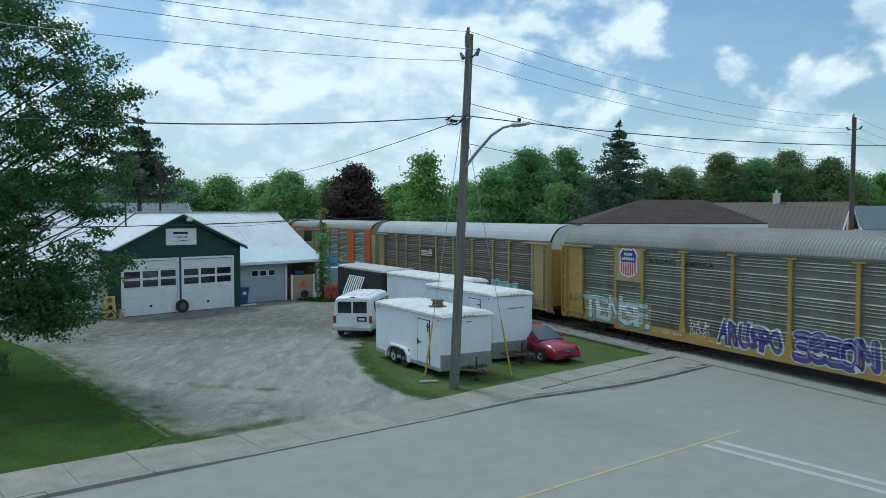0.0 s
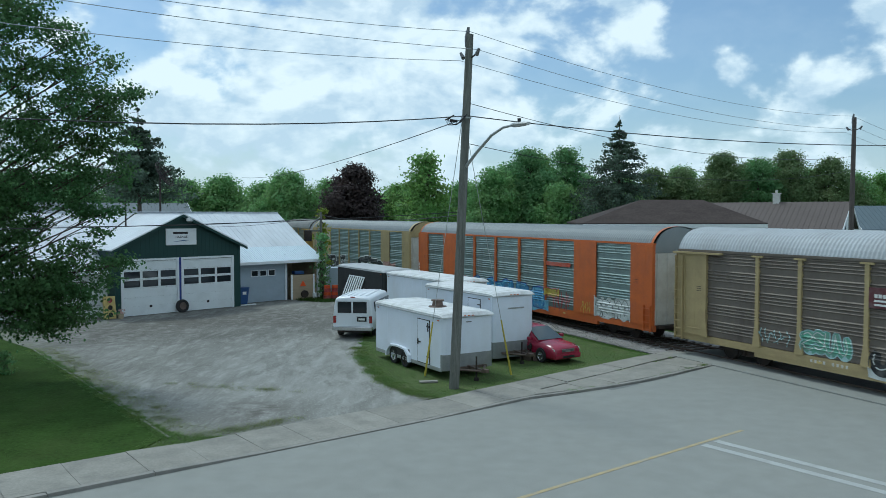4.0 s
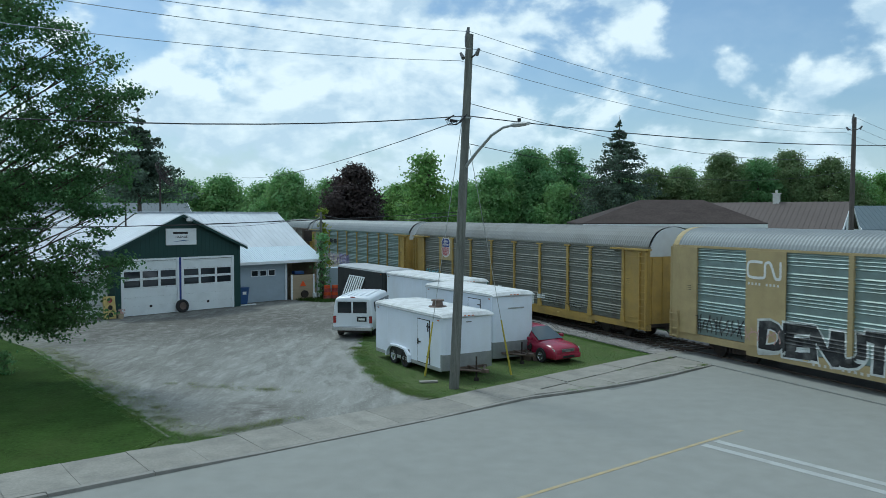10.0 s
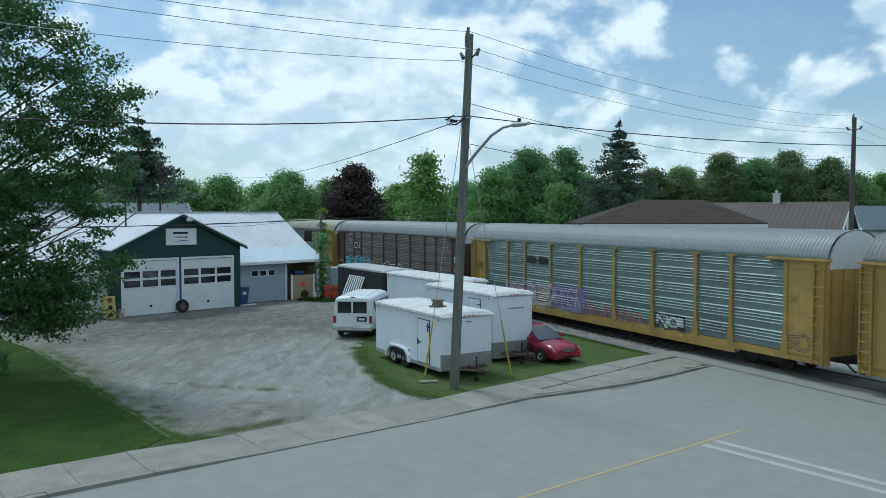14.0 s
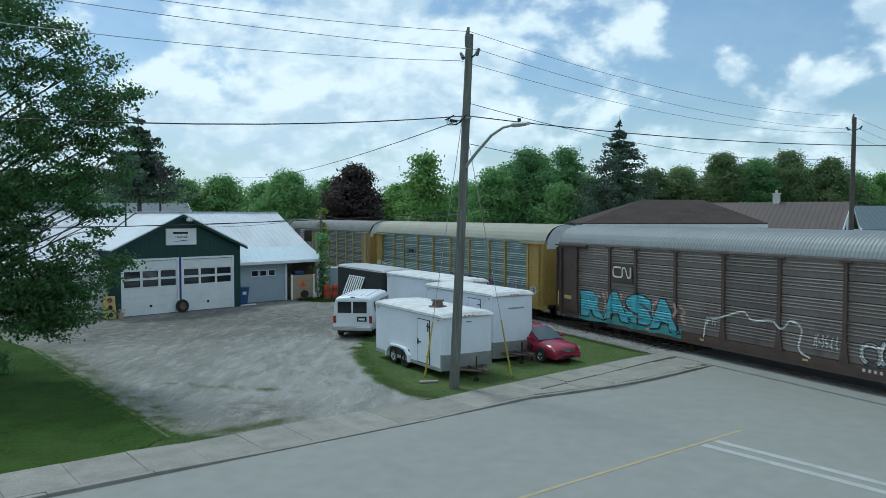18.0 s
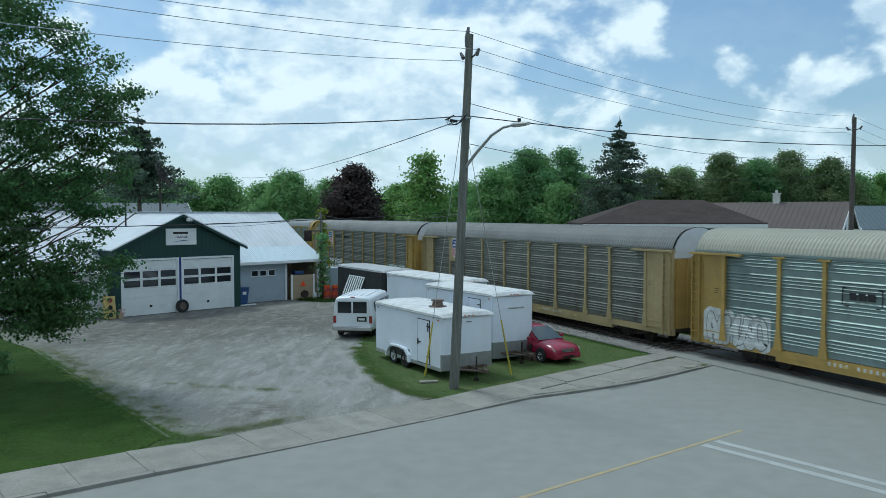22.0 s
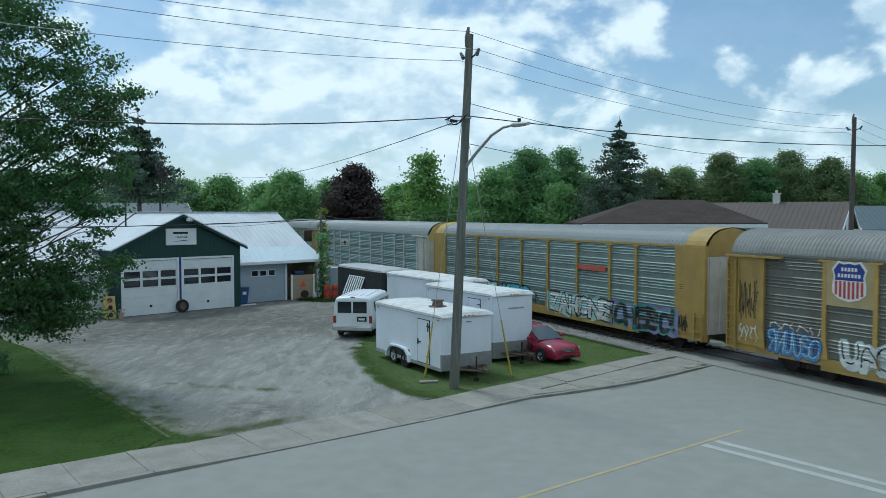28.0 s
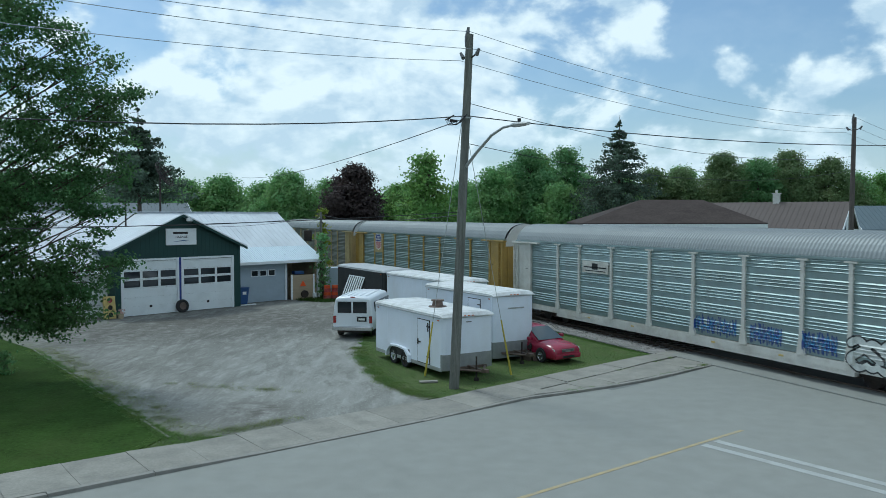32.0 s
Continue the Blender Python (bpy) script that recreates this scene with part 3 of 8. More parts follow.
def post_mesh(eave):
    """A side post with a spread foot, a wide head and bolt heads down its edges."""
    bm = bmesh.new()
    prism(bm, [(-0.085, eave - 0.05), (0.085, eave - 0.05), (0.085, 1.85), (0.20, SILL1 - 0.06), (-0.20, SILL1 - 0.06), (-0.085, 1.85)], -0.085, -0.0, "y")
    box(bm, -0.26, 0.26, -0.12, 0.0, eave - 0.12, eave - 0.05)
    for k in range(7):
        z = 1.95 + k * 0.42
        box(bm, -0.115, -0.085, -0.06, 0.0, z, z + 0.06)
        box(bm, 0.085, 0.115, -0.06, 0.0, z, z + 0.06)
    return mesh_of("post", bm)


def slim_post_mesh(eave):
    bm = boxes((-0.105, 0.105, -0.10, 0.0, SILL1 - 0.02, eave - 0.02))
    for k in range(6):
        z = 1.5 + k * 0.6
        box(bm, -0.15, 0.15, -0.05, 0.0, z, z + 0.05)
    return mesh_of("post", bm)


def column_meshes(eave):
    """The plain door casing at each end of a side, with its cap, edge post and rails."""
    w = POSTS[0]
    return [("end_door_casing", mesh_of("end_door_casing", boxes((0.0, w, -0.11, 0.05, SILL1 - 0.02, eave - 0.12)))),
            ("casing_post", mesh_of("casing_post", prism(bmesh.new(), [(w - 0.16, eave - 0.123), (w + 0.02, eave - 0.123), (w + 0.02, 1.85), (w + 0.12, SILL1 - 0.06), (w - 0.24, SILL1 - 0.06), (w - 0.16, 1.85)], -0.16, -0.111, "y"))),
            ("casing_cap", mesh_of("casing_cap", boxes((-0.1, 2.75, -0.24, 0.05, eave - 0.12, eave - 0.04)))),
            ("door_rod", mesh_of("door_rod", boxes((0.55, 0.62, -0.14, -0.111, 1.2, 4.5)))),
            ("door_seam", mesh_of("door_seam", boxes((1.18, 1.2, -0.116, -0.1105, 1.2, 4.5)))),
            ("door_rail", mesh_of("door_rail", boxes((0.75, 1.6, -0.135, -0.111, 1.3, 1.34)))),
            ("door_rail", mesh_of("door_rail", boxes((0.75, 1.6, -0.135, -0.111, 4.3, 4.34))))]


def flush_column_meshes(eave, x0=0.0):
    """The smooth end column of the cars with high eaves: bare plate, corner bead and four low steps."""
    w = POSTS[0]
    steps = boxes((x0 + 0.05, x0 + 0.09, -0.20, -0.10, 0.75, 2.0), (x0 + 0.52, x0 + 0.56, -0.20, -0.10, 0.75, 2.0))
    for k in range(4):
        box(steps, x0 + 0.05, x0 + 0.56, -0.21, -0.17, 0.82 + k * 0.34, 0.86 + k * 0.34)
    return [("end_column", mesh_of("end_column", boxes((x0, w, -0.10, 0.05, SILL1 - 0.02, eave - 0.02)))),
            ("corner_bead", mesh_of("corner_bead", boxes((x0 - 0.02, x0 + 0.05, -0.125, 0.05, SILL1 - 0.02, eave - 0.02)))),
            ("column_seam", mesh_of("column_seam", boxes((0.78, 0.80, -0.106, -0.0995, 1.1, eave - 0.05)))),
            ("step_ladder", mesh_of("step_ladder", steps))]


def sill_mesh():
    bm = boxes((-HALF, HALF, -WIDE - 0.02, -WIDE + 0.16, SILL0 + 0.12, SILL1 - 0.02), (-HALF + 4.5, HALF - 4.5, -WIDE - 0.0, -WIDE + 0.16, SILL0 - 0.06, SILL0 + 0.12))
    return mesh_of("side_sill", bm)


def header_mesh(eave):
    return mesh_of("roof_rail", boxes((-HALF + 0.02, HALF - 0.02, -WIDE - 0.05, -WIDE + 0.12, eave - 0.03, eave + 0.07)))


def end_wall_mesh(eave):
    return mesh_of("end_door", boxes((-0.06, 0.0, -WIDE + 0.06, WIDE - 0.06, 1.05, eave - 0.41)))


def end_rib_mesh(eave):
    return mesh_of("door_rib", boxes((-0.005, 0.05, -0.04, 0.04, 1.1, eave - 0.45)))


def ladder_mesh():
    bm = boxes((-0.022, 0.022, -0.12, 0.0, 0.75, 4.55), (0.418, 0.462, -0.12, 0.0, 0.75, 4.55))
    for k in range(11):
        z = 0.85 + k * 0.35
        box(bm, 0.0, 0.44, -0.125, -0.085, z, z + 0.035)
    return mesh_of("ladder", bm)


def brake_wheel_mesh():
    bm = bmesh.new()
    tube(bm, [(0.3 * math.cos(a), -0.2, 0.3 * math.sin(a)) for a in [k * math.tau / 18 for k in range(19)]], 0.022, 5)
    for k in range(4):
        a = k * math.tau / 4 + 0.4
        rod(bm, (0, -0.2, 0), (0.3 * math.cos(a), -0.2, 0.3 * math.sin(a)), 0.018, n=5)
    rod(bm, (0, -0.24, 0), (0, -0.1, 0), 0.05, n=8)
    return mesh_of("brake_wheel", bm)


def bogie_mesh():
    bm = bmesh.new()
    for s in (-1, 1):
        y = s * 1.02
        prism(bm, [(-1.25, 0.42), (-1.25, 0.66), (-0.75, 0.74), (0.75, 0.74), (1.25, 0.66), (1.25, 0.42), (0.95, 0.42), (0.55, 0.30), (-0.55, 0.30), (-0.95, 0.42)], y - 0.08, y + 0.08, "y")
        for k in range(3):
            rod(bm, (-0.2 + 0.2 * k, y + s * 0.09, 0.34), (-0.2 + 0.2 * k, y + s * 0.09, 0.66), 0.075, n=8)
    box(bm, -0.22, 0.22, -1.1, 1.1, 0.45, 0.72)
    return mesh_of("bogie_frame", bm)


def wheelset_mesh():
    bm = bmesh.new()
    for s in (-1, 1):
        rod(bm, (0, s * 0.68, 0), (0, s * 0.80, 0), 0.42, n=20)
        rod(bm, (0, s * 0.655, 0), (0, s * 0.68, 0), 0.45, n=20)
        for k in range(4):
            a = k * math.tau / 4
            box(bm, 0.25 * math.cos(a) - 0.04, 0.25 * math.cos(a) + 0.04, s * 0.80 - 0.01, s * 0.80 + 0.015, 0.25 * math.sin(a) - 0.04, 0.25 * math.sin(a) + 0.04)
        rod(bm, (0, s * 0.8, 0), (0, s * 1.0, 0), 0.09, n=10)
    rod(bm, (0, -0.7, 0), (0, 0.7, 0), 0.085, n=10)
    return mesh_of("wheelset", bm)


def underframe_mesh():
    bm = boxes((-HALF, HALF, -0.4, 0.4, 0.72, 1.0), (-HALF + 0.05, HALF - 0.05, -WIDE + 0.16, WIDE - 0.16, 0.9, 1.04))
    for k in range(9):
        x = -8.4 + k * 2.1
        box(bm, x - 0.08, x + 0.08, -WIDE + 0.16, WIDE - 0.16, 0.74, 0.9)
    box(bm, -2.6, -1.2, -0.95, -0.45, 0.42, 0.74)
    rod(bm, (2.0, -0.7, 0.6), (3.4, -0.7, 0.6), 0.2, n=12)
    return mesh_of("underframe", bm)


def coupler_mesh():
    bm = boxes((0.0, 0.62, -0.11, 0.11, 0.72, 0.95), (0.46, 0.70, -0.17, 0.17, 0.68, 1.0))
    tube(bm, [(0.0, -0.45, 0.75), (0.3, -0.4, 0.5), (0.52, -0.15, 0.42), (0.70, 0.0, 0.5)], 0.035, 6)
    return mesh_of("coupler", bm)


CAR = {"sill": sill_mesh(), "ladder": ladder_mesh(), "bogie": bogie_mesh(), "wheel": wheelset_mesh(), "under": underframe_mesh(), "coupler": coupler_mesh(), "brake": brake_wheel_mesh()}
CAR["plate"] = mesh_of("data_plate", boxes((-0.2, 0.2, -0.118, -0.111, 2.95, 3.32)))
CAR["bar"] = mesh_of("plate_bar", boxes((-0.15, 0.12, -0.1215, -0.1185, 3.2, 3.218)))
CAR["reflector"] = mesh_of("reflector", boxes((-0.12, 0.12, -0.030, -0.021, 0.80, 0.88)))


def kit(eave, flush, x0=0.0):
    """The meshes that depend on the height of the eaves."""
    k = {"roof": roof_mesh(eave, x0), "cap": end_cap_mesh(eave), "header": header_mesh(eave), "end": end_wall_mesh(eave), "rib": end_rib_mesh(eave),
         "post": post_mesh(eave), "slim": slim_post_mesh(eave), "column": flush_column_meshes(eave, x0) if flush else column_meshes(eave),
         "far": mesh_of("far_side", boxes((-HALF + 0.02, HALF - 0.02, WIDE - 0.06, WIDE, SILL0, eave)))}
    for a, b in zip(POSTS, POSTS[1:]):
        k["p%d" % round((b - a) * 100)] = panel_mesh(b - a, eave)
    k["side_plate"] = mesh_of("side_plate", boxes((0.0, POSTS[2] - POSTS[1] - 0.06, -0.085, -0.045, SILL1 - 0.02, eave - 0.02)))
    return k


SHORT = 0.26             # the plated cars end that much sooner
KITS = {"posted": kit(LOW, False), "flush": kit(HIGH, True), "plated": kit(HIGH, True, SHORT)}
cars, wheels, tall, raised = [], [], [], []


def rail_car(label, frame_mat, panel_mat, roof_mat, cap_mat, end_mat=None, flush=False, slim=False, plated=False, logo_panel=None, band=0.0):
    """One enclosed car carrier; x runs forwards, -y is the side that the camera sees. flush: high eaves and smooth ends."""
    car = thing("rail_car", label, "rail car", group="rail cars of the train")
    K, eave = KITS["plated" if plated else "flush" if flush else "posted"], HIGH if flush else LOW
    end = HALF - (SHORT if plated else 0.0)
    fm = M[frame_mat]
    em = M[end_mat or frame_mat]
    part("underframe", CAR["under"], M["steel_dark"], car)
    part("roof", K["roof"], M[roof_mat], car)
    part("side_sill", CAR["sill"], fm, car, at=Matrix.Diagonal((end / HALF, 1, 1, 1)))
    part("roof_rail", K["header"], fm if flush else M[panel_mat], car, at=Matrix.Diagonal((end / HALF, 1, 1, 1)))
    part("far_side", K["far"], M[panel_mat], car)
    for a, b in zip(POSTS, POSTS[1:]):
        part("side_panel", K["p%d" % round((b - a) * 100)], M[panel_mat], car, at=(-HALF + a, -WIDE, 0))
    for i, x in enumerate(POSTS[1:-1], 1):
        if not (plated and i in (1, 2, 7, 8)):
            part("post", K["slim" if slim else "post"], fm, car, at=(-HALF + x, -WIDE, 0))
    if plated:
        for i in (1, 7):
            part("side_plate", K["side_plate"], fm, car, at=(-HALF + POSTS[i] + 0.03, -WIDE, 0))
    for name, me in K["column"]:
        part(name, me, fm, car, at=(-HALF, -WIDE, 0))
        part(name, me, fm, car, at=Matrix.Translation((HALF, -WIDE, 0)) @ Matrix.Diagonal((-1, 1, 1, 1)))
    for s in (-1, 1):
        turn = Matrix.Translation((s * (end - 0.06), 0, 0)) @ Matrix.Rotation(0 if s > 0 else math.pi, 4, "Z")
        ed = part("end_door", K["end"], em, car, at=turn)
        for k in range(5):
            part("door_rib", K["rib"], em, ed, at=(0, -1.3 + 0.65 * k, 0))
        part("roof_end", K["cap"], M[cap_mat], car, at=(s * (end - 0.075), 0, 0))
        if band:
            part("roof_band", roof_band_mesh(eave, band), fm, car, at=(s * (end - 0.04 - band / 2), 0, 0))
        plate = part("data_plate", CAR["plate"], fm, car, at=(s * (HALF - 1.45), -WIDE, 0))
        for k in range(3):
            part("plate_bar", CAR["bar"], M["ink"], plate, at=(0, 0, -0.09 * k))
        part("coupler", CAR["coupler"], M["steel_dark"], car, at=Matrix.Translation((s * (HALF - 0.02), 0, 0)) @ Matrix.Rotation(0 if s > 0 else math.pi, 4, "Z"))
        if not flush:
            part("ladder", CAR["ladder"], fm, car, at=Matrix.Translation((s * (HALF - 0.27) - 0.22, -WIDE - 0.11, 0)))
        bog = part("bogie", CAR["bogie"], M["steel_dark"], car, at=(s * (HALF - 3.4), 0, 0.1))
        for q in (-0.89, 0.89):
            wheels.append(part("wheelset", CAR["wheel"], M["steel_dark"], bog, at=(q, 0, 0.42)))
    for x in (7.6, 11.2, 16.6, 20.2):
        part("reflector", CAR["reflector"], M["signal_yellow"], car, at=(-HALF + x, -WIDE, 0))
    if logo_panel:
        a, b = POSTS[1], POSTS[2]
        part("logo_panel", boxes((a + 0.05, b - 0.05, -0.075, -0.045, eave - 1.72, eave - 0.06)), M[logo_panel], car, at=(-HALF, -WIDE, 0))
    cars.append(car)
    tall.append(eave)
    # stretches of the side that stand proud of the sheets: ends, plates and posts
    lift = [(-0.1, POSTS[0], -0.112), (POSTS[-1], 28.0, -0.112)]
    if plated:
        lift += [(POSTS[i] + 0.03, POSTS[i + 1] - 0.03, -0.087) for i in (1, 7)]
    half, deep = (0.11, -0.102) if slim else (0.15, -0.087)
    lift += [(x - half, x + half, deep) for i, x in enumerate(POSTS[1:-1], 1) if not (plated and i in (1, 2, 7, 8))]
    raised.append(lift)
    return car


rail_car("grey corrugated car carrier with yellow posts and blue shield emblem", "yellow", "panel_grey", "roof_dirty", "roof_white", logo_panel="tan")
rail_car("dirty brown-grey corrugated car carrier with tan posts and yellow ends", "tan", "panel_brown", "roof_pale", "roof_white", "yellow")
rail_car("orange-framed car carrier with green-grey ribbed sides and blue graffiti", "orange", "panel_green", "roof_galv", "roof_galv", "white_post", flush=True, slim=True, plated=True, band=0.18)
rail_car("tan-framed car carrier with pale ribbed sides and black graffiti", "tan", "panel_green", "roof_galv", "tan", "white_post", flush=True, slim=True, plated=True, band=0.34)
rail_car("grey corrugated car carrier with yellow posts and faded turquoise tags", "yellow", "panel_grey", "roof_dirty", "roof_white", logo_panel="tan")
rail_car("green-grey corrugated car carrier with yellow posts and yellow ends", "yellow", "panel_green", "roof_galv", "roof_white")
rail_car("dirty dark brown car carrier with large turquoise graffiti", "brown", "panel_dark", "roof_galv", "roof_white")
rail_car("pale green car carrier with yellow posts, tan roof and purple graffiti", "yellow", "panel_green", "roof_tan", "roof_white")
rail_car("grey corrugated car carrier with tan posts and blue shield emblem", "tan", "panel_grey", "roof_dirty", "roof_white", "yellow", logo_panel="tan")
rail_car("grey car carrier with yellow ends, blue shield emblem and blue tag", "yellow", "panel_grey", "roof_dirty", "roof_white", logo_panel="tan")
rail_car("green-grey car carrier with yellow ends and white and black graffiti", "yellow", "panel_green", "roof_galv", "yellow", "white_post", flush=True, band=1.3)
rail_car("bright zinc car carrier with white posts and blue tags", "white_post", "panel_light", "roof_galv", "signal_yellow")
rail_car("grey corrugated car carrier with yellow posts and yellow ends", "yellow", "panel_green", "roof_galv", "roof_white", logo_panel="tan")
rail_car("weathered grey car carrier with tan posts and tan ends", "tan", "panel_grey", "roof_galv", "roof_white")
rail_car("brown-grey car carrier with yellow posts and white roof ends", "yellow", "panel_brown", "roof_galv", "roof_white")

START = -36.90          # where the first car's rear end stands at the beginning, along the track


def run(t):
    """Metres that the train has gone after t seconds."""
    return 9.3618 * t + 0.015524 * t * t + 1.2338 * (1 - math.exp(-t / 5)) + 0.42 * math.exp(-((t - 20.5) / 8.5) ** 2)


# ---- emblems, lettering and graffiti on the cars ----
PROFILES = {e: rib_profile(SILL1 + 0.003, e - 0.03) for e in (LOW, HIGH)}


def side_y(z, prof):
    """How far the ribbed side stands out at a height."""
    if z <= prof[0][1]:
        return -0.02
    for (y0, z0), (y1, z1) in zip(prof, prof[1:]):
        if z0 <= z <= z1:
            return y0 if z1 - z0 < 1e-6 else y0 + (y1 - y0) * (z - z0) / (z1 - z0)
    return 0.0


def follow_ribs(bm, proud, eave, lift):
    """Cuts a flat painted shape along ribs and posts and lays it on them; the depth that it has already stays."""
    prof = PROFILES[eave]
    lo, hi = min(v.co.z for v in bm.verts), max(v.co.z for v in bm.verts)
    for z in sorted({q[1] for q in prof} | {SILL1 - 0.021}):
        if lo < z < hi:
            bmesh.ops.bisect_plane(bm, geom=bm.verts[:] + bm.edges[:] + bm.faces[:], plane_co=(0, 0, z), plane_no=(0, 0, 1), dist=1e-5)
    left, right = min(v.co.x for v in bm.verts), max(v.co.x for v in bm.verts)
    for a, b, _ in lift:
        for x in (a - 0.015, a, b, b + 0.015):
            if left < x < right:
                bmesh.ops.bisect_plane(bm, geom=bm.verts[:] + bm.edges[:] + bm.faces[:], plane_co=(x, 0, 0), plane_no=(1, 0, 0), dist=1e-5)
    for v in bm.verts:
        y = side_y(v.co.z, prof) if v.co.z > SILL1 - 0.02 else -0.02
        if v.co.z > SILL1 - 0.045:
            for a, b, deep in lift:
                if a - 1e-4 <= v.co.x <= b + 1e-4:
                    y = min(y, deep)
        v.co.y += y - WIDE - proud
    return bm


def letters(body, x0, x1, z0, z1, fat=0.0, shear=0.0):
    """Flat letters that fill a box on the car's side."""
    cu = bpy.data.curves.new("letters", "FONT")
    cu.body, cu.size, cu.offset, cu.shear = body, 1.0, fat, shear
    cu.resolution_u = 3
    ob = bpy.data.objects.new("letters", cu)
    scene.collection.objects.link(ob)
    me = bpy.data.meshes.new_from_object(ob.evaluated_get(bpy.context.evaluated_depsgraph_get()))
    bpy.data.objects.remove(ob)
    bpy.data.curves.remove(cu)
    bm = bmesh.new()
    bm.from_mesh(me)
    bpy.data.meshes.remove(me)
    xs, ys = [v.co.x for v in bm.verts], [v.co.y for v in bm.verts]
    ax, bx, ay, by = min(xs), max(xs), min(ys), max(ys)
    for v in bm.verts:
        v.co = Vector((x0 + (v.co.x - ax) / (bx - ax) * (x1 - x0), 0, z0 + (v.co.y - ay) / (by - ay) * (z1 - z0)))
    return bm


def jumbled(body, x0, x1, z0, z1, fat, grow, seed):
    """Fat letters set one by one, each leaning, lifted and swollen a little differently."""
    rnd = random.Random(seed)
    bm = bmesh.new()
    wide = [0.45 if c in "I!1" else 1.0 for c in body]
    unit, x = (x1 - x0) / sum(wide), x0
    for i, c in enumerate(body):
        w, lift, lean = unit * wide[i], rnd.uniform(-0.05, 0.05) * (z1 - z0), rnd.uniform(-0.10, 0.10)
        sub = letters(c, x - 0.05 * w - grow, x + 1.05 * w + grow, z0 + lift - grow, z1 + lift + rnd.uniform(-0.04, 0.10) * (z1 - z0) + grow, fat + (0.5 * grow if wide[i] == 1.0 else 0))
        cz = (z0 + z1) / 2
        for v in sub.verts:
            f = (v.co.z - cz)
            v.co.x += f * lean + 0.06 * math.sin(5.0 * v.co.z + 2 * i)
            v.co.z += 0.05 * math.sin(3.5 * v.co.x + seed)
            v.co.y = -0.0006 * (i % 3)
        me = bpy.data.meshes.new("glyph")
        sub.to_mesh(me); sub.free()
        bm.from_mesh(me)
        bpy.data.meshes.remove(me)
        x += w
    return bm


def smooth_line(pts, per=5):
    """A rounded line through points."""
    p = [Vector(q) for q in pts]
    if len(p) < 3:
        return [p[0].lerp(p[-1], k / 3) for k in range(4)]
    out = []
    for i in range(len(p) - 1):
        a, b, c, d = p[max(i - 1, 0)], p[i], p[i + 1], p[min(i + 2, len(p) - 1)]
        for k in range(per):
            t = k / per
            out.append(0.5 * (2 * b + (c - a) * t + (2 * a - 5 * b + 4 * c - d) * t * t + (3 * b - a - 3 * c + d) * t ** 3))
    return out + [p[-1]]


def ribbon(bm, pts, wide, depth=0.0):
    """One flat painted stroke with blunt rounded ends along points (x, z)."""
    n = len(pts)
    row = []
    for i, q in enumerate(pts):
        d = pts[min(i + 1, n - 1)] - pts[max(i - 1, 0)]
        if d.length < 1e-6:
            continue
        d.normalize()
        row.append((q, d, wide / 2))
    q, d, h = row[0]
    row.insert(0, (q - d * h * 0.8, d, h * 0.55))
    q, d, h = row[-1]
    row.append((q + d * h * 0.8, d, h * 0.55))
    vs = [(bm.verts.new((q.x - d.y * h, depth, q.y + d.x * h)), bm.verts.new((q.x + d.y * h, depth, q.y - d.x * h))) for q, d, h in row]
    for a, b in zip(vs, vs[1:]):
        bm.faces.new((a[0], a[1], b[1], b[0]))


# skeletons of painted figures, none of them a letter of its own: hooks, arches, loops and bends in a unit box
FIGURES = (
    (((0.15, 0.0), (0.12, 0.55), (0.2, 1.0)), ((0.2, 0.95), (0.75, 0.9), (0.8, 0.6), (0.3, 0.48)), ((0.4, 0.45), (0.85, 0.05))),
    (((0.85, 0.85), (0.45, 1.0), (0.12, 0.75), (0.5, 0.52), (0.88, 0.28), (0.5, 0.0), (0.1, 0.12)),),
    (((0.12, 0.02), (0.2, 0.6), (0.5, 1.0), (0.78, 0.6), (0.9, 0.0)), ((0.3, 0.36), (0.75, 0.4))),
    (((0.15, 1.0), (0.12, 0.4), (0.4, 0.0), (0.75, 0.2), (0.85, 1.0)),),
    (((0.5, 1.0), (0.1, 0.8), (0.1, 0.2), (0.5, 0.0), (0.9, 0.2), (0.9, 0.8), (0.5, 1.0)),),
    (((0.1, 0.0), (0.15, 1.0)), ((0.15, 0.95), (0.5, 0.45), (0.85, 0.1)), ((0.85, 0.02), (0.88, 1.0))),
    (((0.85, 0.95), (0.2, 0.95), (0.12, 0.5), (0.2, 0.03), (0.9, 0.05)), ((0.2, 0.5), (0.7, 0.52))),
)


def figures(x0, x1, z0, z1, n, seed, wide, dx=0.0, dz=0.0):
    """A row of painted figures that cannot be read, as strokes of one width."""
    rnd = random.Random(seed)
    bm = bmesh.new()
    w, h = (x1 - x0) / n, z1 - z0
    for i in range(n):
        fig = FIGURES[rnd.randrange(len(FIGURES))]
        lean, lift, tallness, flip = rnd.uniform(-0.22, 0.22), rnd.uniform(-0.07, 0.07) * h, rnd.uniform(0.88, 1.12), rnd.random() < 0.5
        for k, line in enumerate(fig):
            pts = [Vector((x0 + (i - 0.10 + 1.2 * (1 - a if flip else a)) * w + (b - 0.5) * h * lean + dx, z0 + lift + b * h * tallness + dz)) for a, b in line]
            ribbon(bm, smooth_line(pts), wide, -0.0006 * (k + 3 * (i % 2)))
    return bm


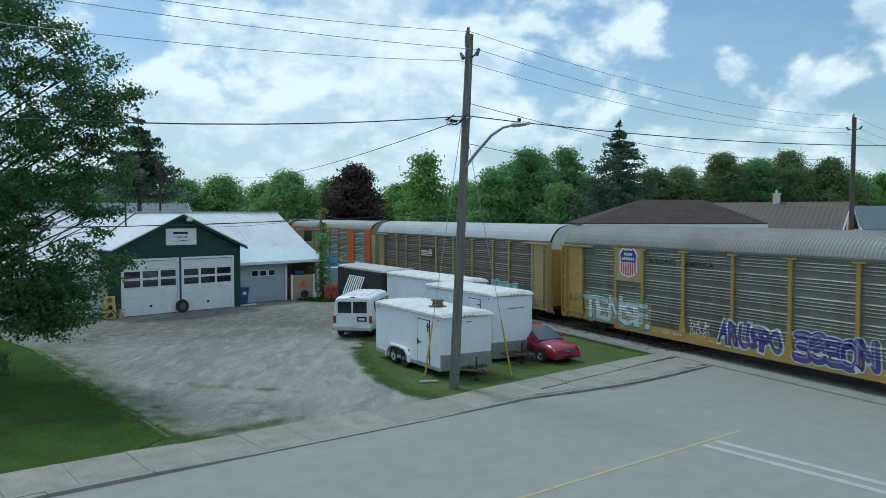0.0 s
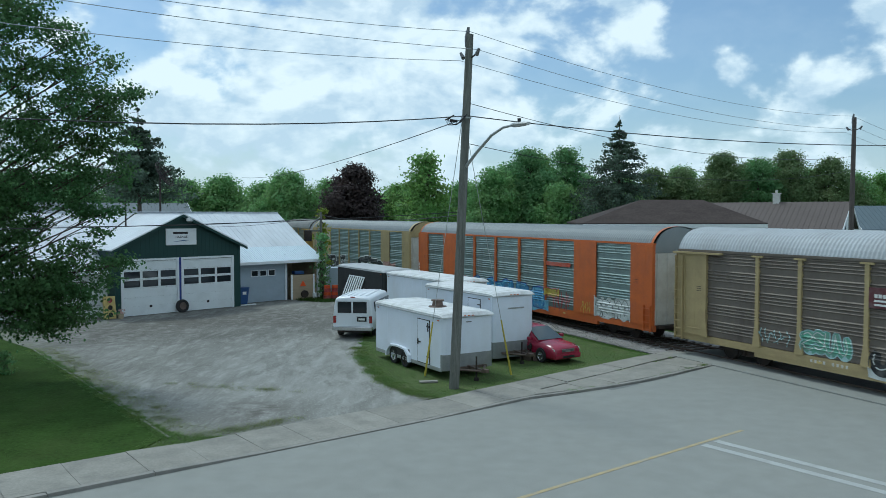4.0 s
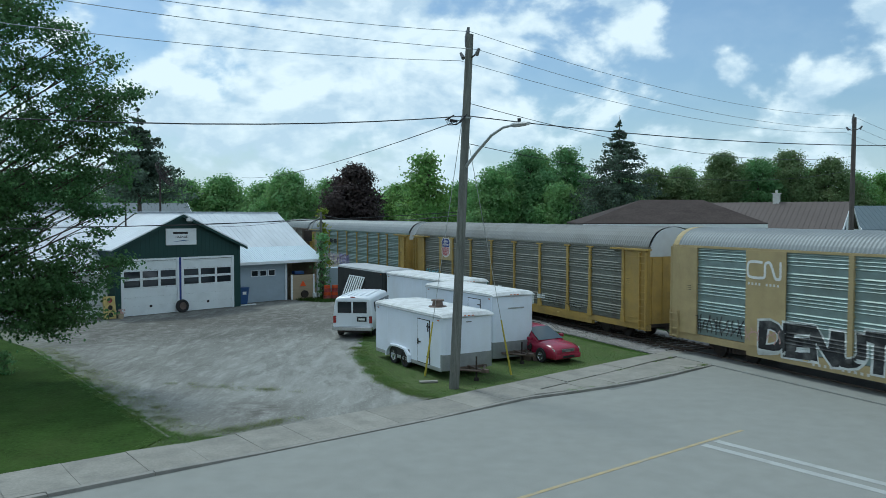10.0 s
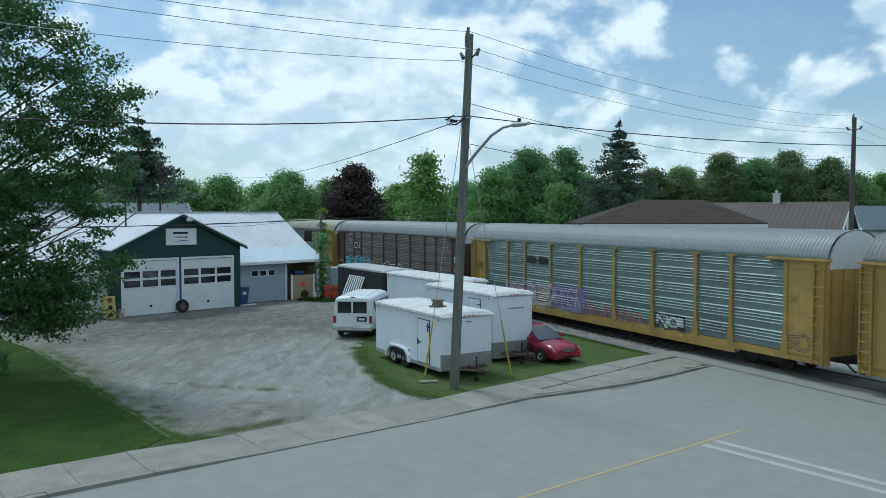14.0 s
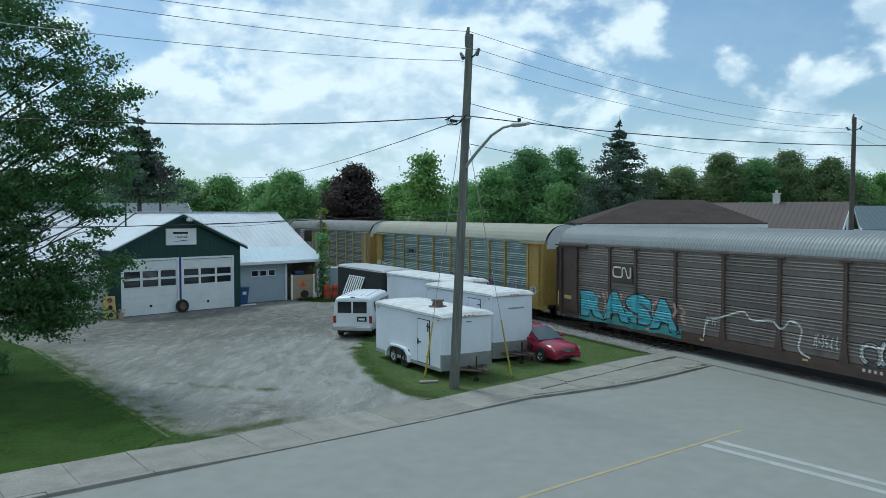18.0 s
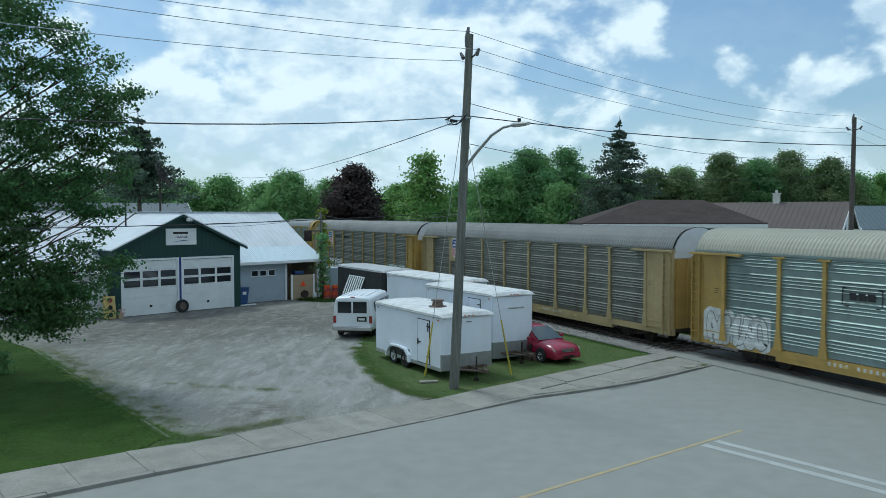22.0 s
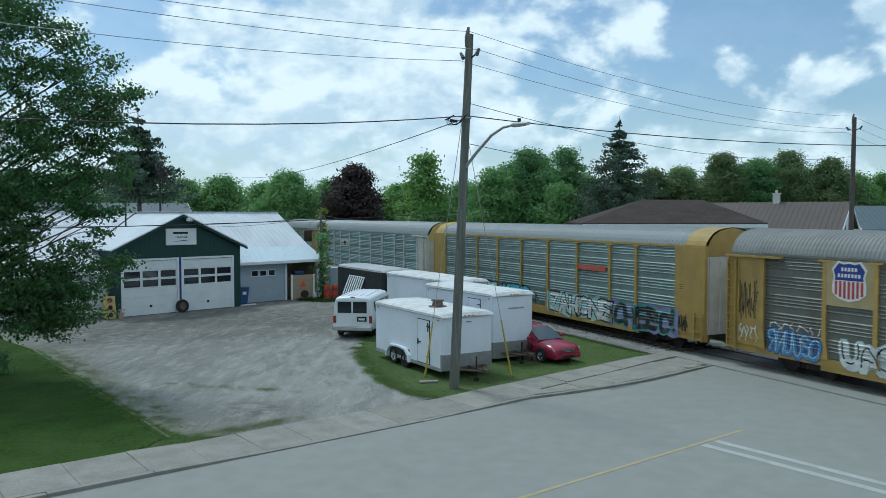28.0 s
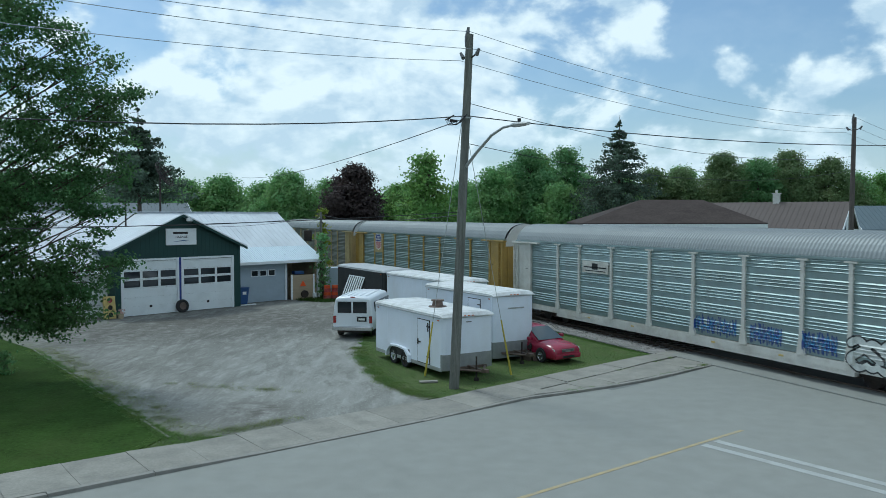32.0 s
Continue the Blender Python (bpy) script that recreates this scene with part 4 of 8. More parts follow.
def cloud(x0, x1, z0, z1, n, seed):
    """A lumpy painted ground behind a piece."""
    rnd = random.Random(seed)
    top = [(x0 + (x1 - x0) * k / (2 * n), z1 + rnd.uniform(-0.14, 0.10) * (z1 - z0)) for k in range(2 * n + 1)]
    low = [(x0 + (x1 - x0) * k / (2 * n), z0 + rnd.uniform(-0.10, 0.12) * (z1 - z0)) for k in range(2 * n + 1)]
    a, b = smooth_line([Vector(q) for q in top], 3), smooth_line([Vector(q) for q in low], 3)
    bm = bmesh.new()
    va, vb = [bm.verts.new((q.x, 0, q.y)) for q in a], [bm.verts.new((q.x, 0, q.y)) for q in b]
    for i in range(len(a) - 1):
        bm.faces.new((va[i], va[i + 1], vb[i + 1], vb[i]))
    return bm


def strokes(x0, x1, z0, z1, n, seed, thick=0.05):
    """Thin bent painted strokes across a box."""
    rnd = random.Random(seed)
    bm = bmesh.new()
    w, h = (x1 - x0) / n, z1 - z0
    for i in range(n):
        cx = x0 + (i + 0.5) * w
        pts = [Vector((cx + rnd.uniform(-0.5, 0.5) * w, z0 + h * f + rnd.uniform(-0.1, 0.1) * h)) for f in (0.06, 0.35, 0.65, 0.94)]
        if i % 3 == 2:
            pts = [Vector((cx + q * w, z0 + rnd.uniform(0.15, 0.85) * h)) for q in (-0.6, 0.0, 0.6)]
        ribbon(bm, smooth_line(pts, 4), thick, -0.0006 * (i % 4))
    return bm


def paint_mat(name, col):
    if name not in M:
        M[name] = material(name, col, 0.55, var=0.22, scale=2.5, fine=30, dirt=(0.2, 0.2, 0.19), dirt_amt=0.55, dirt_scale=2.0)
    return M[name]


paint_mat("spray_white", (0.58, 0.60, 0.58)); paint_mat("spray_black", (0.015, 0.016, 0.018)); paint_mat("spray_purple", (0.05, 0.035, 0.20)); paint_mat("spray_violet", (0.17, 0.09, 0.26))
paint_mat("spray_blue", (0.07, 0.24, 0.44)); paint_mat("spray_navy", (0.03, 0.07, 0.26)); paint_mat("spray_cyan", (0.11, 0.43, 0.53)); paint_mat("spray_pale", (0.38, 0.55, 0.55))
paint_mat("spray_green", (0.15, 0.36, 0.26)); paint_mat("spray_teal", (0.07, 0.27, 0.27)); paint_mat("spray_pink", (0.44, 0.27, 0.24)); paint_mat("spray_red", (0.36, 0.06, 0.06))
paint_mat("spray_cream", (0.50, 0.45, 0.38)); paint_mat("spray_lilac", (0.25, 0.23, 0.42)); paint_mat("maroon_plate", (0.10, 0.03, 0.035)); paint_mat("stripe_red", (0.45, 0.08, 0.04))
paint_mat("spray_sky", (0.22, 0.47, 0.62)); paint_mat("spray_yellow", (0.50, 0.38, 0.06)); paint_mat("spray_lime", (0.18, 0.38, 0.10)); paint_mat("spray_tan", (0.42, 0.30, 0.16))


def sprayed(j, bm, mat, proud=0.008, name="graffiti", label=""):
    """Puts a flat shape, given in metres from the car's rear end, on car j."""
    follow_ribs(bm, proud, tall[j], raised[j])
    isles, seen = [], set()
    for start in bm.verts:
        if start in seen:
            continue
        isle, todo = [], [start]
        seen.add(start)
        while todo:
            v = todo.pop()
            isle.append(v)
            for e in v.link_edges:
                o = e.other_vert(v)
                if o not in seen:
                    seen.add(o)
                    todo.append(o)
        isles.append(isle)
    if len(isles) == 1 or len(isles) > 14:
        ob = part(name, bm, M[mat], cars[j], label, at=(-HALF, 0, 0))
        if len(isles) > 1:
            ob["kind"] = "stuff"
        return
    for isle in isles:
        one = bmesh.new()
        mapped = {v: one.verts.new(v.co) for v in isle}
        for f in {f for v in isle for f in v.link_faces}:
            one.faces.new([mapped[v] for v in f.verts])
        part(name, one, M[mat], cars[j], label, at=(-HALF, 0, 0))
    bm.free()


def word(j, body, x0, x1, z0, z1, fill, edge, label="", fat=0.035, seed=1, shade=None):
    """Readable painted letters: outline, body and, where it has one, a second colour low on the letters."""
    sprayed(j, jumbled(body, x0, x1, z0, z1, fat, 0.09, seed), edge, 0.006, "graffiti_outline")
    sprayed(j, jumbled(body, x0, x1, z0, z1, fat, 0.0, seed), fill, 0.011, "graffiti", label)
    if shade:
        sprayed(j, strokes(x0 + 0.1, x1 - 0.1, z0 + 0.08, z0 + 0.45 * (z1 - z0), 2 * len(body), seed + 3, 0.07), shade, 0.016, "graffiti_stroke")


def piece(j, x0, x1, z0, z1, n, fill, edge, seed, inner=None, ground=None, wide=None, rim=0.10):
    """An unreadable painted piece: ground, outline, body and highlights."""
    w = wide or min(0.32 * (z1 - z0), 0.46 * (x1 - x0) / n)
    if ground:
        sprayed(j, cloud(x0 - 0.15, x1 + 0.15, z0 - 0.02, z1 + 0.05, n, seed), ground, 0.004, "graffiti_ground")
    m = 0.5 * w
    sprayed(j, figures(x0 + m, x1 - m, z0 + m, z1 - m, n, seed, w + rim), edge, 0.008, "graffiti_outline")
    sprayed(j, figures(x0 + m, x1 - m, z0 + m, z1 - m, n, seed, w), fill, 0.0125, "graffiti")
    if inner:
        sprayed(j, figures(x0 + m, x1 - m, z0 + m, z1 - m, n, seed, 0.16 * w, -0.18 * w, 0.16 * w), inner, 0.017, "graffiti_stroke")


def plate(j, x0, x1, z0, z1, mat, y=-0.1, name="plate", label=""):
    part(name, boxes((x0, x1, -WIDE + y - 0.01, -WIDE + y, z0, z1)), M[mat], cars[j], label, at=(-HALF, 0, 0))


def bars(j, x0, x1, z0, z1, n, mat="white_post", y=-0.021):
    w = (x1 - x0) / n
    me = mesh_of("number_bar", boxes((0, 0.45 * w, -WIDE + y - 0.006, -WIDE + y, z0, z0 + 0.85 * (z1 - z0))))
    for i in range(n):
        if i != 4:
            part("number_bar", me, M[mat], cars[j], at=(-HALF + x0 + i * w, 0, 0))


def shield(j, x0=4.98, x1=6.34, z0=3.32, z1=4.66):
    """A shield emblem: blue head over red and white stripes."""
    cx, hw, h = (x0 + x1) / 2, (x1 - x0) / 2, z1 - z0
    def outline(g):
        half = [(0.0, 1.0), (0.35, 0.97), (0.62, 1.02), (0.98, 0.80), (0.86, 0.62), (0.95, 0.40), (0.93, 0.18), (0.6, 0.05), (0.0, -0.03)]
        full = half + [(-a, b) for a, b in half[-2:0:-1]]
        return [(cx + a * hw * g, (z0 + z1) / 2 + (b - 0.5) * h * g) for a, b in full]
    bm = bmesh.new()
    prism(bm, outline(1.06), -WIDE - 0.088, -WIDE - 0.079, "y")
    sh = part("shield_emblem", bm, M["white"], cars[j], "white-edged shield emblem with blue head", at=(-HALF, 0, 0))
    bm = bmesh.new()
    half = [(0.0, 0.98), (0.33, 0.95), (0.6, 0.99), (0.92, 0.79), (0.82, 0.62), (0.84, 0.52)]
    prism(bm, [(cx + a * hw, z0 + b * h) for a, b in half + [(-a, b) for a, b in half[:0:-1]]], -WIDE - 0.093, -WIDE - 0.088, "y")
    part("shield_head", bm, M["blue"], sh)
    for k in range(7):
        x = cx + (k - 3) * hw * 0.255
        d = abs(k - 3) / 3
        part("shield_stripe", boxes((x - 0.05, x + 0.05, -WIDE - 0.093, -WIDE - 0.088, z0 + (0.02 + 0.10 * d * d) * h, z0 + 0.50 * h)), M["red"], sh)
    for z, n in ((0.82, 5), (0.65, 7)):
        w = 0.16 * hw * 7 / 7
        for k in range(n):
            x = cx + (k - (n - 1) / 2) * 1.25 * w
            part("lettering_bar", boxes((x - 0.4 * w, x + 0.4 * w, -WIDE - 0.097, -WIDE - 0.093, z0 + (z - 0.05) * h, z0 + (z + 0.05) * h)), M["white"], sh)


def loop_mark(j, x0, x1, z0, z1, y=-0.098):
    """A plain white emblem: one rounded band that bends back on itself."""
    w, h = x1 - x0, z1 - z0
    path = [(0.44, 0.98), (0.17, 1.0), (0.03, 0.86), (0.03, 0.16), (0.17, 0.02), (0.42, 0.02), (0.53, 0.14), (0.54, 0.84), (0.61, 0.98), (0.70, 0.90), (0.83, 0.12), (0.90, 0.02), (0.98, 0.14), (0.98, 1.0)]
    bm = bmesh.new()
    ribbon(bm, smooth_line([Vector((x0 + a * w, z0 + b * h)) for a, b in path], 4), 0.17 * h)
    for v in bm.verts:
        v.co.y = -WIDE + y
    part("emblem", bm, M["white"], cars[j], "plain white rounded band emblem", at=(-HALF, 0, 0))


# first car
shield(0)
sprayed(0, letters("BUILDING", 7.1, 8.95, 4.04, 4.33, 0.015), "ink", 0.01, "lettering", "dark capital lettering")
sprayed(0, letters("AMERICA", 9.6, 11.3, 4.02, 4.31, 0.015), "ink", 0.01, "lettering", "dark capital lettering")
sprayed(0, cloud(1.95, 7.3, 0.80, 2.15, 6, 2), "spray_tan", 0.003, "graffiti_ground")
word(0, "TENSE", 2.0, 7.1, 0.90, 2.1, "spray_white", "spray_teal", "white graffiti letters with teal edges", 0.03, 4, "spray_pale")
sprayed(0, strokes(9.95, 11.1, 1.3, 1.65, 9, 3, 0.045), "spray_white"); sprayed(0, strokes(9.95, 11.1, 0.98, 1.28, 9, 4, 0.045), "spray_white")
word(0, "ARUSPO", 11.7, 15.0, 0.82, 1.80, "spray_purple", "spray_white", "purple graffiti letters with white edges", 0.06, 5)
piece(0, 15.45, 19.2, 0.74, 1.95, 5, "spray_purple", "spray_white", 6, "spray_lilac", wide=0.34, rim=0.11)
sprayed(0, strokes(0.7, 1.6, 1.6, 2.1, 6, 7, 0.03), "ink", 0.01)
bars(0, 8.1, 9.5, 0.80, 0.94, 9)
# second
plate(1, 9.55, 12.15, 3.13, 3.86, "maroon_plate", -0.07, "nameplate", "dark maroon plate with white bars")
for k in range(7):
    plate(1, 9.8 + 0.16 * k, 9.92 + 0.16 * k, 3.50, 3.63, "white", -0.083, "lettering_bar")
plate(1, 9.8, 11.7, 3.36, 3.43, "white", -0.083, "lettering_bar"); plate(1, 9.8, 11.7, 3.22, 3.29, "white", -0.083, "lettering_bar")
bm = bmesh.new()
for k, r in enumerate((0.30, 0.16)):
    ribbon(bm, [Vector((11.45 + r * math.cos(a), 3.44 + r * math.sin(a))) for a in [math.pi * q / 8 for q in range(9)]], 0.08)
for v in bm.verts:
    v.co.y = -WIDE - 0.094
part("emblem", bm, M["white"], cars[1], "plain white double arc", at=(-HALF, 0, 0))
piece(1, 6.75, 8.95, 1.12, 2.05, 4, "spray_green", "spray_pale", 8, "spray_white")
sprayed(1, strokes(4.8, 6.3, 1.2, 1.8, 7, 12, 0.035), "spray_pale")
sprayed(1, cloud(9.6, 13.4, 0.66, 1.05, 4, 9), "spray_white", 0.003, "graffiti_ground")
piece(1, 9.65, 13.4, 0.82, 1.68, 5, "spray_black", "spray_black", 9, "spray_white", wide=0.32)
piece(1, 15.3, 20.1, 0.98, 2.0, 7, "spray_sky", "spray_white", 10, "spray_black", "spray_pale")
sprayed(1, strokes(15.4, 18.6, 0.66, 0.95, 9, 17, 0.06), "spray_black")
piece(1, 21.1, 24.1, 1.05, 2.1, 4, "spray_pale", "spray_green", 11, "spray_white", "spray_pale")
plate(1, 13.6, 14.9, 0.76, 0.92, "signal_yellow", -0.022, "sill_patch"); plate(1, 18.4, 20.9, 0.74, 0.94, "spray_tan", -0.022, "sill_patch")
bars(1, 7.2, 8.9, 0.80, 0.94, 9)
# third
sprayed(2, cloud(9.2, 18.6, 0.70, 1.5, 12, 12), "spray_sky", 0.003, "graffiti_ground")
piece(2, 9.25, 18.3, 0.85, 2.15, 9, "spray_blue", "spray_navy", 13, "spray_sky", rim=0.13)
sprayed(2, strokes(9.4, 18.3, 0.95, 1.6, 24, 14, 0.06), "spray_sky", 0.018)
piece(2, 18.2, 19.7, 1.65, 2.1, 4, "spray_yellow", "spray_red", 55)
sprayed(2, strokes(19.0, 20.8, 0.95, 2.0, 9, 56, 0.07), "spray_red")
piece(2, 23.2, 25.9, 1.02, 2.0, 5, "spray_white", "spray_black", 15, None, "spray_white", wide=0.22, rim=0.05)
sprayed(2, strokes(21.9, 22.8, 1.1, 1.7, 7, 57, 0.04), "spray_yellow", 0.01)
sprayed(2, strokes(7.5, 9.3, 1.25, 2.1, 9, 16, 0.06), "spray_red")
plate(2, 18.3, 20.85, 3.45, 3.68, "stripe_red", -0.065, "stripe", "red stripe plate")
plate(2, 18.3, 19.9, 3.41, 3.44, "ink", -0.066, "stripe_shadow_line")
for k in range(3):
    plate(2, 0.25, 0.45, 1.95 + 0.24 * k, 2.12 + 0.24 * k, "white", -0.112, "lettering_bar")
bars(2, 7.6, 9.9, 0.82, 0.96, 10)
# fourth
loop_mark(3, 4.75, 6.45, 3.82, 4.48)
bars(3, 4.8, 6.45, 3.52, 3.64, 9, y=-0.09)
sprayed(3, strokes(1.85, 4.55, 1.15, 2.0, 14, 19, 0.06), "spray_black", 0.02)
word(3, "DENUT", 5.5, 11.2, 0.84, 2.15, "spray_black", "spray_white", "black graffiti letters with white edges", 0.06, 18)
sprayed(3, strokes(11.2, 15.0, 1.1, 2.0, 9, 21, 0.05), "spray_pink")
word(3, "GETS", 15.2, 21.7, 0.80, 2.3, "spray_black", "spray_white", "large black graffiti letters with white edges", 0.075, 5)
piece(3, 21.9, 24.3, 1.1, 2.2, 3, "spray_pink", "spray_red", 20, None, "spray_pink", rim=0.05)
sprayed(3, strokes(23.5, 25.6, 1.1, 1.6, 8, 59, 0.05), "spray_pink"); sprayed(3, strokes(23.4, 25.0, 1.7, 2.1, 8, 60, 0.03), "ink")
sprayed(3, strokes(4.6, 6.5, 1.2, 1.8, 8, 61, 0.05), "spray_pink", 0.01)
bars(3, 7.9, 10.4, 0.68, 0.80, 10)
# fifth
shield(4)
sprayed(4, strokes(2.5, 5.5, 1.25, 2.15, 16, 22, 0.05), "spray_teal"); sprayed(4, strokes(6.9, 9.1, 1.2, 2.05, 14, 23, 0.05), "spray_teal"); sprayed(4, strokes(7.6, 9.2, 1.1, 1.6, 10, 24, 0.06), "spray_lime", 0.012)
piece(4, 10.3, 11.9, 1.2, 2.0, 2, "spray_teal", "spray_green", 62, wide=0.07, rim=0.02)
sprayed(4, strokes(12.8, 13.3, 1.3, 1.5, 5, 63, 0.06), "spray_blue")
sprayed(4, strokes(2.1, 4.4, 1.7, 2.2, 5, 64, 0.09), "spray_cyan", 0.012)
for a, b, c, d in ((13.32, 13.7, 0.76, 1.82), (14.0, 14.25, 1.0, 1.74), (14.25, 15.12, 0.98, 1.20), (15.75, 16.4, 0.92, 1.12), (17.1, 17.6, 1.0, 1.6), (18.0, 18.8, 1.45, 1.7)):
    bm = bmesh.new(); bm.faces.new([bm.verts.new(q) for q in ((a, 0, c), (b, 0, c), (b + 0.05, 0, d), (a - 0.04, 0, d))]); sprayed(4, bm, "spray_white")
bars(4, 6.9, 9.3, 0.80, 0.94, 10)
sprayed(4, strokes(19.0, 23.0, 1.2, 1.6, 9, 65, 0.03), "ink")
# sixth
for k in range(2):
    plate(5, 7.0 + 1.3 * k, 7.9 + 1.3 * k, 3.48, 3.88, "ink", -0.06, "emblem_bar")
plate(5, 6.9, 9.3, 3.62, 3.70, "ink", -0.062, "emblem_bar")
piece(5, 4.6, 10.0, 1.05, 2.25, 6, "spray_cream", "spray_lilac", 26, "spray_violet", "spray_cream")
piece(5, 9.9, 12.9, 1.0, 2.35, 4, "spray_lilac", "spray_violet", 27, "spray_cream", "spray_lilac")
sprayed(5, strokes(12.9, 17.5, 0.9, 1.65, 18, 28, 0.07), "spray_red"); sprayed(5, strokes(13.0, 17.4, 0.95, 1.6, 14, 29, 0.05), "spray_pink", 0.012)
word(5, "No1", 18.6, 20.4, 1.1, 1.65, "spray_white", "spray_black", "small white graffiti letters", 0.02, 7)
sprayed(5, strokes(21.6, 23.0, 1.2, 1.7, 8, 66, 0.03), "spray_violet")
piece(5, 26.2, 27.2, 1.15, 1.75, 2, "spray_tan", "ink", 67, wide=0.05, rim=0.05)
sprayed(5, strokes(0.6, 1.5, 2.6, 3.4, 7, 68, 0.04), "ink", 0.01)
bars(5, 6.9, 9.0, 0.80, 0.94, 9)
# seventh
for k in range(4):
    z = SILL1 + (k + 1) * (LOW - 0.03 - SILL1) / 5
    part("panel_seam", boxes((POSTS[0], POSTS[-1], -0.014, 0.01, z - 0.014, z + 0.014)), M["ink"], cars[6], at=(-HALF, -WIDE, 0))
plate(6, 26.5, 27.15, 2.30, 2.52, "signal_yellow", -0.125, "warning_bar"); plate(6, 26.5, 27.15, 2.92, 3.34, "white", -0.12, "data_sheet")
plate(6, 27.45, 27.55, 1.2, 2.0, "signal_yellow", -0.24, "grab_stripe"); plate(6, 0.25, 0.35, 1.3, 2.1, "signal_yellow", -0.24, "grab_stripe"); plate(6, 0.7, 1.4, 1.7, 1.9, "signal_yellow", -0.125, "warning_bar")
sprayed(6, strokes(23.7, 26.0, 1.1, 2.0, 16, 52, 0.06), "spray_teal")
plate(6, 4.85, 6.5, 2.98, 3.92, "brown", -0.075, "nameplate"); loop_mark(6, 4.98, 6.38, 3.22, 3.72)
sprayed(6, cloud(2.0, 9.9, 0.72, 1.15, 8, 69), "spray_teal", 0.003, "graffiti_ground")
sprayed(6, strokes(2.0, 10.2, 1.3, 2.3, 14, 70, 0.16), "spray_pink", 0.003)
word(6, "RASA", 2.3, 9.7, 0.95, 2.3, "spray_cyan", "spray_black", "large turquoise graffiti letters with black edges", 0.07, 9, "spray_teal")
bm = bmesh.new()
ribbon(bm, smooth_line([Vector(q) for q in ((11.3, 1.0), (11.5, 1.7), (12.4, 2.0), (13.5, 2.35), (14.0, 2.05), (15.0, 2.15), (15.5, 1.9), (15.9, 2.25), (16.4, 2.0), (16.3, 1.2), (16.8, 0.95))], 6), 0.08)
sprayed(6, bm, "spray_white", label="white outline of an unfinished painting")
sprayed(6, strokes(11.4, 12.2, 1.6, 1.95, 6, 71, 0.04), "spray_white"); sprayed(6, strokes(16.9, 18.0, 1.4, 1.9, 8, 34, 0.04), "spray_white")
piece(6, 18.9, 21.1, 1.1, 1.95, 3, "spray_white", "spray_black", 35, "spray_black", wide=0.14)
bars(6, 19.0, 21.0, 0.82, 0.96, 9)
# eighth
for k in range(3):
    plate(7, 7.75 + 0.36 * k, 8.03 + 0.36 * k, 3.33, 3.60, "ink", -0.06, "emblem_bar")
for x in (7.45, 9.0):
    plate(7, x, x + 0.05, 3.16, 3.78, "ink", -0.06, "bracket_bar")
    plate(7, x - (0.12 if x > 8 else -0.05), x + (0.0 if x > 8 else 0.17), 3.73, 3.78, "ink", -0.06, "bracket_bar")
    plate(7, x - (0.2 if x > 8 else -0.1), x + (-0.05 if x > 8 else 0.3), 3.08, 3.13, "ink", -0.06, "bracket_bar")
piece(7, 0.85, 4.1, 0.85, 2.2, 6, "spray_white", "spray_black", 36, None, "spray_white", wide=0.26, rim=0.06)
piece(7, 15.4, 21.7, 0.95, 2.15, 6, "spray_violet", "spray_purple", 37, "spray_lilac", rim=0.12)
piece(7, 23.5, 25.4, 1.3, 2.35, 2, "spray_violet", "spray_white", 38, wide=0.1)
piece(7, 26.4, 27.3, 1.65, 2.1, 3, "spray_white", "spray_black", 72, wide=0.06, rim=0.04)
bars(7, 6.9, 9.3, 0.80, 0.96, 10)
# ninth
shield(8)
bars(8, 16.9, 18.9, 0.80, 0.94, 9)
# tenth
shield(9)
sprayed(9, letters("BUILDING", 7.3, 9.2, 4.04, 4.33, 0.015), "ink", 0.01, "lettering", "dark capital lettering")
sprayed(9, letters("AMERICA", 9.65, 11.4, 4.02, 4.31, 0.015), "ink", 0.01, "lettering", "dark capital lettering")
piece(9, 15.8, 18.2, 1.1, 2.0, 4, "spray_black", "spray_white", 40, "spray_pale", rim=0.06)
piece(9, 18.5, 21.0, 1.15, 1.75, 5, "spray_cyan", "spray_pale", 41)
piece(9, 21.4, 25.7, 1.08, 2.15, 6, "spray_white", "spray_pale", 42, "spray_black")
sprayed(9, strokes(26.3, 27.1, 1.0, 1.9, 12, 73, 0.06), "ink", 0.01)
piece(9, 2.0, 4.55, 0.85, 1.8, 6, "spray_blue", "spray_navy", 43, "spray_white")
sprayed(9, strokes(2.1, 4.5, 1.82, 2.15, 8, 74, 0.05), "spray_white")
piece(9, 5.2, 9.4, 0.75, 1.95, 5, "spray_white", "spray_pale", 44, "spray_black", rim=0.07)
sprayed(9, strokes(0.6, 1.6, 2.1, 3.7, 12, 53, 0.035), "ink", 0.01); sprayed(9, strokes(0.5, 1.8, 1.2, 1.9, 8, 54, 0.05), "spray_white", 0.01)
bars(9, 7.6, 9.5, 0.78, 0.92, 9)
# eleventh
plate(10, 18.3, 20.85, 3.42, 3.70, "stripe_red", -0.065, "stripe", "red stripe plate")
plate(10, 18.3, 20.2, 3.37, 3.41, "ink", -0.066, "stripe_shadow_line")
sprayed(10, cloud(15.4, 21.4, 0.75, 2.0, 7, 75), "spray_pale", 0.003, "graffiti_ground"); sprayed(10, cloud(21.2, 26.3, 0.75, 2.05, 6, 76), "spray_lilac", 0.003, "graffiti_ground")
word(10, "ZAHONE", 15.6, 21.3, 0.90, 1.85, "spray_white", "spray_black", "white graffiti letters with black edges", 0.03, 11)
word(10, "CHEBO!", 21.5, 26.1, 0.80, 1.85, "spray_black", "spray_teal", "black graffiti letters with teal edges", 0.05, 12)
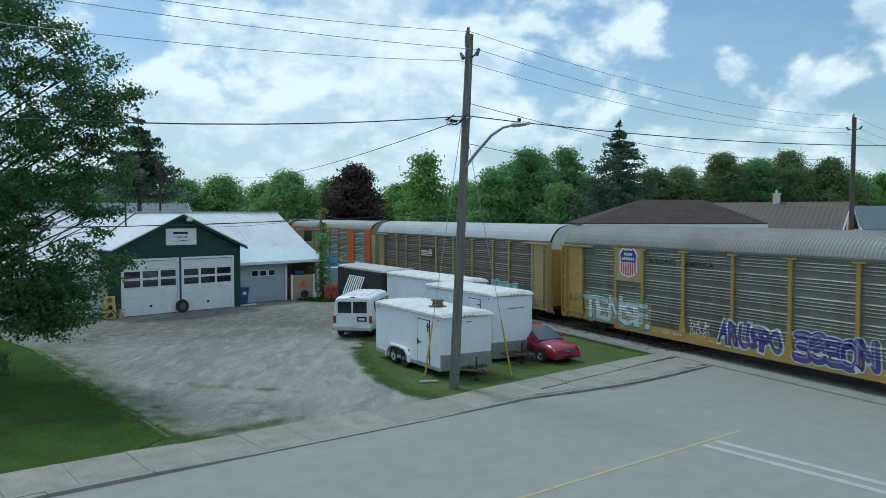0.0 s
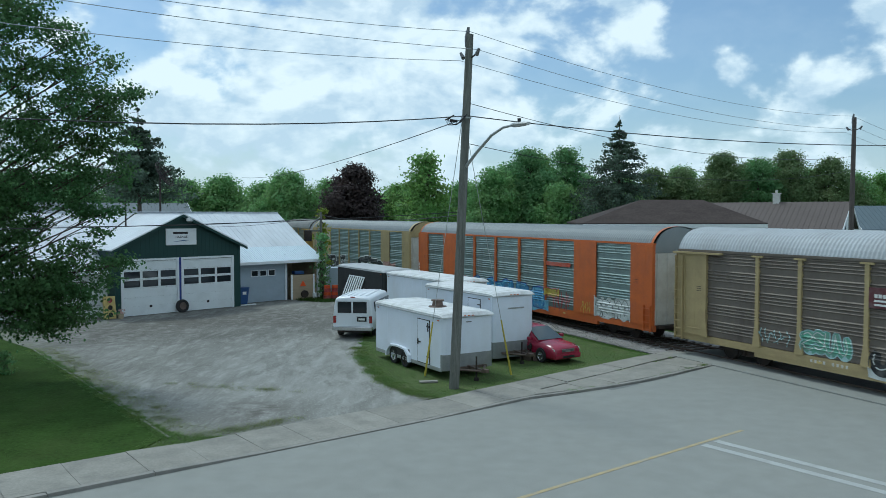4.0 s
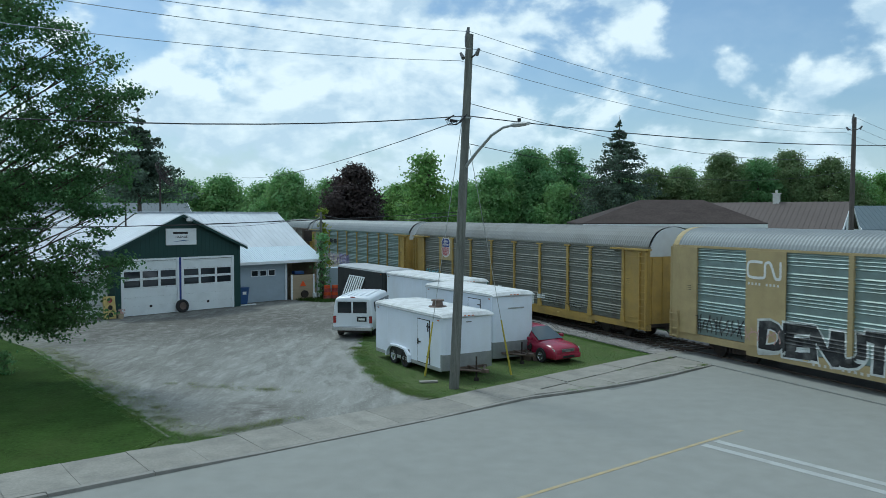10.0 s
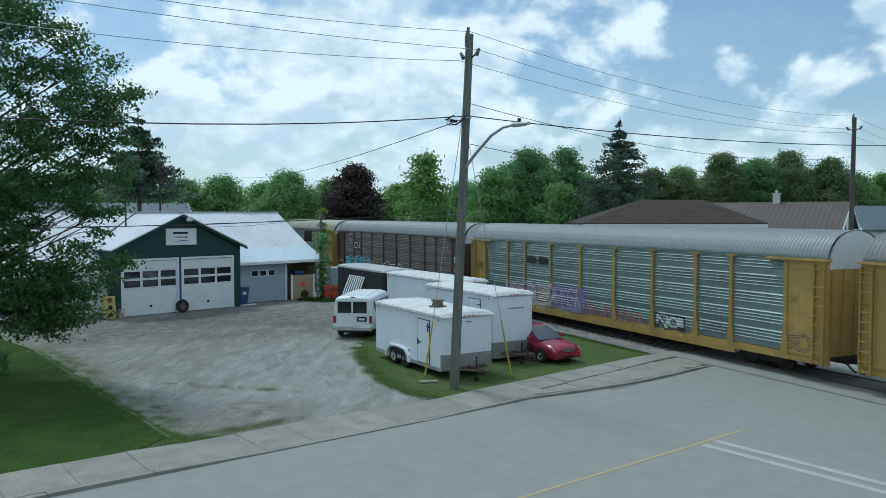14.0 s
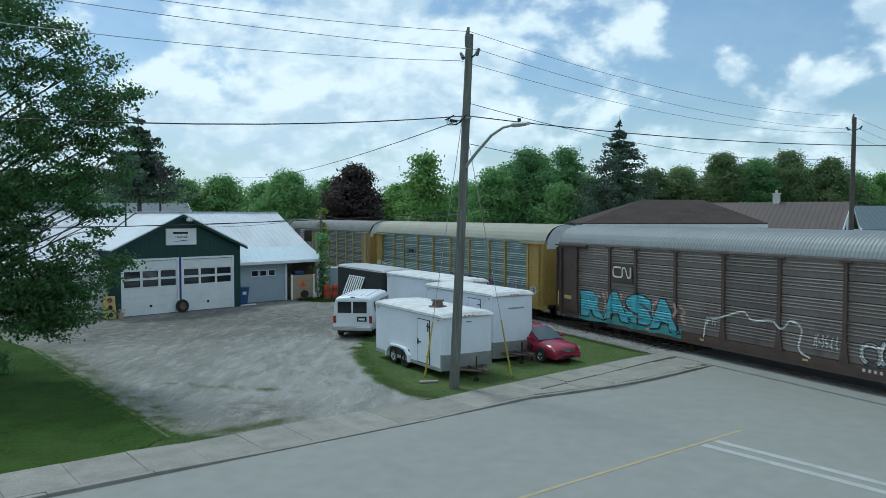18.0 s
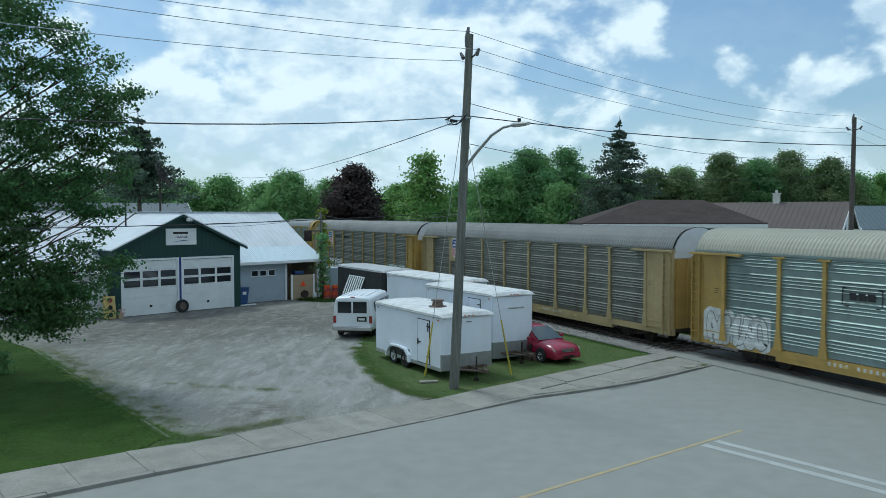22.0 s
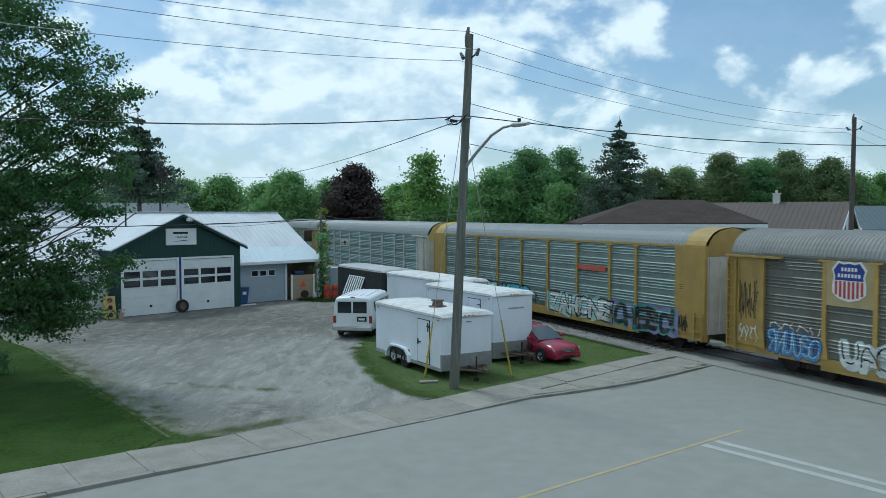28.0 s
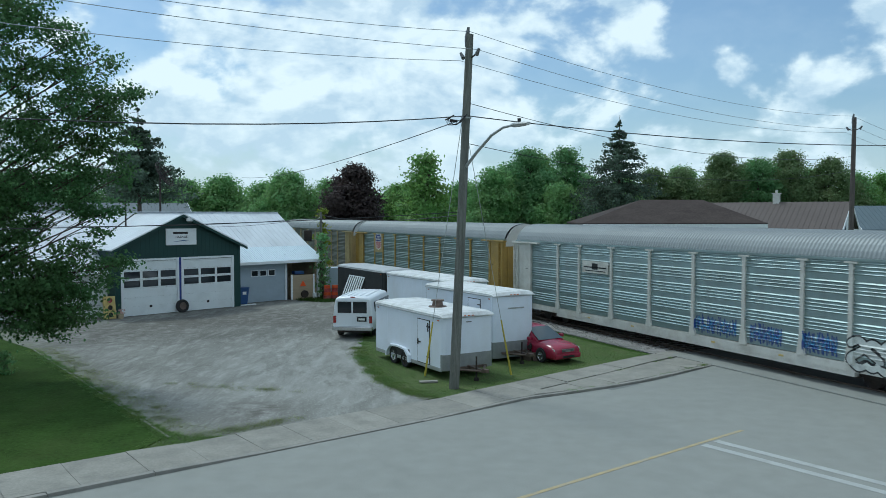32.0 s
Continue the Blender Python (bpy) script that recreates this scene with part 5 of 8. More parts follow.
word(10, "ENUE", 5.2, 9.5, 0.95, 2.0, "spray_pale", "spray_black", "pale teal graffiti letters", 0.04, 13, "spray_green")
word(10, "KES", 10.2, 13.3, 0.92, 1.95, "spray_cyan", "spray_black", "turquoise graffiti letters", 0.05, 14, "spray_pale")
sprayed(10, strokes(13.2, 14.3, 1.1, 1.8, 6, 77, 0.08), "spray_black")
sprayed(10, strokes(26.3, 26.9, 1.1, 1.8, 9, 55, 0.05), "ink", 0.01)
bars(10, 6.6, 8.9, 0.76, 0.86, 10)
# twelfth
plate(11, 7.05, 9.3, 3.28, 3.92, "white_post", -0.065, "nameplate", "white plate with dark bars")
plate(11, 7.2, 9.15, 3.56, 3.62, "ink", -0.077, "lettering_bar"); plate(11, 7.9, 8.4, 3.48, 3.8, "ink", -0.077, "lettering_bar"); plate(11, 7.3, 9.05, 3.38, 3.42, "ink", -0.077, "lettering_bar")
for a, b, s in ((15.5, 17.95, 51), (18.6, 20.2, 52), (21.2, 22.7, 53)):
    sprayed(11, strokes(a, b, 1.15, 1.95, 22, s, 0.06), "spray_navy"); sprayed(11, strokes(a, b, 1.3, 1.85, 10, s + 9, 0.05), "spray_blue", 0.012)
piece(11, 23.1, 26.3, 0.84, 2.0, 5, "spray_white", "spray_black", 54, None, wide=0.26, rim=0.12)
part("brake_wheel", CAR["brake"], M["steel_dark"], cars[11], at=(HALF - 0.9, -WIDE, 1.15))
part("brake_wheel", CAR["brake"], M["steel_dark"], cars[9], at=(HALF - 0.9, -WIDE, 1.15))
bars(11, 6.7, 8.6, 0.80, 0.92, 9)
bars(12, 7.0, 9.0, 0.80, 0.94, 9); bars(13, 7.0, 9.0, 0.80, 0.94, 9)
shield(12)


# ================= garage =================
GM = Matrix.Translation((-20.03, 48.69, 0)) @ Matrix.Rotation(radians(45.5), 4, "Z")


def standing_ribs(bm, x0, x1, a, b, step, h=0.03):
    """Raised seams on a sloped roof from point a to b (y, z), one every step along x."""
    n = int((x1 - x0) / step)
    d = Vector((0, b[0] - a[0], b[1] - a[1])).normalized()
    up = Vector((0, -d.z, d.y))
    for k in range(n + 1):
        x = x0 + 0.02 + k * (x1 - x0 - 0.04) / n
        q = []
        for y, z in (a, b):
            for w, u in ((-0.02, 0.002), (0.02, 0.002), (0.008, h), (-0.008, h)):
                q.append(Vector((x + w, y, z)) + up * u)
        v = [bm.verts.new(c) for c in q]
        for i, j in ((0, 1), (1, 2), (2, 3), (3, 0)):
            bm.faces.new((v[i], v[j], v[4 + j], v[4 + i]))
        bm.faces.new(v[:4]); bm.faces.new(v[4:])
    bmesh.ops.recalc_face_normals(bm, faces=bm.faces[:])
    return bm


def overhead_door(g, u0, u1, z1, y0, rows, cols, win_rows, name="garage_door"):
    """A sectional door: one mesh for each section, windows with panes in the named rows."""
    h = (z1 - 0.03) / rows
    door = part(name, boxes((u0, u1, y0 + 0.06, y0 + 0.08, 0.02, z1)), M["black"], g)
    for r in range(rows):
        za, zb = 0.02 + r * h, 0.02 + (r + 1) * h - 0.008
        if r in win_rows:
            bm = boxes((u0, u1, y0, y0 + 0.05, za, za + 0.07), (u0, u1, y0, y0 + 0.05, zb - 0.07, zb))
            w = (u1 - u0) / cols
            for c in range(cols + 1):
                x = u0 + c * w
                box(bm, max(u0, x - 0.085), min(u1, x + 0.085), y0 + 0.001, y0 + 0.05, za + 0.07, zb - 0.07)
            part("door_section", bm, M["door_white"], door)
            for c in range(cols):
                x = u0 + c * w
                part("door_pane", boxes((x + 0.085, x + w - 0.085, y0 + 0.025, y0 + 0.035, za + 0.07, zb - 0.07)), M["glass"], door, "dark glass pane")
                fr = 0.025
                part("pane_frame", boxes((x + 0.085, x + w - 0.085, y0 - 0.006, y0 + 0.03, za + 0.07, za + 0.07 + fr), (x + 0.085, x + w - 0.085, y0 - 0.006, y0 + 0.03, zb - 0.07 - fr, zb - 0.07),
                                         (x + 0.085, x + 0.085 + fr, y0 - 0.006, y0 + 0.03, za + 0.07 + fr, zb - 0.07 - fr), (x + w - 0.085 - fr, x + w - 0.085, y0 - 0.006, y0 + 0.03, za + 0.07 + fr, zb - 0.07 - fr)), M["black"], door)
        else:
            bm = boxes((u0, u1, y0, y0 + 0.05, za, zb))
            for q in (0.33, 0.66):
                box(bm, u0 + 0.01, u1 - 0.01, y0 - 0.006, y0 + 0.001, za + q * h - 0.012, za + q * h + 0.012)
            part("door_section", bm, M["door_white"], door)
    return door


def garage():
    g = thing("garage", "dark green garage with white metal roof and two white doors", "garage building", GM)
    for a, b in ((-0.35, 0.0), (3.84, 4.0), (7.87, 8.4)):
        part("wall_pier", boxes((a, b, 0.0, 0.2, 0, 3.6)), M["blue" if a == 3.84 else "green_wall"], g)
    bm = bmesh.new()
    prism(bm, [(-0.35, 3.6), (8.4, 3.6), (8.4, 4.25), (4.03, 6.3), (-0.35, 4.25)], 0.0, 0.2, "y")
    part("front_wall", bm, M["green_wall"], g)
    # upright battens on the gable
    for k in range(29):
        u = -0.2 + 0.3 * k
        top = 4.2 + (4.2 - abs(u - 4.03)) * 0.47
        z0 = 3.68 if -0.05 < u < 7.95 else 0.05
        if top > z0 + 0.1:
            part("batten", boxes((u - 0.012, u + 0.012, -0.012, 0.0, z0, min(top, 6.1))), M["green_wall"], g)
    part("side_wall", boxes((8.2, 8.4, 0.2, 5.0, 0, 4.25)), M["green_wall"], g)
    part("side_wall", boxes((-0.35, -0.15, 0.2, 5.0, 0, 4.25)), M["green_wall"], g)
    o, w, h = 4.03, 4.75, 2.26
    for s in (-1, 1):
        bm = bmesh.new()
        prism(bm, [(o + s * w, 6.47 - h + 0.02), (o, 6.47), (o, 6.41), (o + s * w, 6.41 - h)], -0.35, 6.6, "y")
        ro = part("gable_roof", bm, M["roof_metal"], g)
        bm = bmesh.new()
        for k in range(14):
            y = -0.33 + k * 0.5
            a, b = Vector((o + s * w, y, 6.47 - h + 0.022)), Vector((o, y, 6.472))
            rod(bm, a, b, 0.012, n=4)
        part("roof_seams", bm, M["roof_metal"], ro)
        bm = bmesh.new()
        prism(bm, [(o + s * w, 6.41 - h - 0.16), (o + s * w, 6.41 - h), (o, 6.41), (o, 6.25)], -0.36, -0.28, "y")
        part("rake_board", bm, M["green_wall"], g)
        bm = bmesh.new()
        prism(bm, [(o + s * w, 6.41 - h + 0.002), (o + s * w, 6.49 - h), (o, 6.49), (o, 6.412)], -0.375, -0.351, "y")
        part("edge_trim", bm, M["white_paint"], g)
    part("ridge_cap", boxes((o - 0.12, o + 0.12, -0.36, 6.6, 6.455, 6.49)), M["roof_metal"], g)
    for s in (-1, 1):
        line = [(o + s * w * (6.47 - z) / h, 2.6 + (z - 3.95) * 4.4 / 2.63 - 0.02, z + 0.035) for z in (6.4, 5.7, 5.0, 4.25)]
        part("valley_flashing", tube(bmesh.new(), line, 0.045, 5), M["steel_dark"], g, "dark valley flashing between the roofs")
    for u0, u1 in ((0.0, 3.84), (4.0, 7.87)):
        part("door_frame", boxes((u0, u0 + 0.13, -0.05, 0.1, 0, 3.6), (u1 - 0.13, u1, -0.05, 0.1, 0, 3.6), (u0 + 0.13, u1 - 0.13, -0.05, 0.1, 3.47, 3.6)), M["white_paint"], g)
        d = overhead_door(g, u0 + 0.13, u1 - 0.13, 3.46, 0.03, 6, 3, (3, 4))
        bm = bmesh.new(); rod(bm, (u0 + 1.92, 0.0, 0.55), (u0 + 1.92, 0.035, 0.55), 0.09, n=12)
        part("door_port", bm, M["black"], d)
    # main hall behind, its ridge along the front
    bm = bmesh.new()
    prism(bm, [(2.6, 3.95), (7.0, 6.58), (13.5, 2.9), (13.5, 2.84), (7.0, 6.52), (2.6, 3.89)], -9.0, 16.05, "x")
    ro = part("main_roof", bm, M["roof_metal"], g)
    part("roof_seams", standing_ribs(bmesh.new(), -9.0, 16.05, (2.6, 3.95), (7.0, 6.58), 0.45, 0.016), M["roof_metal"], ro)
    part("ridge_cap", boxes((-9.02, 16.07, 6.85, 7.15, 6.56, 6.62)), M["roof_metal"], ro)
    part("barge_board", prism(bmesh.new(), [(2.6, 3.97), (7.0, 6.6), (7.0, 6.4), (2.6, 3.77)], 16.052, 16.09, "x"), M["white_paint"], ro)
    bm = bmesh.new()
    prism(bm, [(0.6, 3.0), (2.62, 3.97), (2.62, 3.92), (0.6, 2.95)], 8.45, 16.1, "x")
    lean = part("lean_to_roof", bm, M["roof_blue"], g, "pale corrugated metal canopy")
    part("roof_seams", standing_ribs(bmesh.new(), 8.45, 16.1, (0.6, 3.0), (2.62, 3.97), 0.19, 0.025), M["roof_blue"], lean)
    part("fascia", boxes((8.45, 16.1, 0.57, 0.6, 2.80, 3.0)), M["white_paint"], lean)
    bm = bmesh.new()
    prism(bm, [(0.6, 2.75), (2.62, 3.95), (2.62, 3.90), (0.6, 2.70)], -9.0, -0.36, "x")
    lean = part("lean_to_roof", bm, M["roof_metal"], g)
    part("roof_seams", standing_ribs(bmesh.new(), -9.0, -0.4, (0.6, 2.75), (2.62, 3.95), 0.45, 0.025), M["roof_metal"], lean)
    part("lean_to_wall", boxes((8.4, 9.35, 1.2, 1.35, 0, 3.2), (12.9, 13.1, 1.2, 1.35, 0, 3.2), (9.35, 12.9, 1.2, 1.35, 2.75, 3.2)), M["grey_wall"], g)
    part("lean_to_wall", boxes((-9.0, -0.35, 1.2, 1.35, 0, 2.95)), M["siding"], g)
    part("back_wall", boxes((-9.0, 16.0, 13.2, 13.4, 0, 2.9)), M["siding"], g)
    bm = bmesh.new()
    prism(bm, [(5.2, 0), (13.2, 0), (13.2, 2.95), (7.0, 6.4), (5.2, 5.3)], 15.8, 15.95, "x")
    part("end_wall", bm, M["siding"], g)
    bm = bmesh.new()
    prism(bm, [(1.2, 0), (13.2, 0), (13.2, 2.95), (7.0, 6.4), (1.2, 2.95)], -9.0, -8.85, "x")
    part("end_wall", bm, M["siding"], g)
    # side door with three small lights
    d = part("side_door", boxes((9.35, 12.9, 1.24, 1.29, 0.02, 2.75)), M["grey_wall"], g, "grey-blue flush overhead door")
    for k in range(3):
        u = 10.05 + k * 0.72
        part("door_pane", boxes((u, u + 0.52, 1.225, 1.241, 1.93, 2.3)), M["glass"], d)
        part("pane_frame", boxes((u - 0.04, u + 0.56, 1.215, 1.239, 1.88, 1.93), (u - 0.04, u + 0.56, 1.215, 1.239, 2.3, 2.35), (u - 0.04, u, 1.215, 1.239, 1.93, 2.3), (u + 0.52, u + 0.56, 1.215, 1.239, 1.93, 2.3)), M["white_paint"], d)
    part("door_trim", boxes((12.9, 13.02, 1.15, 1.199, 0, 2.8)), M["white_paint"], g)
    part("corner_board", boxes((8.41, 8.5, 0.9, 1.1, 0, 2.85)), M["plywood"], g)
    part("bay_back", boxes((13.1, 15.8, 4.2, 4.35, 0, 4.6)), M["plywood"], g)
    part("bay_side", boxes((12.95, 13.1, 1.35, 4.2, 0, 3.4)), M["grey_wall"], g)
    part("bay_side", boxes((15.62, 15.72, 1.2, 4.2, 0, 3.3)), M["plywood"], g, "weathered board wall")
    part("bay_post", boxes((15.55, 15.72, 0.72, 0.88, 0, 2.82)), M["white_paint"], g)
    part("downspout", tube(bmesh.new(), [(16.0, 0.66, 2.85), (16.0, 0.9, 2.6), (15.85, 0.68, 0.25), (16.3, 0.5, 0.1), (17.4, 0.3, 0.08)], 0.05, 8), M["white_paint"], g)
    # roof vent pipe and yard lamp on the gable
    part("vent_pipe", rod(bmesh.new(), (2.2, 4.2, 5.2), (2.2, 4.2, 7.35), 0.06, n=8), M["steel_dark"], g)
    lamp = part("yard_lamp", rod(bmesh.new(), (4.25, -0.32, 6.12), (4.25, -0.75, 6.2), 0.03, n=6), M["galv"], g)
    bm = bmesh.new(); rod(bm, (4.25, -0.75, 6.22), (4.25, -0.75, 6.0), 0.1, 0.24, n=12); rod(bm, (4.25, -0.75, 6.0), (4.25, -0.75, 5.9), 0.2, 0.12, n=12)
    part("lamp_shade", bm, M["galv"], lamp)
    return g


garage()

# name board on the gable: the script line becomes a bar
sg = thing("signboard", "white signboard with dark lettering on the green gable", "sign", GM @ Matrix.Translation((3.0, -0.05, 4.45)))
part("board", boxes((0, 2.05, 0, 0.04, 0, 1.0)), M["white_paint"], sg)
part("board_frame", boxes((-0.04, 2.09, -0.012, 0.04, -0.04, 0.0), (-0.04, 2.09, -0.012, 0.04, 1.0, 1.04), (-0.04, 0, -0.012, 0.04, 0, 1.0), (2.05, 2.09, -0.012, 0.04, 0, 1.0)), M["siding"], sg)
bm = letters("GARAGE", 0.62, 1.45, 0.42, 0.56, 0.01)
for v in bm.verts:
    v.co.y = -0.006
part("lettering", bm, M["ink"], sg)
part("script_bar", boxes((0.45, 1.5, -0.008, 0.0, 0.68, 0.82)), M["ink"], sg)
bm = bmesh.new()
prism(bm, [(0.35, 0.17), (1.1, 0.27), (1.75, 0.2), (1.1, 0.21)], -0.008, 0.0, "y")
part("flourish", bm, M["bin_blue"], sg)


# ================= trailers =================
HEAD = math.atan2(-0.86, 0.51)


def wheel(parent, x, y, r, w=0.2, rim="galv", spokes=5):
    """A road wheel whose axle runs along y; y is its outer face, towards -y."""
    bm = bmesh.new()
    rings = []
    for yy, rr in ((0.0, 0.62 * r), (0.0, 0.93 * r), (0.03, r), (w - 0.03, r), (w, 0.93 * r), (w, 0.3 * r)):
        rings.append([(x + rr * math.cos(k * math.tau / 22), y + yy, r + rr * math.sin(k * math.tau / 22)) for k in range(22)])
    loft(bm, rings, caps=False)
    ty = part("tyre", bm, M["rubber"], parent)
    bm = bmesh.new()
    rod(bm, (x, y + 0.035, r), (x, y + 0.06, r), 0.62 * r, n=22)
    rod(bm, (x, y + 0.0, r), (x, y + 0.035, r), 0.17 * r, 0.2 * r, n=12)
    for k in range(spokes):
        a = k * math.tau / spokes + 0.3
        rod(bm, (x + 0.15 * r * math.cos(a), y + 0.025, r + 0.15 * r * math.sin(a)), (x + 0.6 * r * math.cos(a), y + 0.02, r + 0.6 * r * math.sin(a)), 0.07 * r, 0.06 * r, n=5)
    rings = [[(x + q * r * math.cos(k * math.tau / 22), y + yy, r + q * r * math.sin(k * math.tau / 22)) for k in range(22)] for yy, q in ((0.035, 0.56), (0.012, 0.62), (0.035, 0.65))]
    loft(bm, rings, caps=False)
    part("rim", bm, M[rim], ty)
    return ty


def box_trailer(label, corner, length, top, width=2.35, mat="trailer_white", z0=0.36, door=True, axle=-3.6, tongue=True, plate_h=0.55, roof="trailer_roof", vent=None, head=HEAD):
    """corner: the front corner on the seen side (-y); the body runs back from there along -x."""
    m = Matrix.Translation((*corner, 0)) @ Matrix.Rotation(head, 4, "Z")
    t = thing("cargo_trailer", label, "trailer", m, group="trailers beside the yard")
    L, W = length, width
    zt = top - 0.18
    # skin in panels along the seen side
    n = max(3, round(L / 1.2))
    bm = bmesh.new()
    box(bm, -L + 0.02, -0.12, 0.02, W - 0.02, z0, zt)
    body = part("body", bm, M[mat], t)
    for k in range(n):
        a, b = -L + k * (L - 0.12) / n, -L + (k + 1) * (L - 0.12) / n
        part("skin_panel", boxes((a + 0.004, b - 0.004, -0.004, 0.02, z0 + 0.08, zt)), M[mat], body)
    part("skirt_rail", boxes((-L, -0.1, -0.02, 0.02, z0 - 0.06, z0 + 0.08)), M["galv"], body)
    # rounded nose
    bm = bmesh.new()
    prism(bm, [(-0.14, 0.0), (-0.05, 0.04), (0.0, 0.16), (0.02, W / 2), (0.0, W - 0.16), (-0.05, W - 0.04), (-0.14, W)], z0, zt, "z")
    part("front_panel", bm, M[mat], t)
    bm = bmesh.new()
    prism(bm, [(-0.14, -0.012), (-0.04, 0.03), (0.012, 0.155), (0.032, W / 2), (0.012, W - 0.155), (-0.04, W - 0.03), (-0.14, W + 0.012)], z0 - 0.02, z0 + plate_h, "z")
    part("stone_guard", bm, M["tread_plate"], t, "grey tread-plate stone guard")
    part("rear_frame", boxes((-L - 0.03, -L + 0.02, 0, W, z0, zt)), M["galv"], t)
    # domed roof with a rolled white edge
    bm = bmesh.new()
    rings = []
    for x, f in ((-L - 0.02, 0.8), (-L + 0.15, 1.0), (-0.35, 1.0), (-0.08, 0.75), (0.05, 0.0)):
        hh = 0.16 * f
        rings.append([(x, -0.03, zt - 0.02), (x, -0.035, zt + 0.02 + 0.4 * hh), (x, 0.05, zt + 0.02 + 0.85 * hh), (x, 0.3, zt + 0.03 + hh), (x, W / 2, zt + 0.05 + hh), (x, W - 0.3, zt + 0.03 + hh), (x, W - 0.05, zt + 0.02 + 0.85 * hh), (x, W + 0.035, zt + 0.02 + 0.4 * hh), (x, W + 0.03, zt - 0.02)])
    loft(bm, rings)
    part("roof", bm, M[roof], t, "white roof streaked with dirt")
    part("roof_trim", tube(bmesh.new(), [(-L, -0.04, zt + 0.0), (-0.15, -0.04, zt + 0.0), (0.02, 0.12, zt), (0.05, W / 2, zt), (0.02, W - 0.12, zt), (-0.15, W + 0.04, zt)], 0.028, 6), M["galv"], t)
    for q in (0.5, 0.42, 0.58):
        bm = boxes((0.05, 0.085, W * q - 0.045, W * q + 0.045, zt + 0.035, zt + 0.065))
        part("marker_lamp", bm, M["lamp_orange"], t)
    for x in (-L + 0.25, -0.3):
        part("marker_lamp", boxes((x - 0.05, x + 0.05, -0.03, -0.005, zt - 0.14, zt - 0.10)), M["lamp_red" if x < -1 else "lamp_orange"], t)
    if door:
        d0, d1, dz = -1.95, -1.0, zt - 0.22
        d = part("side_door", boxes((d0, d1, -0.03, -0.006, z0 + 0.1, dz)), M[mat], t)
        part("door_seal", boxes((d0 - 0.03, d0, -0.026, -0.006, z0 + 0.07, dz + 0.03), (d1, d1 + 0.03, -0.026, -0.006, z0 + 0.07, dz + 0.03), (d0, d1, -0.026, -0.006, dz, dz + 0.03), (d0, d1, -0.026, -0.006, z0 + 0.07, z0 + 0.1)), M["black"], d)
        part("latch", boxes((d0 + 0.03, d0 + 0.28, -0.06, -0.03, 1.24, 1.29), (d0 + 0.03, d0 + 0.09, -0.06, -0.03, 1.15, 1.38)), M["steel_dark"], d)
        for z in (z0 + 0.35, dz - 0.25):
            part("hinge", boxes((d1 - 0.2, d1 + 0.05, -0.045, -0.03, z, z + 0.05)), M["steel_dark"], d)
        part("vent_handle", boxes((d1 - 0.12, d1 - 0.04, -0.05, -0.03, 1.75, 2.1)), M["black"], d)
    if axle is not None:
        for q in (-0.52, 0.52):
            wheel(t, axle + q, -0.03, 0.36, 0.2, "chrome" if q < 0 else "steel_dark")
            wheel(t, axle + q, W - 0.17, 0.36, 0.2, "steel_dark")
        bm = bmesh.new()
        arc = [(axle - 1.08, 0.3), (axle - 1.02, 0.6), (axle - 0.7, 0.83), (axle, 0.87), (axle + 0.7, 0.83), (axle + 1.02, 0.6), (axle + 1.08, 0.3)]
        inner = [(axle + (x - axle) * 0.9, z - 0.07 if z > 0.5 else z) for x, z in arc[::-1]]
        prism(bm, arc + inner, -0.14, -0.003, "y")
        part("mudguard", bm, M[mat], t)
        part("wheel_well", boxes((axle - 0.92, axle + 0.92, -0.008, 0.03, z0 - 0.05, 0.79)), M["black"], t)
    if tongue:
        bm = boxes((0.0, 1.15, W / 2 - 0.06, W / 2 + 0.06, 0.36, 0.48), (0.05, 0.15, 0.4, W - 0.4, 0.36, 0.46))
        rod(bm, (0.1, 0.45, 0.41), (1.0, W / 2 - 0.05, 0.41), 0.05, n=6)
        rod(bm, (0.1, W - 0.45, 0.41), (1.0, W / 2 + 0.05, 0.41), 0.05, n=6)
        box(bm, 1.1, 1.35, W / 2 - 0.08, W / 2 + 0.08, 0.40, 0.52)
        tg = part("tongue", bm, M["rail"], t, "rusty brown drawbar")
        bm = bmesh.new(); rod(bm, (0.75, W / 2 - 0.1, 0.1), (0.75, W / 2 - 0.1, 0.95), 0.035, n=8); rod(bm, (0.75, W / 2 - 0.1, 0.0), (0.75, W / 2 - 0.1, 0.12), 0.1, n=10)
        part("jack", bm, M["steel_dark"], tg)
    if vent:
        bm = bmesh.new()
        rod(bm, (vent, 0.95, top - 0.02), (vent, 0.95, top + 0.06), 0.42, 0.36, n=16); rod(bm, (vent, 0.95, top + 0.06), (vent, 0.95, top + 0.26), 0.24, 0.20, n=16); rod(bm, (vent, 0.95, top + 0.26), (vent, 0.95, top + 0.32), 0.28, 0.26, n=16)
        part("roof_vent", bm, M["rail"], t, "rusty round roof vent")
    return t


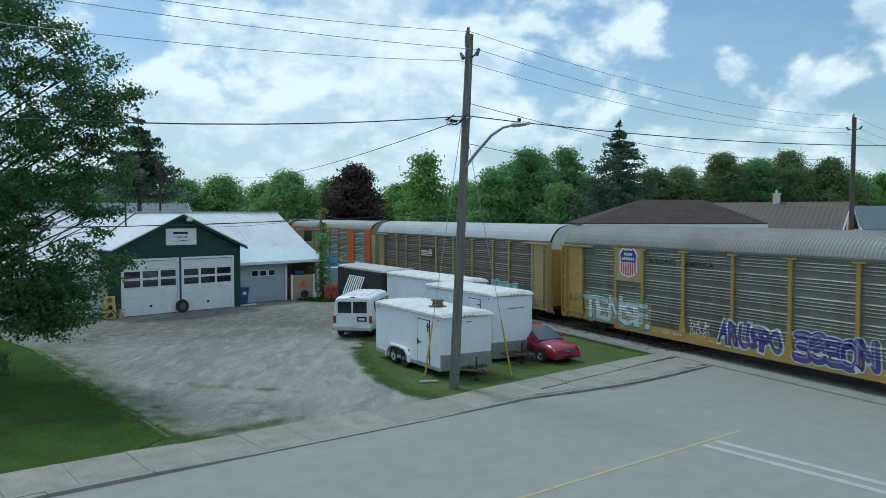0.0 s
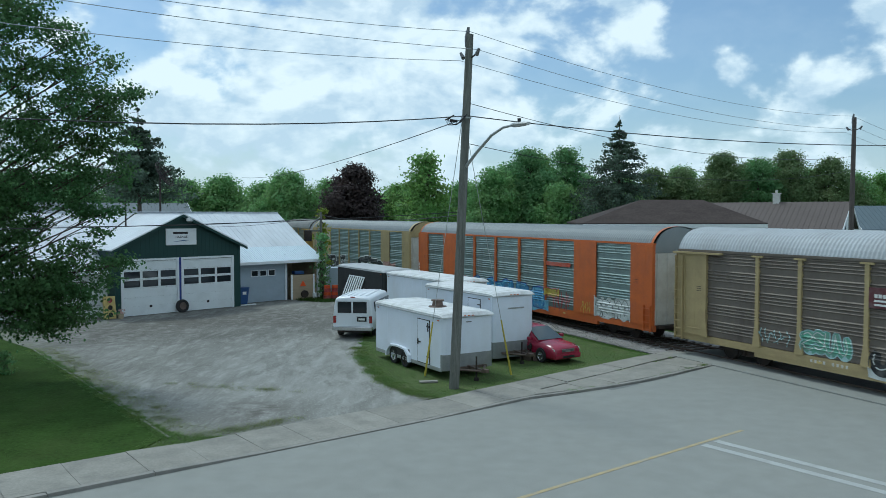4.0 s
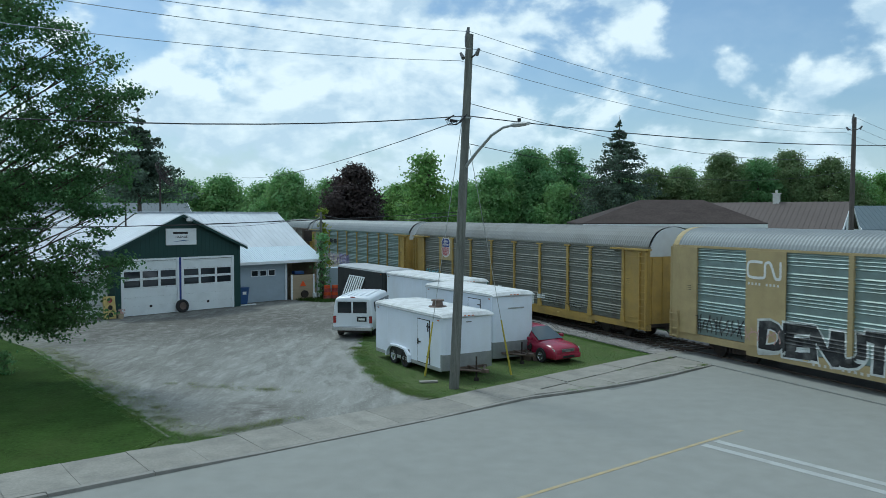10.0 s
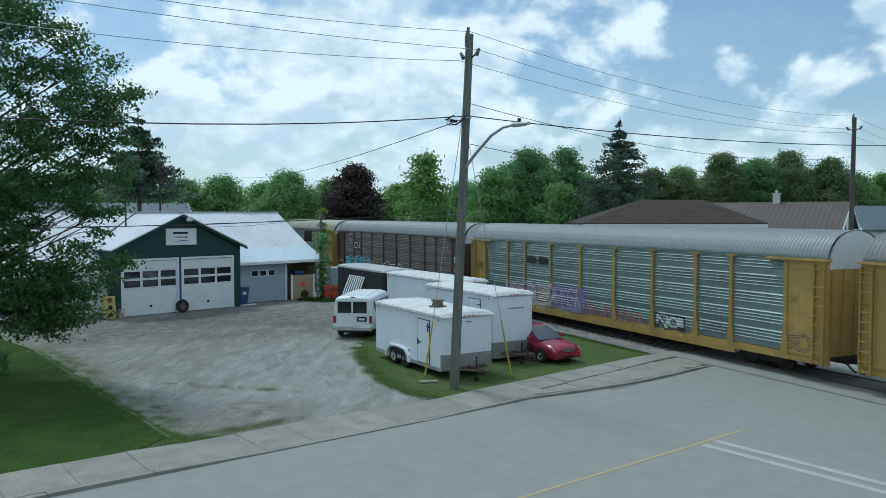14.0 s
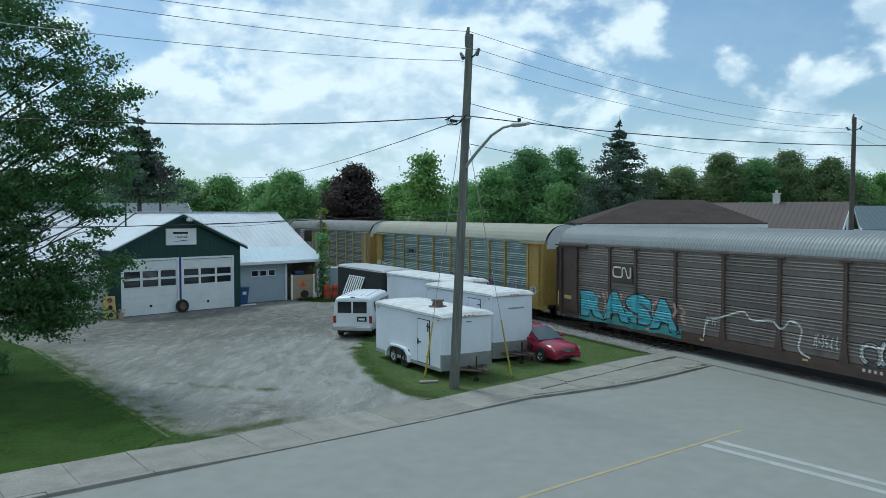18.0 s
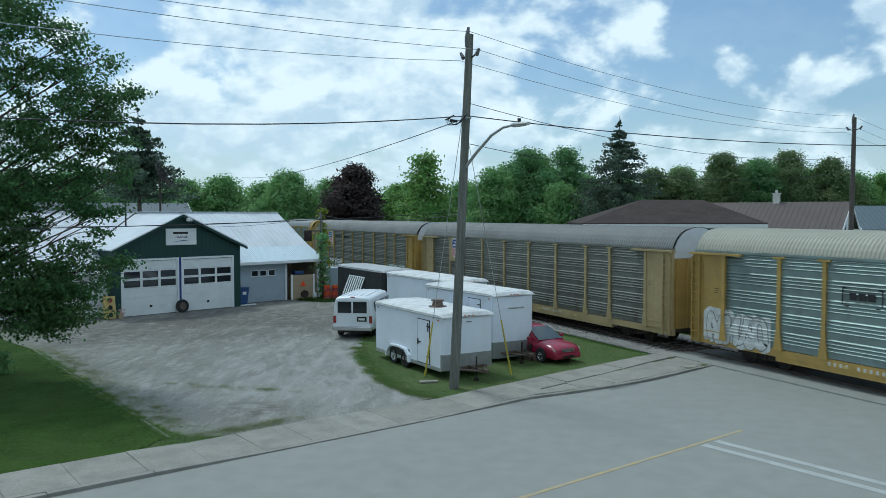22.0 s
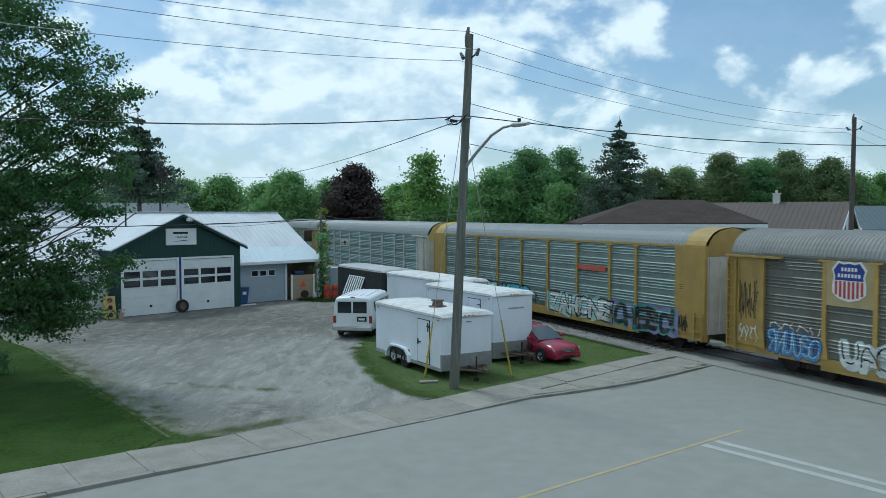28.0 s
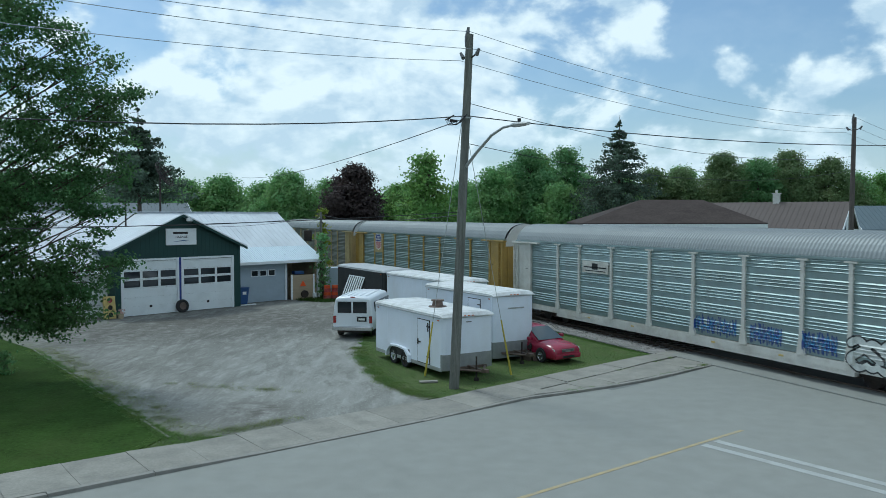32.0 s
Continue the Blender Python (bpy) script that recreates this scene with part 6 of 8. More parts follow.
t1 = box_trailer("white enclosed cargo trailer with side door and rusty roof vent", (-0.02, 30.1), 5.85, 2.58, vent=-2.0, plate_h=0.6)
part("name_bar", boxes((0.035, 0.045, 1.05, 1.3, 2.18, 2.22)), M["insulator"], t1)
t2 = box_trailer("taller white enclosed cargo trailer with grey stone guard", (2.156, 33.6), 5.83, 3.05, width=2.16, plate_h=0.68, z0=0.2)
part("name_bar", boxes((0.035, 0.045, 0.75, 1.6, 2.3, 2.36)), M["galv"], t2)
box_trailer("long white enclosed trailer parked behind the van", (0.5, 42.7), 7.9, 2.82, door=False, axle=-5.5)
box_trailer("black flat-sided trailer with a white rack leaning on it", (-3.85, 50.2), 7.3, 2.85, mat="black_trailer", door=False, axle=None, tongue=False, roof="galv")
# pale box given the walls' grey-blue: its shaded side is put into the colour
tagged(solid("storage_box", boxes((-0.6, 0.6, -0.7, 0.7, 0.0, 2.25), bevel=0.06), M["grey_wall"], m=pose(-8.55, 62.0, 0, 0, 0, 20)), "pale box stored beside the garage canopy", "storage box")
rk = thing("ramp_rack", "white slatted ramp leaning on the black trailer", "ramp", Matrix.Translation((-3.85, 50.2, 0)) @ Matrix.Rotation(HEAD, 4, "Z") @ pose(-5.3, -0.9, 0.02, -22, 0, 0))
part("rail", boxes((0, 2.6, 0, 0.04, 0, 0.06), ), M["white_paint"], rk)
part("rail", boxes((0, 2.6, 0, 0.04, 2.3, 2.36), ), M["white_paint"], rk)
for k in range(8):
    part("slat", boxes((0.05 + k * 0.34, 0.19 + k * 0.34, 0.0, 0.035, 0.06, 2.3)), M["white_paint"], rk)


# ================= van =================
def van():
    v = thing("van", "white passenger van with dark rear windows on the gravel", "van", pose(-4.65, 40.25, 0, 0, 0, 82.2) @ Matrix.Scale(1.05, 4))
    # x runs forwards from the rear bumper
    def ring(x, w, zb, zt, wt):
        side = [(w - 0.05, zb), (w, zb + 0.08), (w + 0.02, 0.75), (w + 0.005, 1.15), (0.5 * (w + wt) + 0.035, 0.5 * (1.15 + zt)), (wt + 0.075, zt - 0.24), (wt + 0.045, zt - 0.14), (wt - 0.02, zt - 0.07), (wt - 0.14, zt - 0.03), (0.4, zt - 0.008)]
        return [(x, -y, z) for y, z in side] + [(x, 0, zt)] + [(x, y, z) for y, z in side[::-1]]
    bm = bmesh.new()
    loft(bm, [ring(-0.015, 0.93, 0.46, 1.95, 0.76), ring(0.0, 0.96, 0.43, 2.01, 0.79), ring(0.05, 0.98, 0.41, 2.055, 0.82), ring(0.16, 0.99, 0.40, 2.085, 0.84), ring(2.2, 1.0, 0.40, 2.12, 0.86), ring(3.7, 1.0, 0.40, 2.10, 0.85), ring(3.95, 1.0, 0.40, 2.04, 0.84), ring(4.6, 0.98, 0.42, 1.55, 0.86), ring(5.3, 0.93, 0.45, 1.26, 0.84), ring(5.45, 0.88, 0.5, 1.22, 0.80)])
    part("body", bm, M["van_white"], v, smooth=True)
    for s in (-1, 1):
        y0, y1 = (0.03, 0.74) if s > 0 else (-0.74, -0.03)
        d = part("rear_door", boxes((-0.022, 0.0, y0 - 0.01, y1 + 0.1 if s > 0 else y1, 0.55, 1.93) if s > 0 else (-0.022, 0.0, y0 - 0.1, y1, 0.55, 1.93)), M["van_white"], v)
        part("rear_window", boxes((-0.034, -0.022, y0 + 0.06, y1 - 0.02, 1.30, 1.80)), M["glass"], d)
        part("window_seal", boxes((-0.03, -0.0221, y0 + 0.03, y1 + 0.01, 1.27, 1.30), (-0.03, -0.0221, y0 + 0.03, y1 + 0.01, 1.80, 1.83), (-0.03, -0.0221, y0 + 0.03, y0 + 0.06, 1.30, 1.80), (-0.03, -0.0221, y1 - 0.02, y1 + 0.01, 1.30, 1.80)), M["black"], d)
        part("tail_lamp", boxes((-0.03, 0.0, s * 0.9 - 0.075, s * 0.9 + 0.075, 0.78, 1.13)), M["lamp_red"], v)
        for x, w in ((0.55, 1.0), (1.75, 1.0), (3.0, 0.85)):
            part("side_window", boxes((x, x + w, s * 0.955 - 0.035, s * 0.955 + 0.035, 1.28, 1.78)), M["glass"], v)
        part("mirror", boxes((3.95, 4.1, s * 1.1 - 0.12, s * 1.1 + 0.12, 1.25, 1.55), bevel=0.03), M["black"], v)
    part("number_plate", boxes((-0.045, -0.022, -0.70, -0.22, 0.86, 1.1)), M["black"], v)
    part("plate_bar", boxes((-0.052, -0.045, -0.62, -0.30, 0.92, 1.02)), M["white"], v)
    part("bumper", boxes((-0.16, 0.06, -1.0, 1.0, 0.42, 0.62), bevel=0.03), M["chrome"], v, "dull chrome rear bumper")
    part("roof_lamp", boxes((-0.0, 0.1, -0.12, 0.12, 2.03, 2.07)), M["lamp_red"], v)
    for k in range(5):
        part("roof_rib", boxes((0.3, 3.6, -0.6 + k * 0.3 - 0.02, -0.6 + k * 0.3 + 0.02, 2.09, 2.125)), M["van_white"], v)
    for x in (1.1, 4.4):
        wheel(v, x, -0.99, 0.36, 0.22, "steel_dark")
        wheel(v, x, 0.77, 0.36, 0.22, "steel_dark")
    part("underbody", boxes((0.2, 5.2, -0.8, 0.8, 0.28, 0.45)), M["steel_dark"], v)
    return v


van()


# ================= red car =================
def red_car():
    c = thing("car", "red estate car with pale windscreen parked on grass", "car", Matrix.Translation((5.36, 33.5, 0)) @ Matrix.Rotation(radians(-57), 4, "Z") @ Matrix.Scale(0.96, 4))
    # x runs forwards, 0 is the front bumper
    def ring(x, w, zb, zs, zt):
        return [(x, -w * 0.92, zb), (x, -w, zb + 0.14), (x, -w, zs - 0.12), (x, -w * 0.93, zs), (x, -w * 0.6, zt), (x, 0, zt + 0.02), (x, w * 0.6, zt), (x, w * 0.93, zs), (x, w, zs - 0.12), (x, w, zb + 0.14), (x, w * 0.92, zb)]
    bm = bmesh.new()
    loft(bm, [ring(-4.65, 0.70, 0.35, 0.85, 0.88), ring(-4.5, 0.82, 0.24, 0.93, 0.96), ring(-3.2, 0.85, 0.20, 0.94, 0.97), ring(-1.55, 0.85, 0.20, 0.92, 0.97), ring(-1.2, 0.85, 0.20, 0.86, 0.92),
              ring(-0.45, 0.83, 0.22, 0.79, 0.85), ring(-0.12, 0.78, 0.23, 0.71, 0.76), ring(-0.03, 0.73, 0.24, 0.66, 0.70), ring(0.01, 0.68, 0.27, 0.58, 0.62)])
    part("body", bm, M["car_red"], c, smooth=True)
    def cab(x, w, zt):
        return [(x, -0.80 + 0.0, 0.90), (x, -w, zt - 0.07), (x, -w + 0.14, zt), (x, w - 0.14, zt), (x, w, zt - 0.07), (x, 0.80, 0.90)]
    bm = bmesh.new()
    loft(bm, [cab(-4.5, 0.74, 1.0), cab(-4.1, 0.62, 1.42), cab(-3.0, 0.62, 1.48), cab(-2.3, 0.62, 1.46), cab(-2.05, 0.63, 1.42), cab(-1.15, 0.76, 0.93)])
    part("cabin", bm, M["car_red"], c, smooth=False)
    bm = bmesh.new()
    v = [bm.verts.new(q) for q in ((-1.17, -0.72, 0.94), (-1.17, 0.72, 0.94), (-2.06, 0.57, 1.42), (-2.06, -0.57, 1.42))]
    bm.faces.new(v)
    bmesh.ops.translate(bm, verts=v, vec=(0.02, 0, 0.02))
    g = part("windscreen", bm, M["windscreen"], c)
    for s in (-1, 1):
        bm = bmesh.new()
        for a, b, d, e in ((-1.5, -2.05, -2.6, -2.6), (-2.65, -2.65, -3.45, -3.45), (-3.5, -3.5, -4.3, -4.05)):
            bm.faces.new([bm.verts.new(q) for q in ((a, s * 0.795, 0.97), (b, s * 0.655, 1.33), (e, s * 0.645, 1.37), (d, s * 0.795, 0.97))])
        bmesh.ops.translate(bm, verts=bm.verts[:], vec=(0, s * 0.012, 0))
        part("side_window", bm, M["glass"], c)
        part("mirror", boxes((-1.62, -1.45, s * 0.95 - 0.1, s * 0.95 + 0.1, 0.95, 1.1), bevel=0.03), M["car_red"], c)
        bm = bmesh.new()
        prism(bm, [(-0.20, 0.57), (-0.18, 0.68), (-0.44, 0.755), (-0.44, 0.63)], s * 0.60 - 0.15, s * 0.60 + 0.15, "y")
        bmesh.ops.translate(bm, verts=bm.verts[:], vec=(0.13, 0, -0.01))
        part("headlamp", bm, M["lamp_clear"], c, "clear headlamp")
        bm = bmesh.new(); rod(bm, (-0.02, s * 0.55, 0.36), (0.03, s * 0.55, 0.36), 0.07, n=10)
        part("fog_lamp", bm, M["lamp_clear"], c)
        for x in (-0.85, -3.6):
            wheel(c, x, -0.895 if s < 0 else 0.665, 0.31, 0.2, "chrome")
            bm = bmesh.new()
            arch = [(x + 0.37 * math.cos(a), 0.31 + 0.37 * math.sin(a)) for a in [math.pi * q / 10 for q in range(11)]]
            prism(bm, arch, s * 0.852 - 0.006, s * 0.852 + 0.006, "y")
            part("wheel_arch", bm, M["black"], c)
    gr = part("grille", boxes((-0.10, 0.025, -0.36, 0.36, 0.54, 0.67)), M["black"], c)
    for k in range(3):
        part("grille_bar", boxes((0.025, 0.04, -0.36, 0.36, 0.55 + k * 0.048, 0.566 + k * 0.048)), M["chrome"], gr)
    part("bumper", boxes((-0.25, 0.06, -0.74, 0.74, 0.24, 0.46), bevel=0.05), M["car_red"], c)
    part("air_intake", boxes((0.05, 0.075, -0.34, 0.34, 0.28, 0.38)), M["black"], c)
    for y in (-0.45, 0.45):
        part("roof_bar", tube(bmesh.new(), [(-2.4, y, 1.46), (-2.5, y, 1.53), (-3.9, y, 1.53), (-4.0, y, 1.44)], 0.02, 6), M["black"], c)
    return c


red_car()


# ================= yard clutter =================
# wheel leaning between the garage doors
bm = bmesh.new()
rod(bm, (0, 0, 0), (0, 0.22, 0), 0.42, n=24)
tw = thing("spare_wheel", "old truck wheel leaning between the garage doors", "wheel", GM @ pose(3.95, -0.32, 0.42, -8, 0, 0))
rings = [[(r * math.cos(k * math.tau / 24), y, r * math.sin(k * math.tau / 24)) for k in range(24)] for y, r in ((0.0, 0.24), (0.0, 0.39), (0.04, 0.43), (0.2, 0.43), (0.24, 0.39), (0.24, 0.24))]
bm.free()
part("tyre", loft(bmesh.new(), rings, caps=False), M["rubber"], tw)
bm = bmesh.new(); rod(bm, (0, 0.06, 0), (0, 0.16, 0), 0.26, n=20); rod(bm, (0, 0.03, 0), (0, 0.06, 0), 0.1, n=12)
part("rim", bm, M["rail"], tw, "rusty steel rim")

# traffic signal head leaning by the wall
ts = thing("traffic_signal", "old yellow traffic signal head leaning by the wall", "traffic signal", GM @ pose(-0.85, -0.45, 0.0, -8, 0, 0))
part("housing", boxes((-0.36, 0.36, 0, 0.2, 0.02, 1.42), bevel=0.03), M["signal_yellow"], ts)
for k in range(3):
    z = 0.27 + k * 0.44
    rings = [[(r * math.cos(a), y, z + r * math.sin(a)) for a in [q * math.tau / 18 for q in range(18)]] for y, r in ((0.0, 0.17), (-0.10, 0.17), (-0.10, 0.155), (0.0, 0.155))]
    part("visor", loft(bmesh.new(), rings, caps=False), M["signal_yellow"], ts)
    bm = bmesh.new(); rod(bm, (0, -0.012, z), (0, 0.0, z), 0.152, n=18)
    part("lens", bm, M["lamp_red" if k == 2 else "black"], ts)

fp = thing("flower_pot", "small pot with pink flowers by the garage door", "flower pot", GM @ pose(-0.28, -0.55, 0))
bm = bmesh.new(); rod(bm, (0, 0, 0), (0, 0, 0.3), 0.15, 0.2, n=12)
part("pot", bm, M["plywood"], fp)
rnd = random.Random(4)
bm = bmesh.new()
for k in range(60):
    a, r, z = rnd.uniform(0, 6.3), rnd.uniform(0, 0.25), rnd.uniform(0.3, 0.55)
    rod(bm, (r * math.cos(a), r * math.sin(a), z), (r * math.cos(a) + 0.03, r * math.sin(a), z + 0.05), 0.03, 0.01, n=4)
part("flowers", bm, M["spray_pink"], fp)

# blue wheeled bin
bn = thing("wheelie_bin", "blue plastic recycling bin beside the lean-to door", "bin", GM @ pose(8.95, 0.72, 0))
bm = bmesh.new()
loft(bm, [[(-0.26, -0.26, 0.05), (0.26, -0.26, 0.05), (0.26, 0.26, 0.05), (-0.26, 0.26, 0.05)], [(-0.36, -0.34, 1.15), (0.36, -0.34, 1.15), (0.36, 0.34, 1.15), (-0.36, 0.34, 1.15)]])
part("tub", bm, M["bin_blue"], bn)
part("lid", boxes((-0.39, 0.39, -0.38, 0.4, 1.15, 1.25), bevel=0.04), M["bin_blue"], bn)
part("label_patch", boxes((-0.14, 0.14, -0.345, -0.32, 0.75, 0.95)), M["white"], bn)
part("plank", boxes((-0.6, 0.75, -0.62, -0.42, 0.0, 0.06)), M["siding"], bn)

# wooden crate with a warning triangle under the canopy
cr = thing("crate", "plywood crate with orange warning triangle under the canopy", "crate", GM @ pose(13.35, 0.95, 0, 0, 0, -12))
part("panel", boxes((0.0, 1.75, 0.0, 0.03, 0.15, 1.85)), M["plywood"], cr)
part("panel", boxes((-0.02, 0.0, 0.0, 1.6, 0.15, 1.85)), M["plywood"], cr)
part("corner_post", boxes((-0.09, 0.04, -0.05, 0.0, 0.0, 1.88)), M["white_paint"], cr)
part("corner_post", boxes((1.7, 1.82, -0.05, 0.0, 0.0, 1.88)), M["white_paint"], cr)
part("skid", boxes((0.05, 1.69, -0.03, 1.5, 0.0, 0.149)), M["plywood"], cr)
bm = bmesh.new(); prism(bm, [(0.62, 0.98), (1.12, 0.98), (0.87, 1.42)], -0.035, -0.02, "y")
part("warning_triangle", bm, M["triangle_orange"], cr, "orange warning triangle")
bm = bmesh.new(); rod(bm, (0.95, -0.25, 0.4), (0.95, -0.1, 0.4), 0.28, n=18)
part("wheel_disc", bm, M["steel_dark"], cr)
part("tote", boxes((0.35, 1.1, 0.3, 0.9, 1.86, 2.1), bevel=0.03), M["bin_blue"], cr, "blue plastic tote")
bk = thing("bucket", "white plastic bucket under the canopy", "bucket", GM @ pose(15.15, 0.55, 0))
bm = bmesh.new(); rod(bm, (0, 0, 0), (0, 0, 0.42), 0.17, 0.2, n=14)
part("pail", bm, M["white_paint"], bk)
# orange traffic barrels
for k, (u, w) in enumerate(((-8.75, 59.2), (-8.2, 59.4))):
    b = thing("traffic_barrel", "orange traffic barrel with black bands beside the canopy", "barrel", Matrix.Translation((u, w, 0)), group="traffic barrels")
    for q in range(4):
        bm = bmesh.new(); rod(bm, (0, 0, 0.05 + q * 0.26), (0, 0, 0.28 + q * 0.26), 0.30 - 0.02 * q, 0.29 - 0.02 * q, n=16)
        part("band", bm, M["barrel_orange" if q % 2 else "spray_red"], b)
    bm = bmesh.new(); rod(bm, (0, 0, 0), (0, 0, 0.06), 0.4, n=16)
    part("base", bm, M["rubber"], b)
# steel step by the trailer
solid("paving_stone", boxes((-0.35, 0.35, -0.12, 0.12, 0.0, 0.06), bevel=0.01), M["concrete"], "grey paving stone lying in the grass", "stone", m=pose(-0.55, 29.65, 0.02, 0, 0, 10))


# ================= houses behind the railway =================
def hip_house():
    m = pose(13.6, 49, 0, 0, 0, 0)
    h = thing("house", "house with brown shingle hip roof beyond the railway", "house", m)
    w, d, e, r = 5.42, 3.0, 5.90, 7.32
    part("wall", boxes((-w + 0.5, w - 0.5, -d + 0.5, d - 0.5, 0, e)), M["siding"], h)
    pts = [(-w, -d, e), (w, -d, e), (w, d, e), (-w, d, e)]
    rg = [(-1.26, 0, r), (2.56, 0, r)]
    for f in ((0, 1, 5, 4), (1, 2, 5), (2, 3, 4, 5), (3, 0, 4)):
        bm = bmesh.new()
        al = pts + rg
        face = bm.faces.new([bm.verts.new(al[i]) for i in f])
        q = bmesh.ops.extrude_face_region(bm, geom=[face])
        bmesh.ops.translate(bm, verts=[x for x in q["geom"] if isinstance(x, bmesh.types.BMVert)], vec=(0, 0, -0.08))
        bmesh.ops.recalc_face_normals(bm, faces=bm.faces[:])
        part("roof_slope", bm, M["shingle"], h)
    part("fascia", boxes((-w, w, -d - 0.03, -d, e - 0.28, e - 0.06)), M["siding"], h)
    for x in (-3.9, -1.4, 1.4, 3.9):
        wn = part("window", boxes((x - 0.6, x + 0.6, -d + 0.44, -d + 0.5, 3.6, 4.9)), M["white_paint"], h)
        part("pane", boxes((x - 0.5, x + 0.5, -d + 0.42, -d + 0.44, 3.7, 4.8)), M["glass"], wn)
    return h


def gable_house(label, m, L, d, e, r, roof, chimney=None):
    """Ridge along x; the gable ends are sided."""
    h = thing("house", label, "house", m)
    bm = bmesh.new()
    prism(bm, [(-d + 0.4, 0), (d - 0.4, 0), (d - 0.4, e - 0.28), (0, r - 0.2), (-d + 0.4, e - 0.28)], -L + 0.3, L - 0.3, "x")
    part("wall", bm, M["siding"], h)
    for s in (-1, 1):
        bm = bmesh.new()
        prism(bm, [(s * d, e - 0.2), (0, r), (0, r - 0.1), (s * d, e - 0.3)], -L, L, "x")
        rf = part("roof_slope", bm, M[roof], h)
        if s < 0:
            part("roof_seams", standing_ribs(bmesh.new(), -L, L, (-d, e - 0.2), (0, r), 0.35, 0.02), M[roof], rf)
        for x in (-L - 0.05, L):
            part("barge_board", prism(bmesh.new(), [(s * d, e - 0.18), (0, r + 0.02), (0, r - 0.2), (s * d, e - 0.42)], x, x + 0.05, "x"), M["white_paint"], h)
    for k in range(12):
        z = e - 1.6 + 0.25 * k
        half = (d - 0.45) * min(1.0, max(0.05, (r - 0.25 - z) / (r - e)))
        for x in (L - 0.3,):
            part("siding_board", boxes((x, x + 0.02, -half, half, z, z + 0.225)), M["siding"], h)
    for y in (-1.0, 1.0):
        wn = part("window", boxes((L - 0.29, L - 0.25, y - 0.45, y + 0.45, e - 0.9, e + 0.3)), M["white_paint"], h)
        part("pane", boxes((L - 0.25, L - 0.24, y - 0.36, y + 0.36, e - 0.8, e + 0.2)), M["glass"], wn)
    if chimney is not None:
        ch = part("chimney", boxes((chimney - 0.22, chimney + 0.22, -0.24, 0.24, r - 0.4, r + 0.6)), M["white_post"], h)
        part("cap", boxes((chimney - 0.28, chimney + 0.28, -0.3, 0.3, r + 0.6, r + 0.68)), M["white_post"], ch)
        bm = bmesh.new(); rod(bm, (chimney, 0, r + 0.68), (chimney, 0, r + 0.9), 0.1, n=10)
        part("flue", bm, M["white_post"], ch)
    return h


hip_house()
gable_house("house with brown metal roof and white siding", pose(24.55, 59.15, 0, 0, 0, -35), 5.55, 4.0, 5.6, 7.33, "roof_brown", chimney=0.5)
gable_house("house with blue-grey roof beyond the railway", pose(41.6, 66, 0, 0, 0, -8), 7.5, 4.2, 5.4, 7.15, "roof_teal")
gable_house("shed with grey metal roof behind the garage", pose(-33, 76, 0, 0, 0, 28), 8.0, 5.0, 5.6, 7.55, "roof_grey")


# ================= poles, lamp and wires =================
P1, P2 = Vector((0.4, 28.66, 0)), Vector((27.5, 53, 0))
STEP = Vector((27.1, 24.4, 0))
P0 = P1 - STEP


def utility_pole(label, base, lean, top, wood="wood_pole"):
    p = thing("utility_pole", label, "utility pole", Matrix.Translation(base), group="utility poles")
    tip = Vector((*lean, top))
    part("shaft", tube(bmesh.new(), [(0, 0, -0.1), tip * 0.5, tip], [0.19, 0.165, 0.135], 14), M[wood], p)
    part("top_insulator", tube(bmesh.new(), [tip + Vector((-0.12, 0, -0.45)), tip + Vector((-0.1, 0, -0.1)), tip + Vector((-0.05, 0, 0.25))], [0.06, 0.09, 0.05], 8), M["insulator"], p)
    for s in (-1, 1):
        d = RY * s
        a = tip + Vector((0, 0, -0.85))
        part("bracket", tube(bmesh.new(), [a + d * 0.1, a + d * 0.42 + Vector((0, 0, 0.12))], 0.03, 6), M["steel_dark"], p)
        part("insulator", tube(bmesh.new(), [a + d * 0.36 + Vector((0, 0, 0.05)), a + d * 0.52 + Vector((0, 0, 0.26))], [0.08, 0.05], 8), M["insulator"], p)
    return p


p = utility_pole("tall weathered wooden utility pole with street lamp arm", P1, (0.57, 0), 12.9)
base = Vector((0.36, 0, 8.05))
out = -RY
arm = [base, base + out * 0.7 + Vector((0, 0, 0.55)), base + out * 1.5 + Vector((0, 0, 1.1)), base + out * 2.1 + Vector((0, 0, 1.32)), base + out * 2.6 + Vector((0, 0, 1.36))]
part("lamp_arm", tube(bmesh.new(), arm, [0.06, 0.055, 0.05, 0.045, 0.04], 8), M["galv"], p, "grey steel lamp arm")
e = arm[-1]
side = Vector((out.y, -out.x, 0))
rings = []
for f, w, h in ((-0.1, 0.05, 0.05), (0.05, 0.13, 0.08), (0.45, 0.16, 0.08), (0.75, 0.1, 0.05)):
    c = e + out * f
    rings.append([c + side * w * math.cos(k * math.tau / 10) + Vector((0, 0, h * math.sin(k * math.tau / 10))) for k in range(10)])
part("lamp_head", loft(bmesh.new(), rings), M["galv"], p, "flat grey street lamp head")
bm = bmesh.new(); rod(bm, e + out * 0.3 + Vector((0, 0, 0.08)), e + out * 0.3 + Vector((0, 0, 0.2)), 0.06, n=8)
part("photocell", bm, M["black"], p)
for z in (9.9,):
    bm = bmesh.new(); x = 0.57 * z / 12.9; rod(bm, (x, 0, z - 0.03), (x, 0, z + 0.03), 0.19, n=12)
    part("band", bm, M["galv"], p)
bm = bmesh.new()
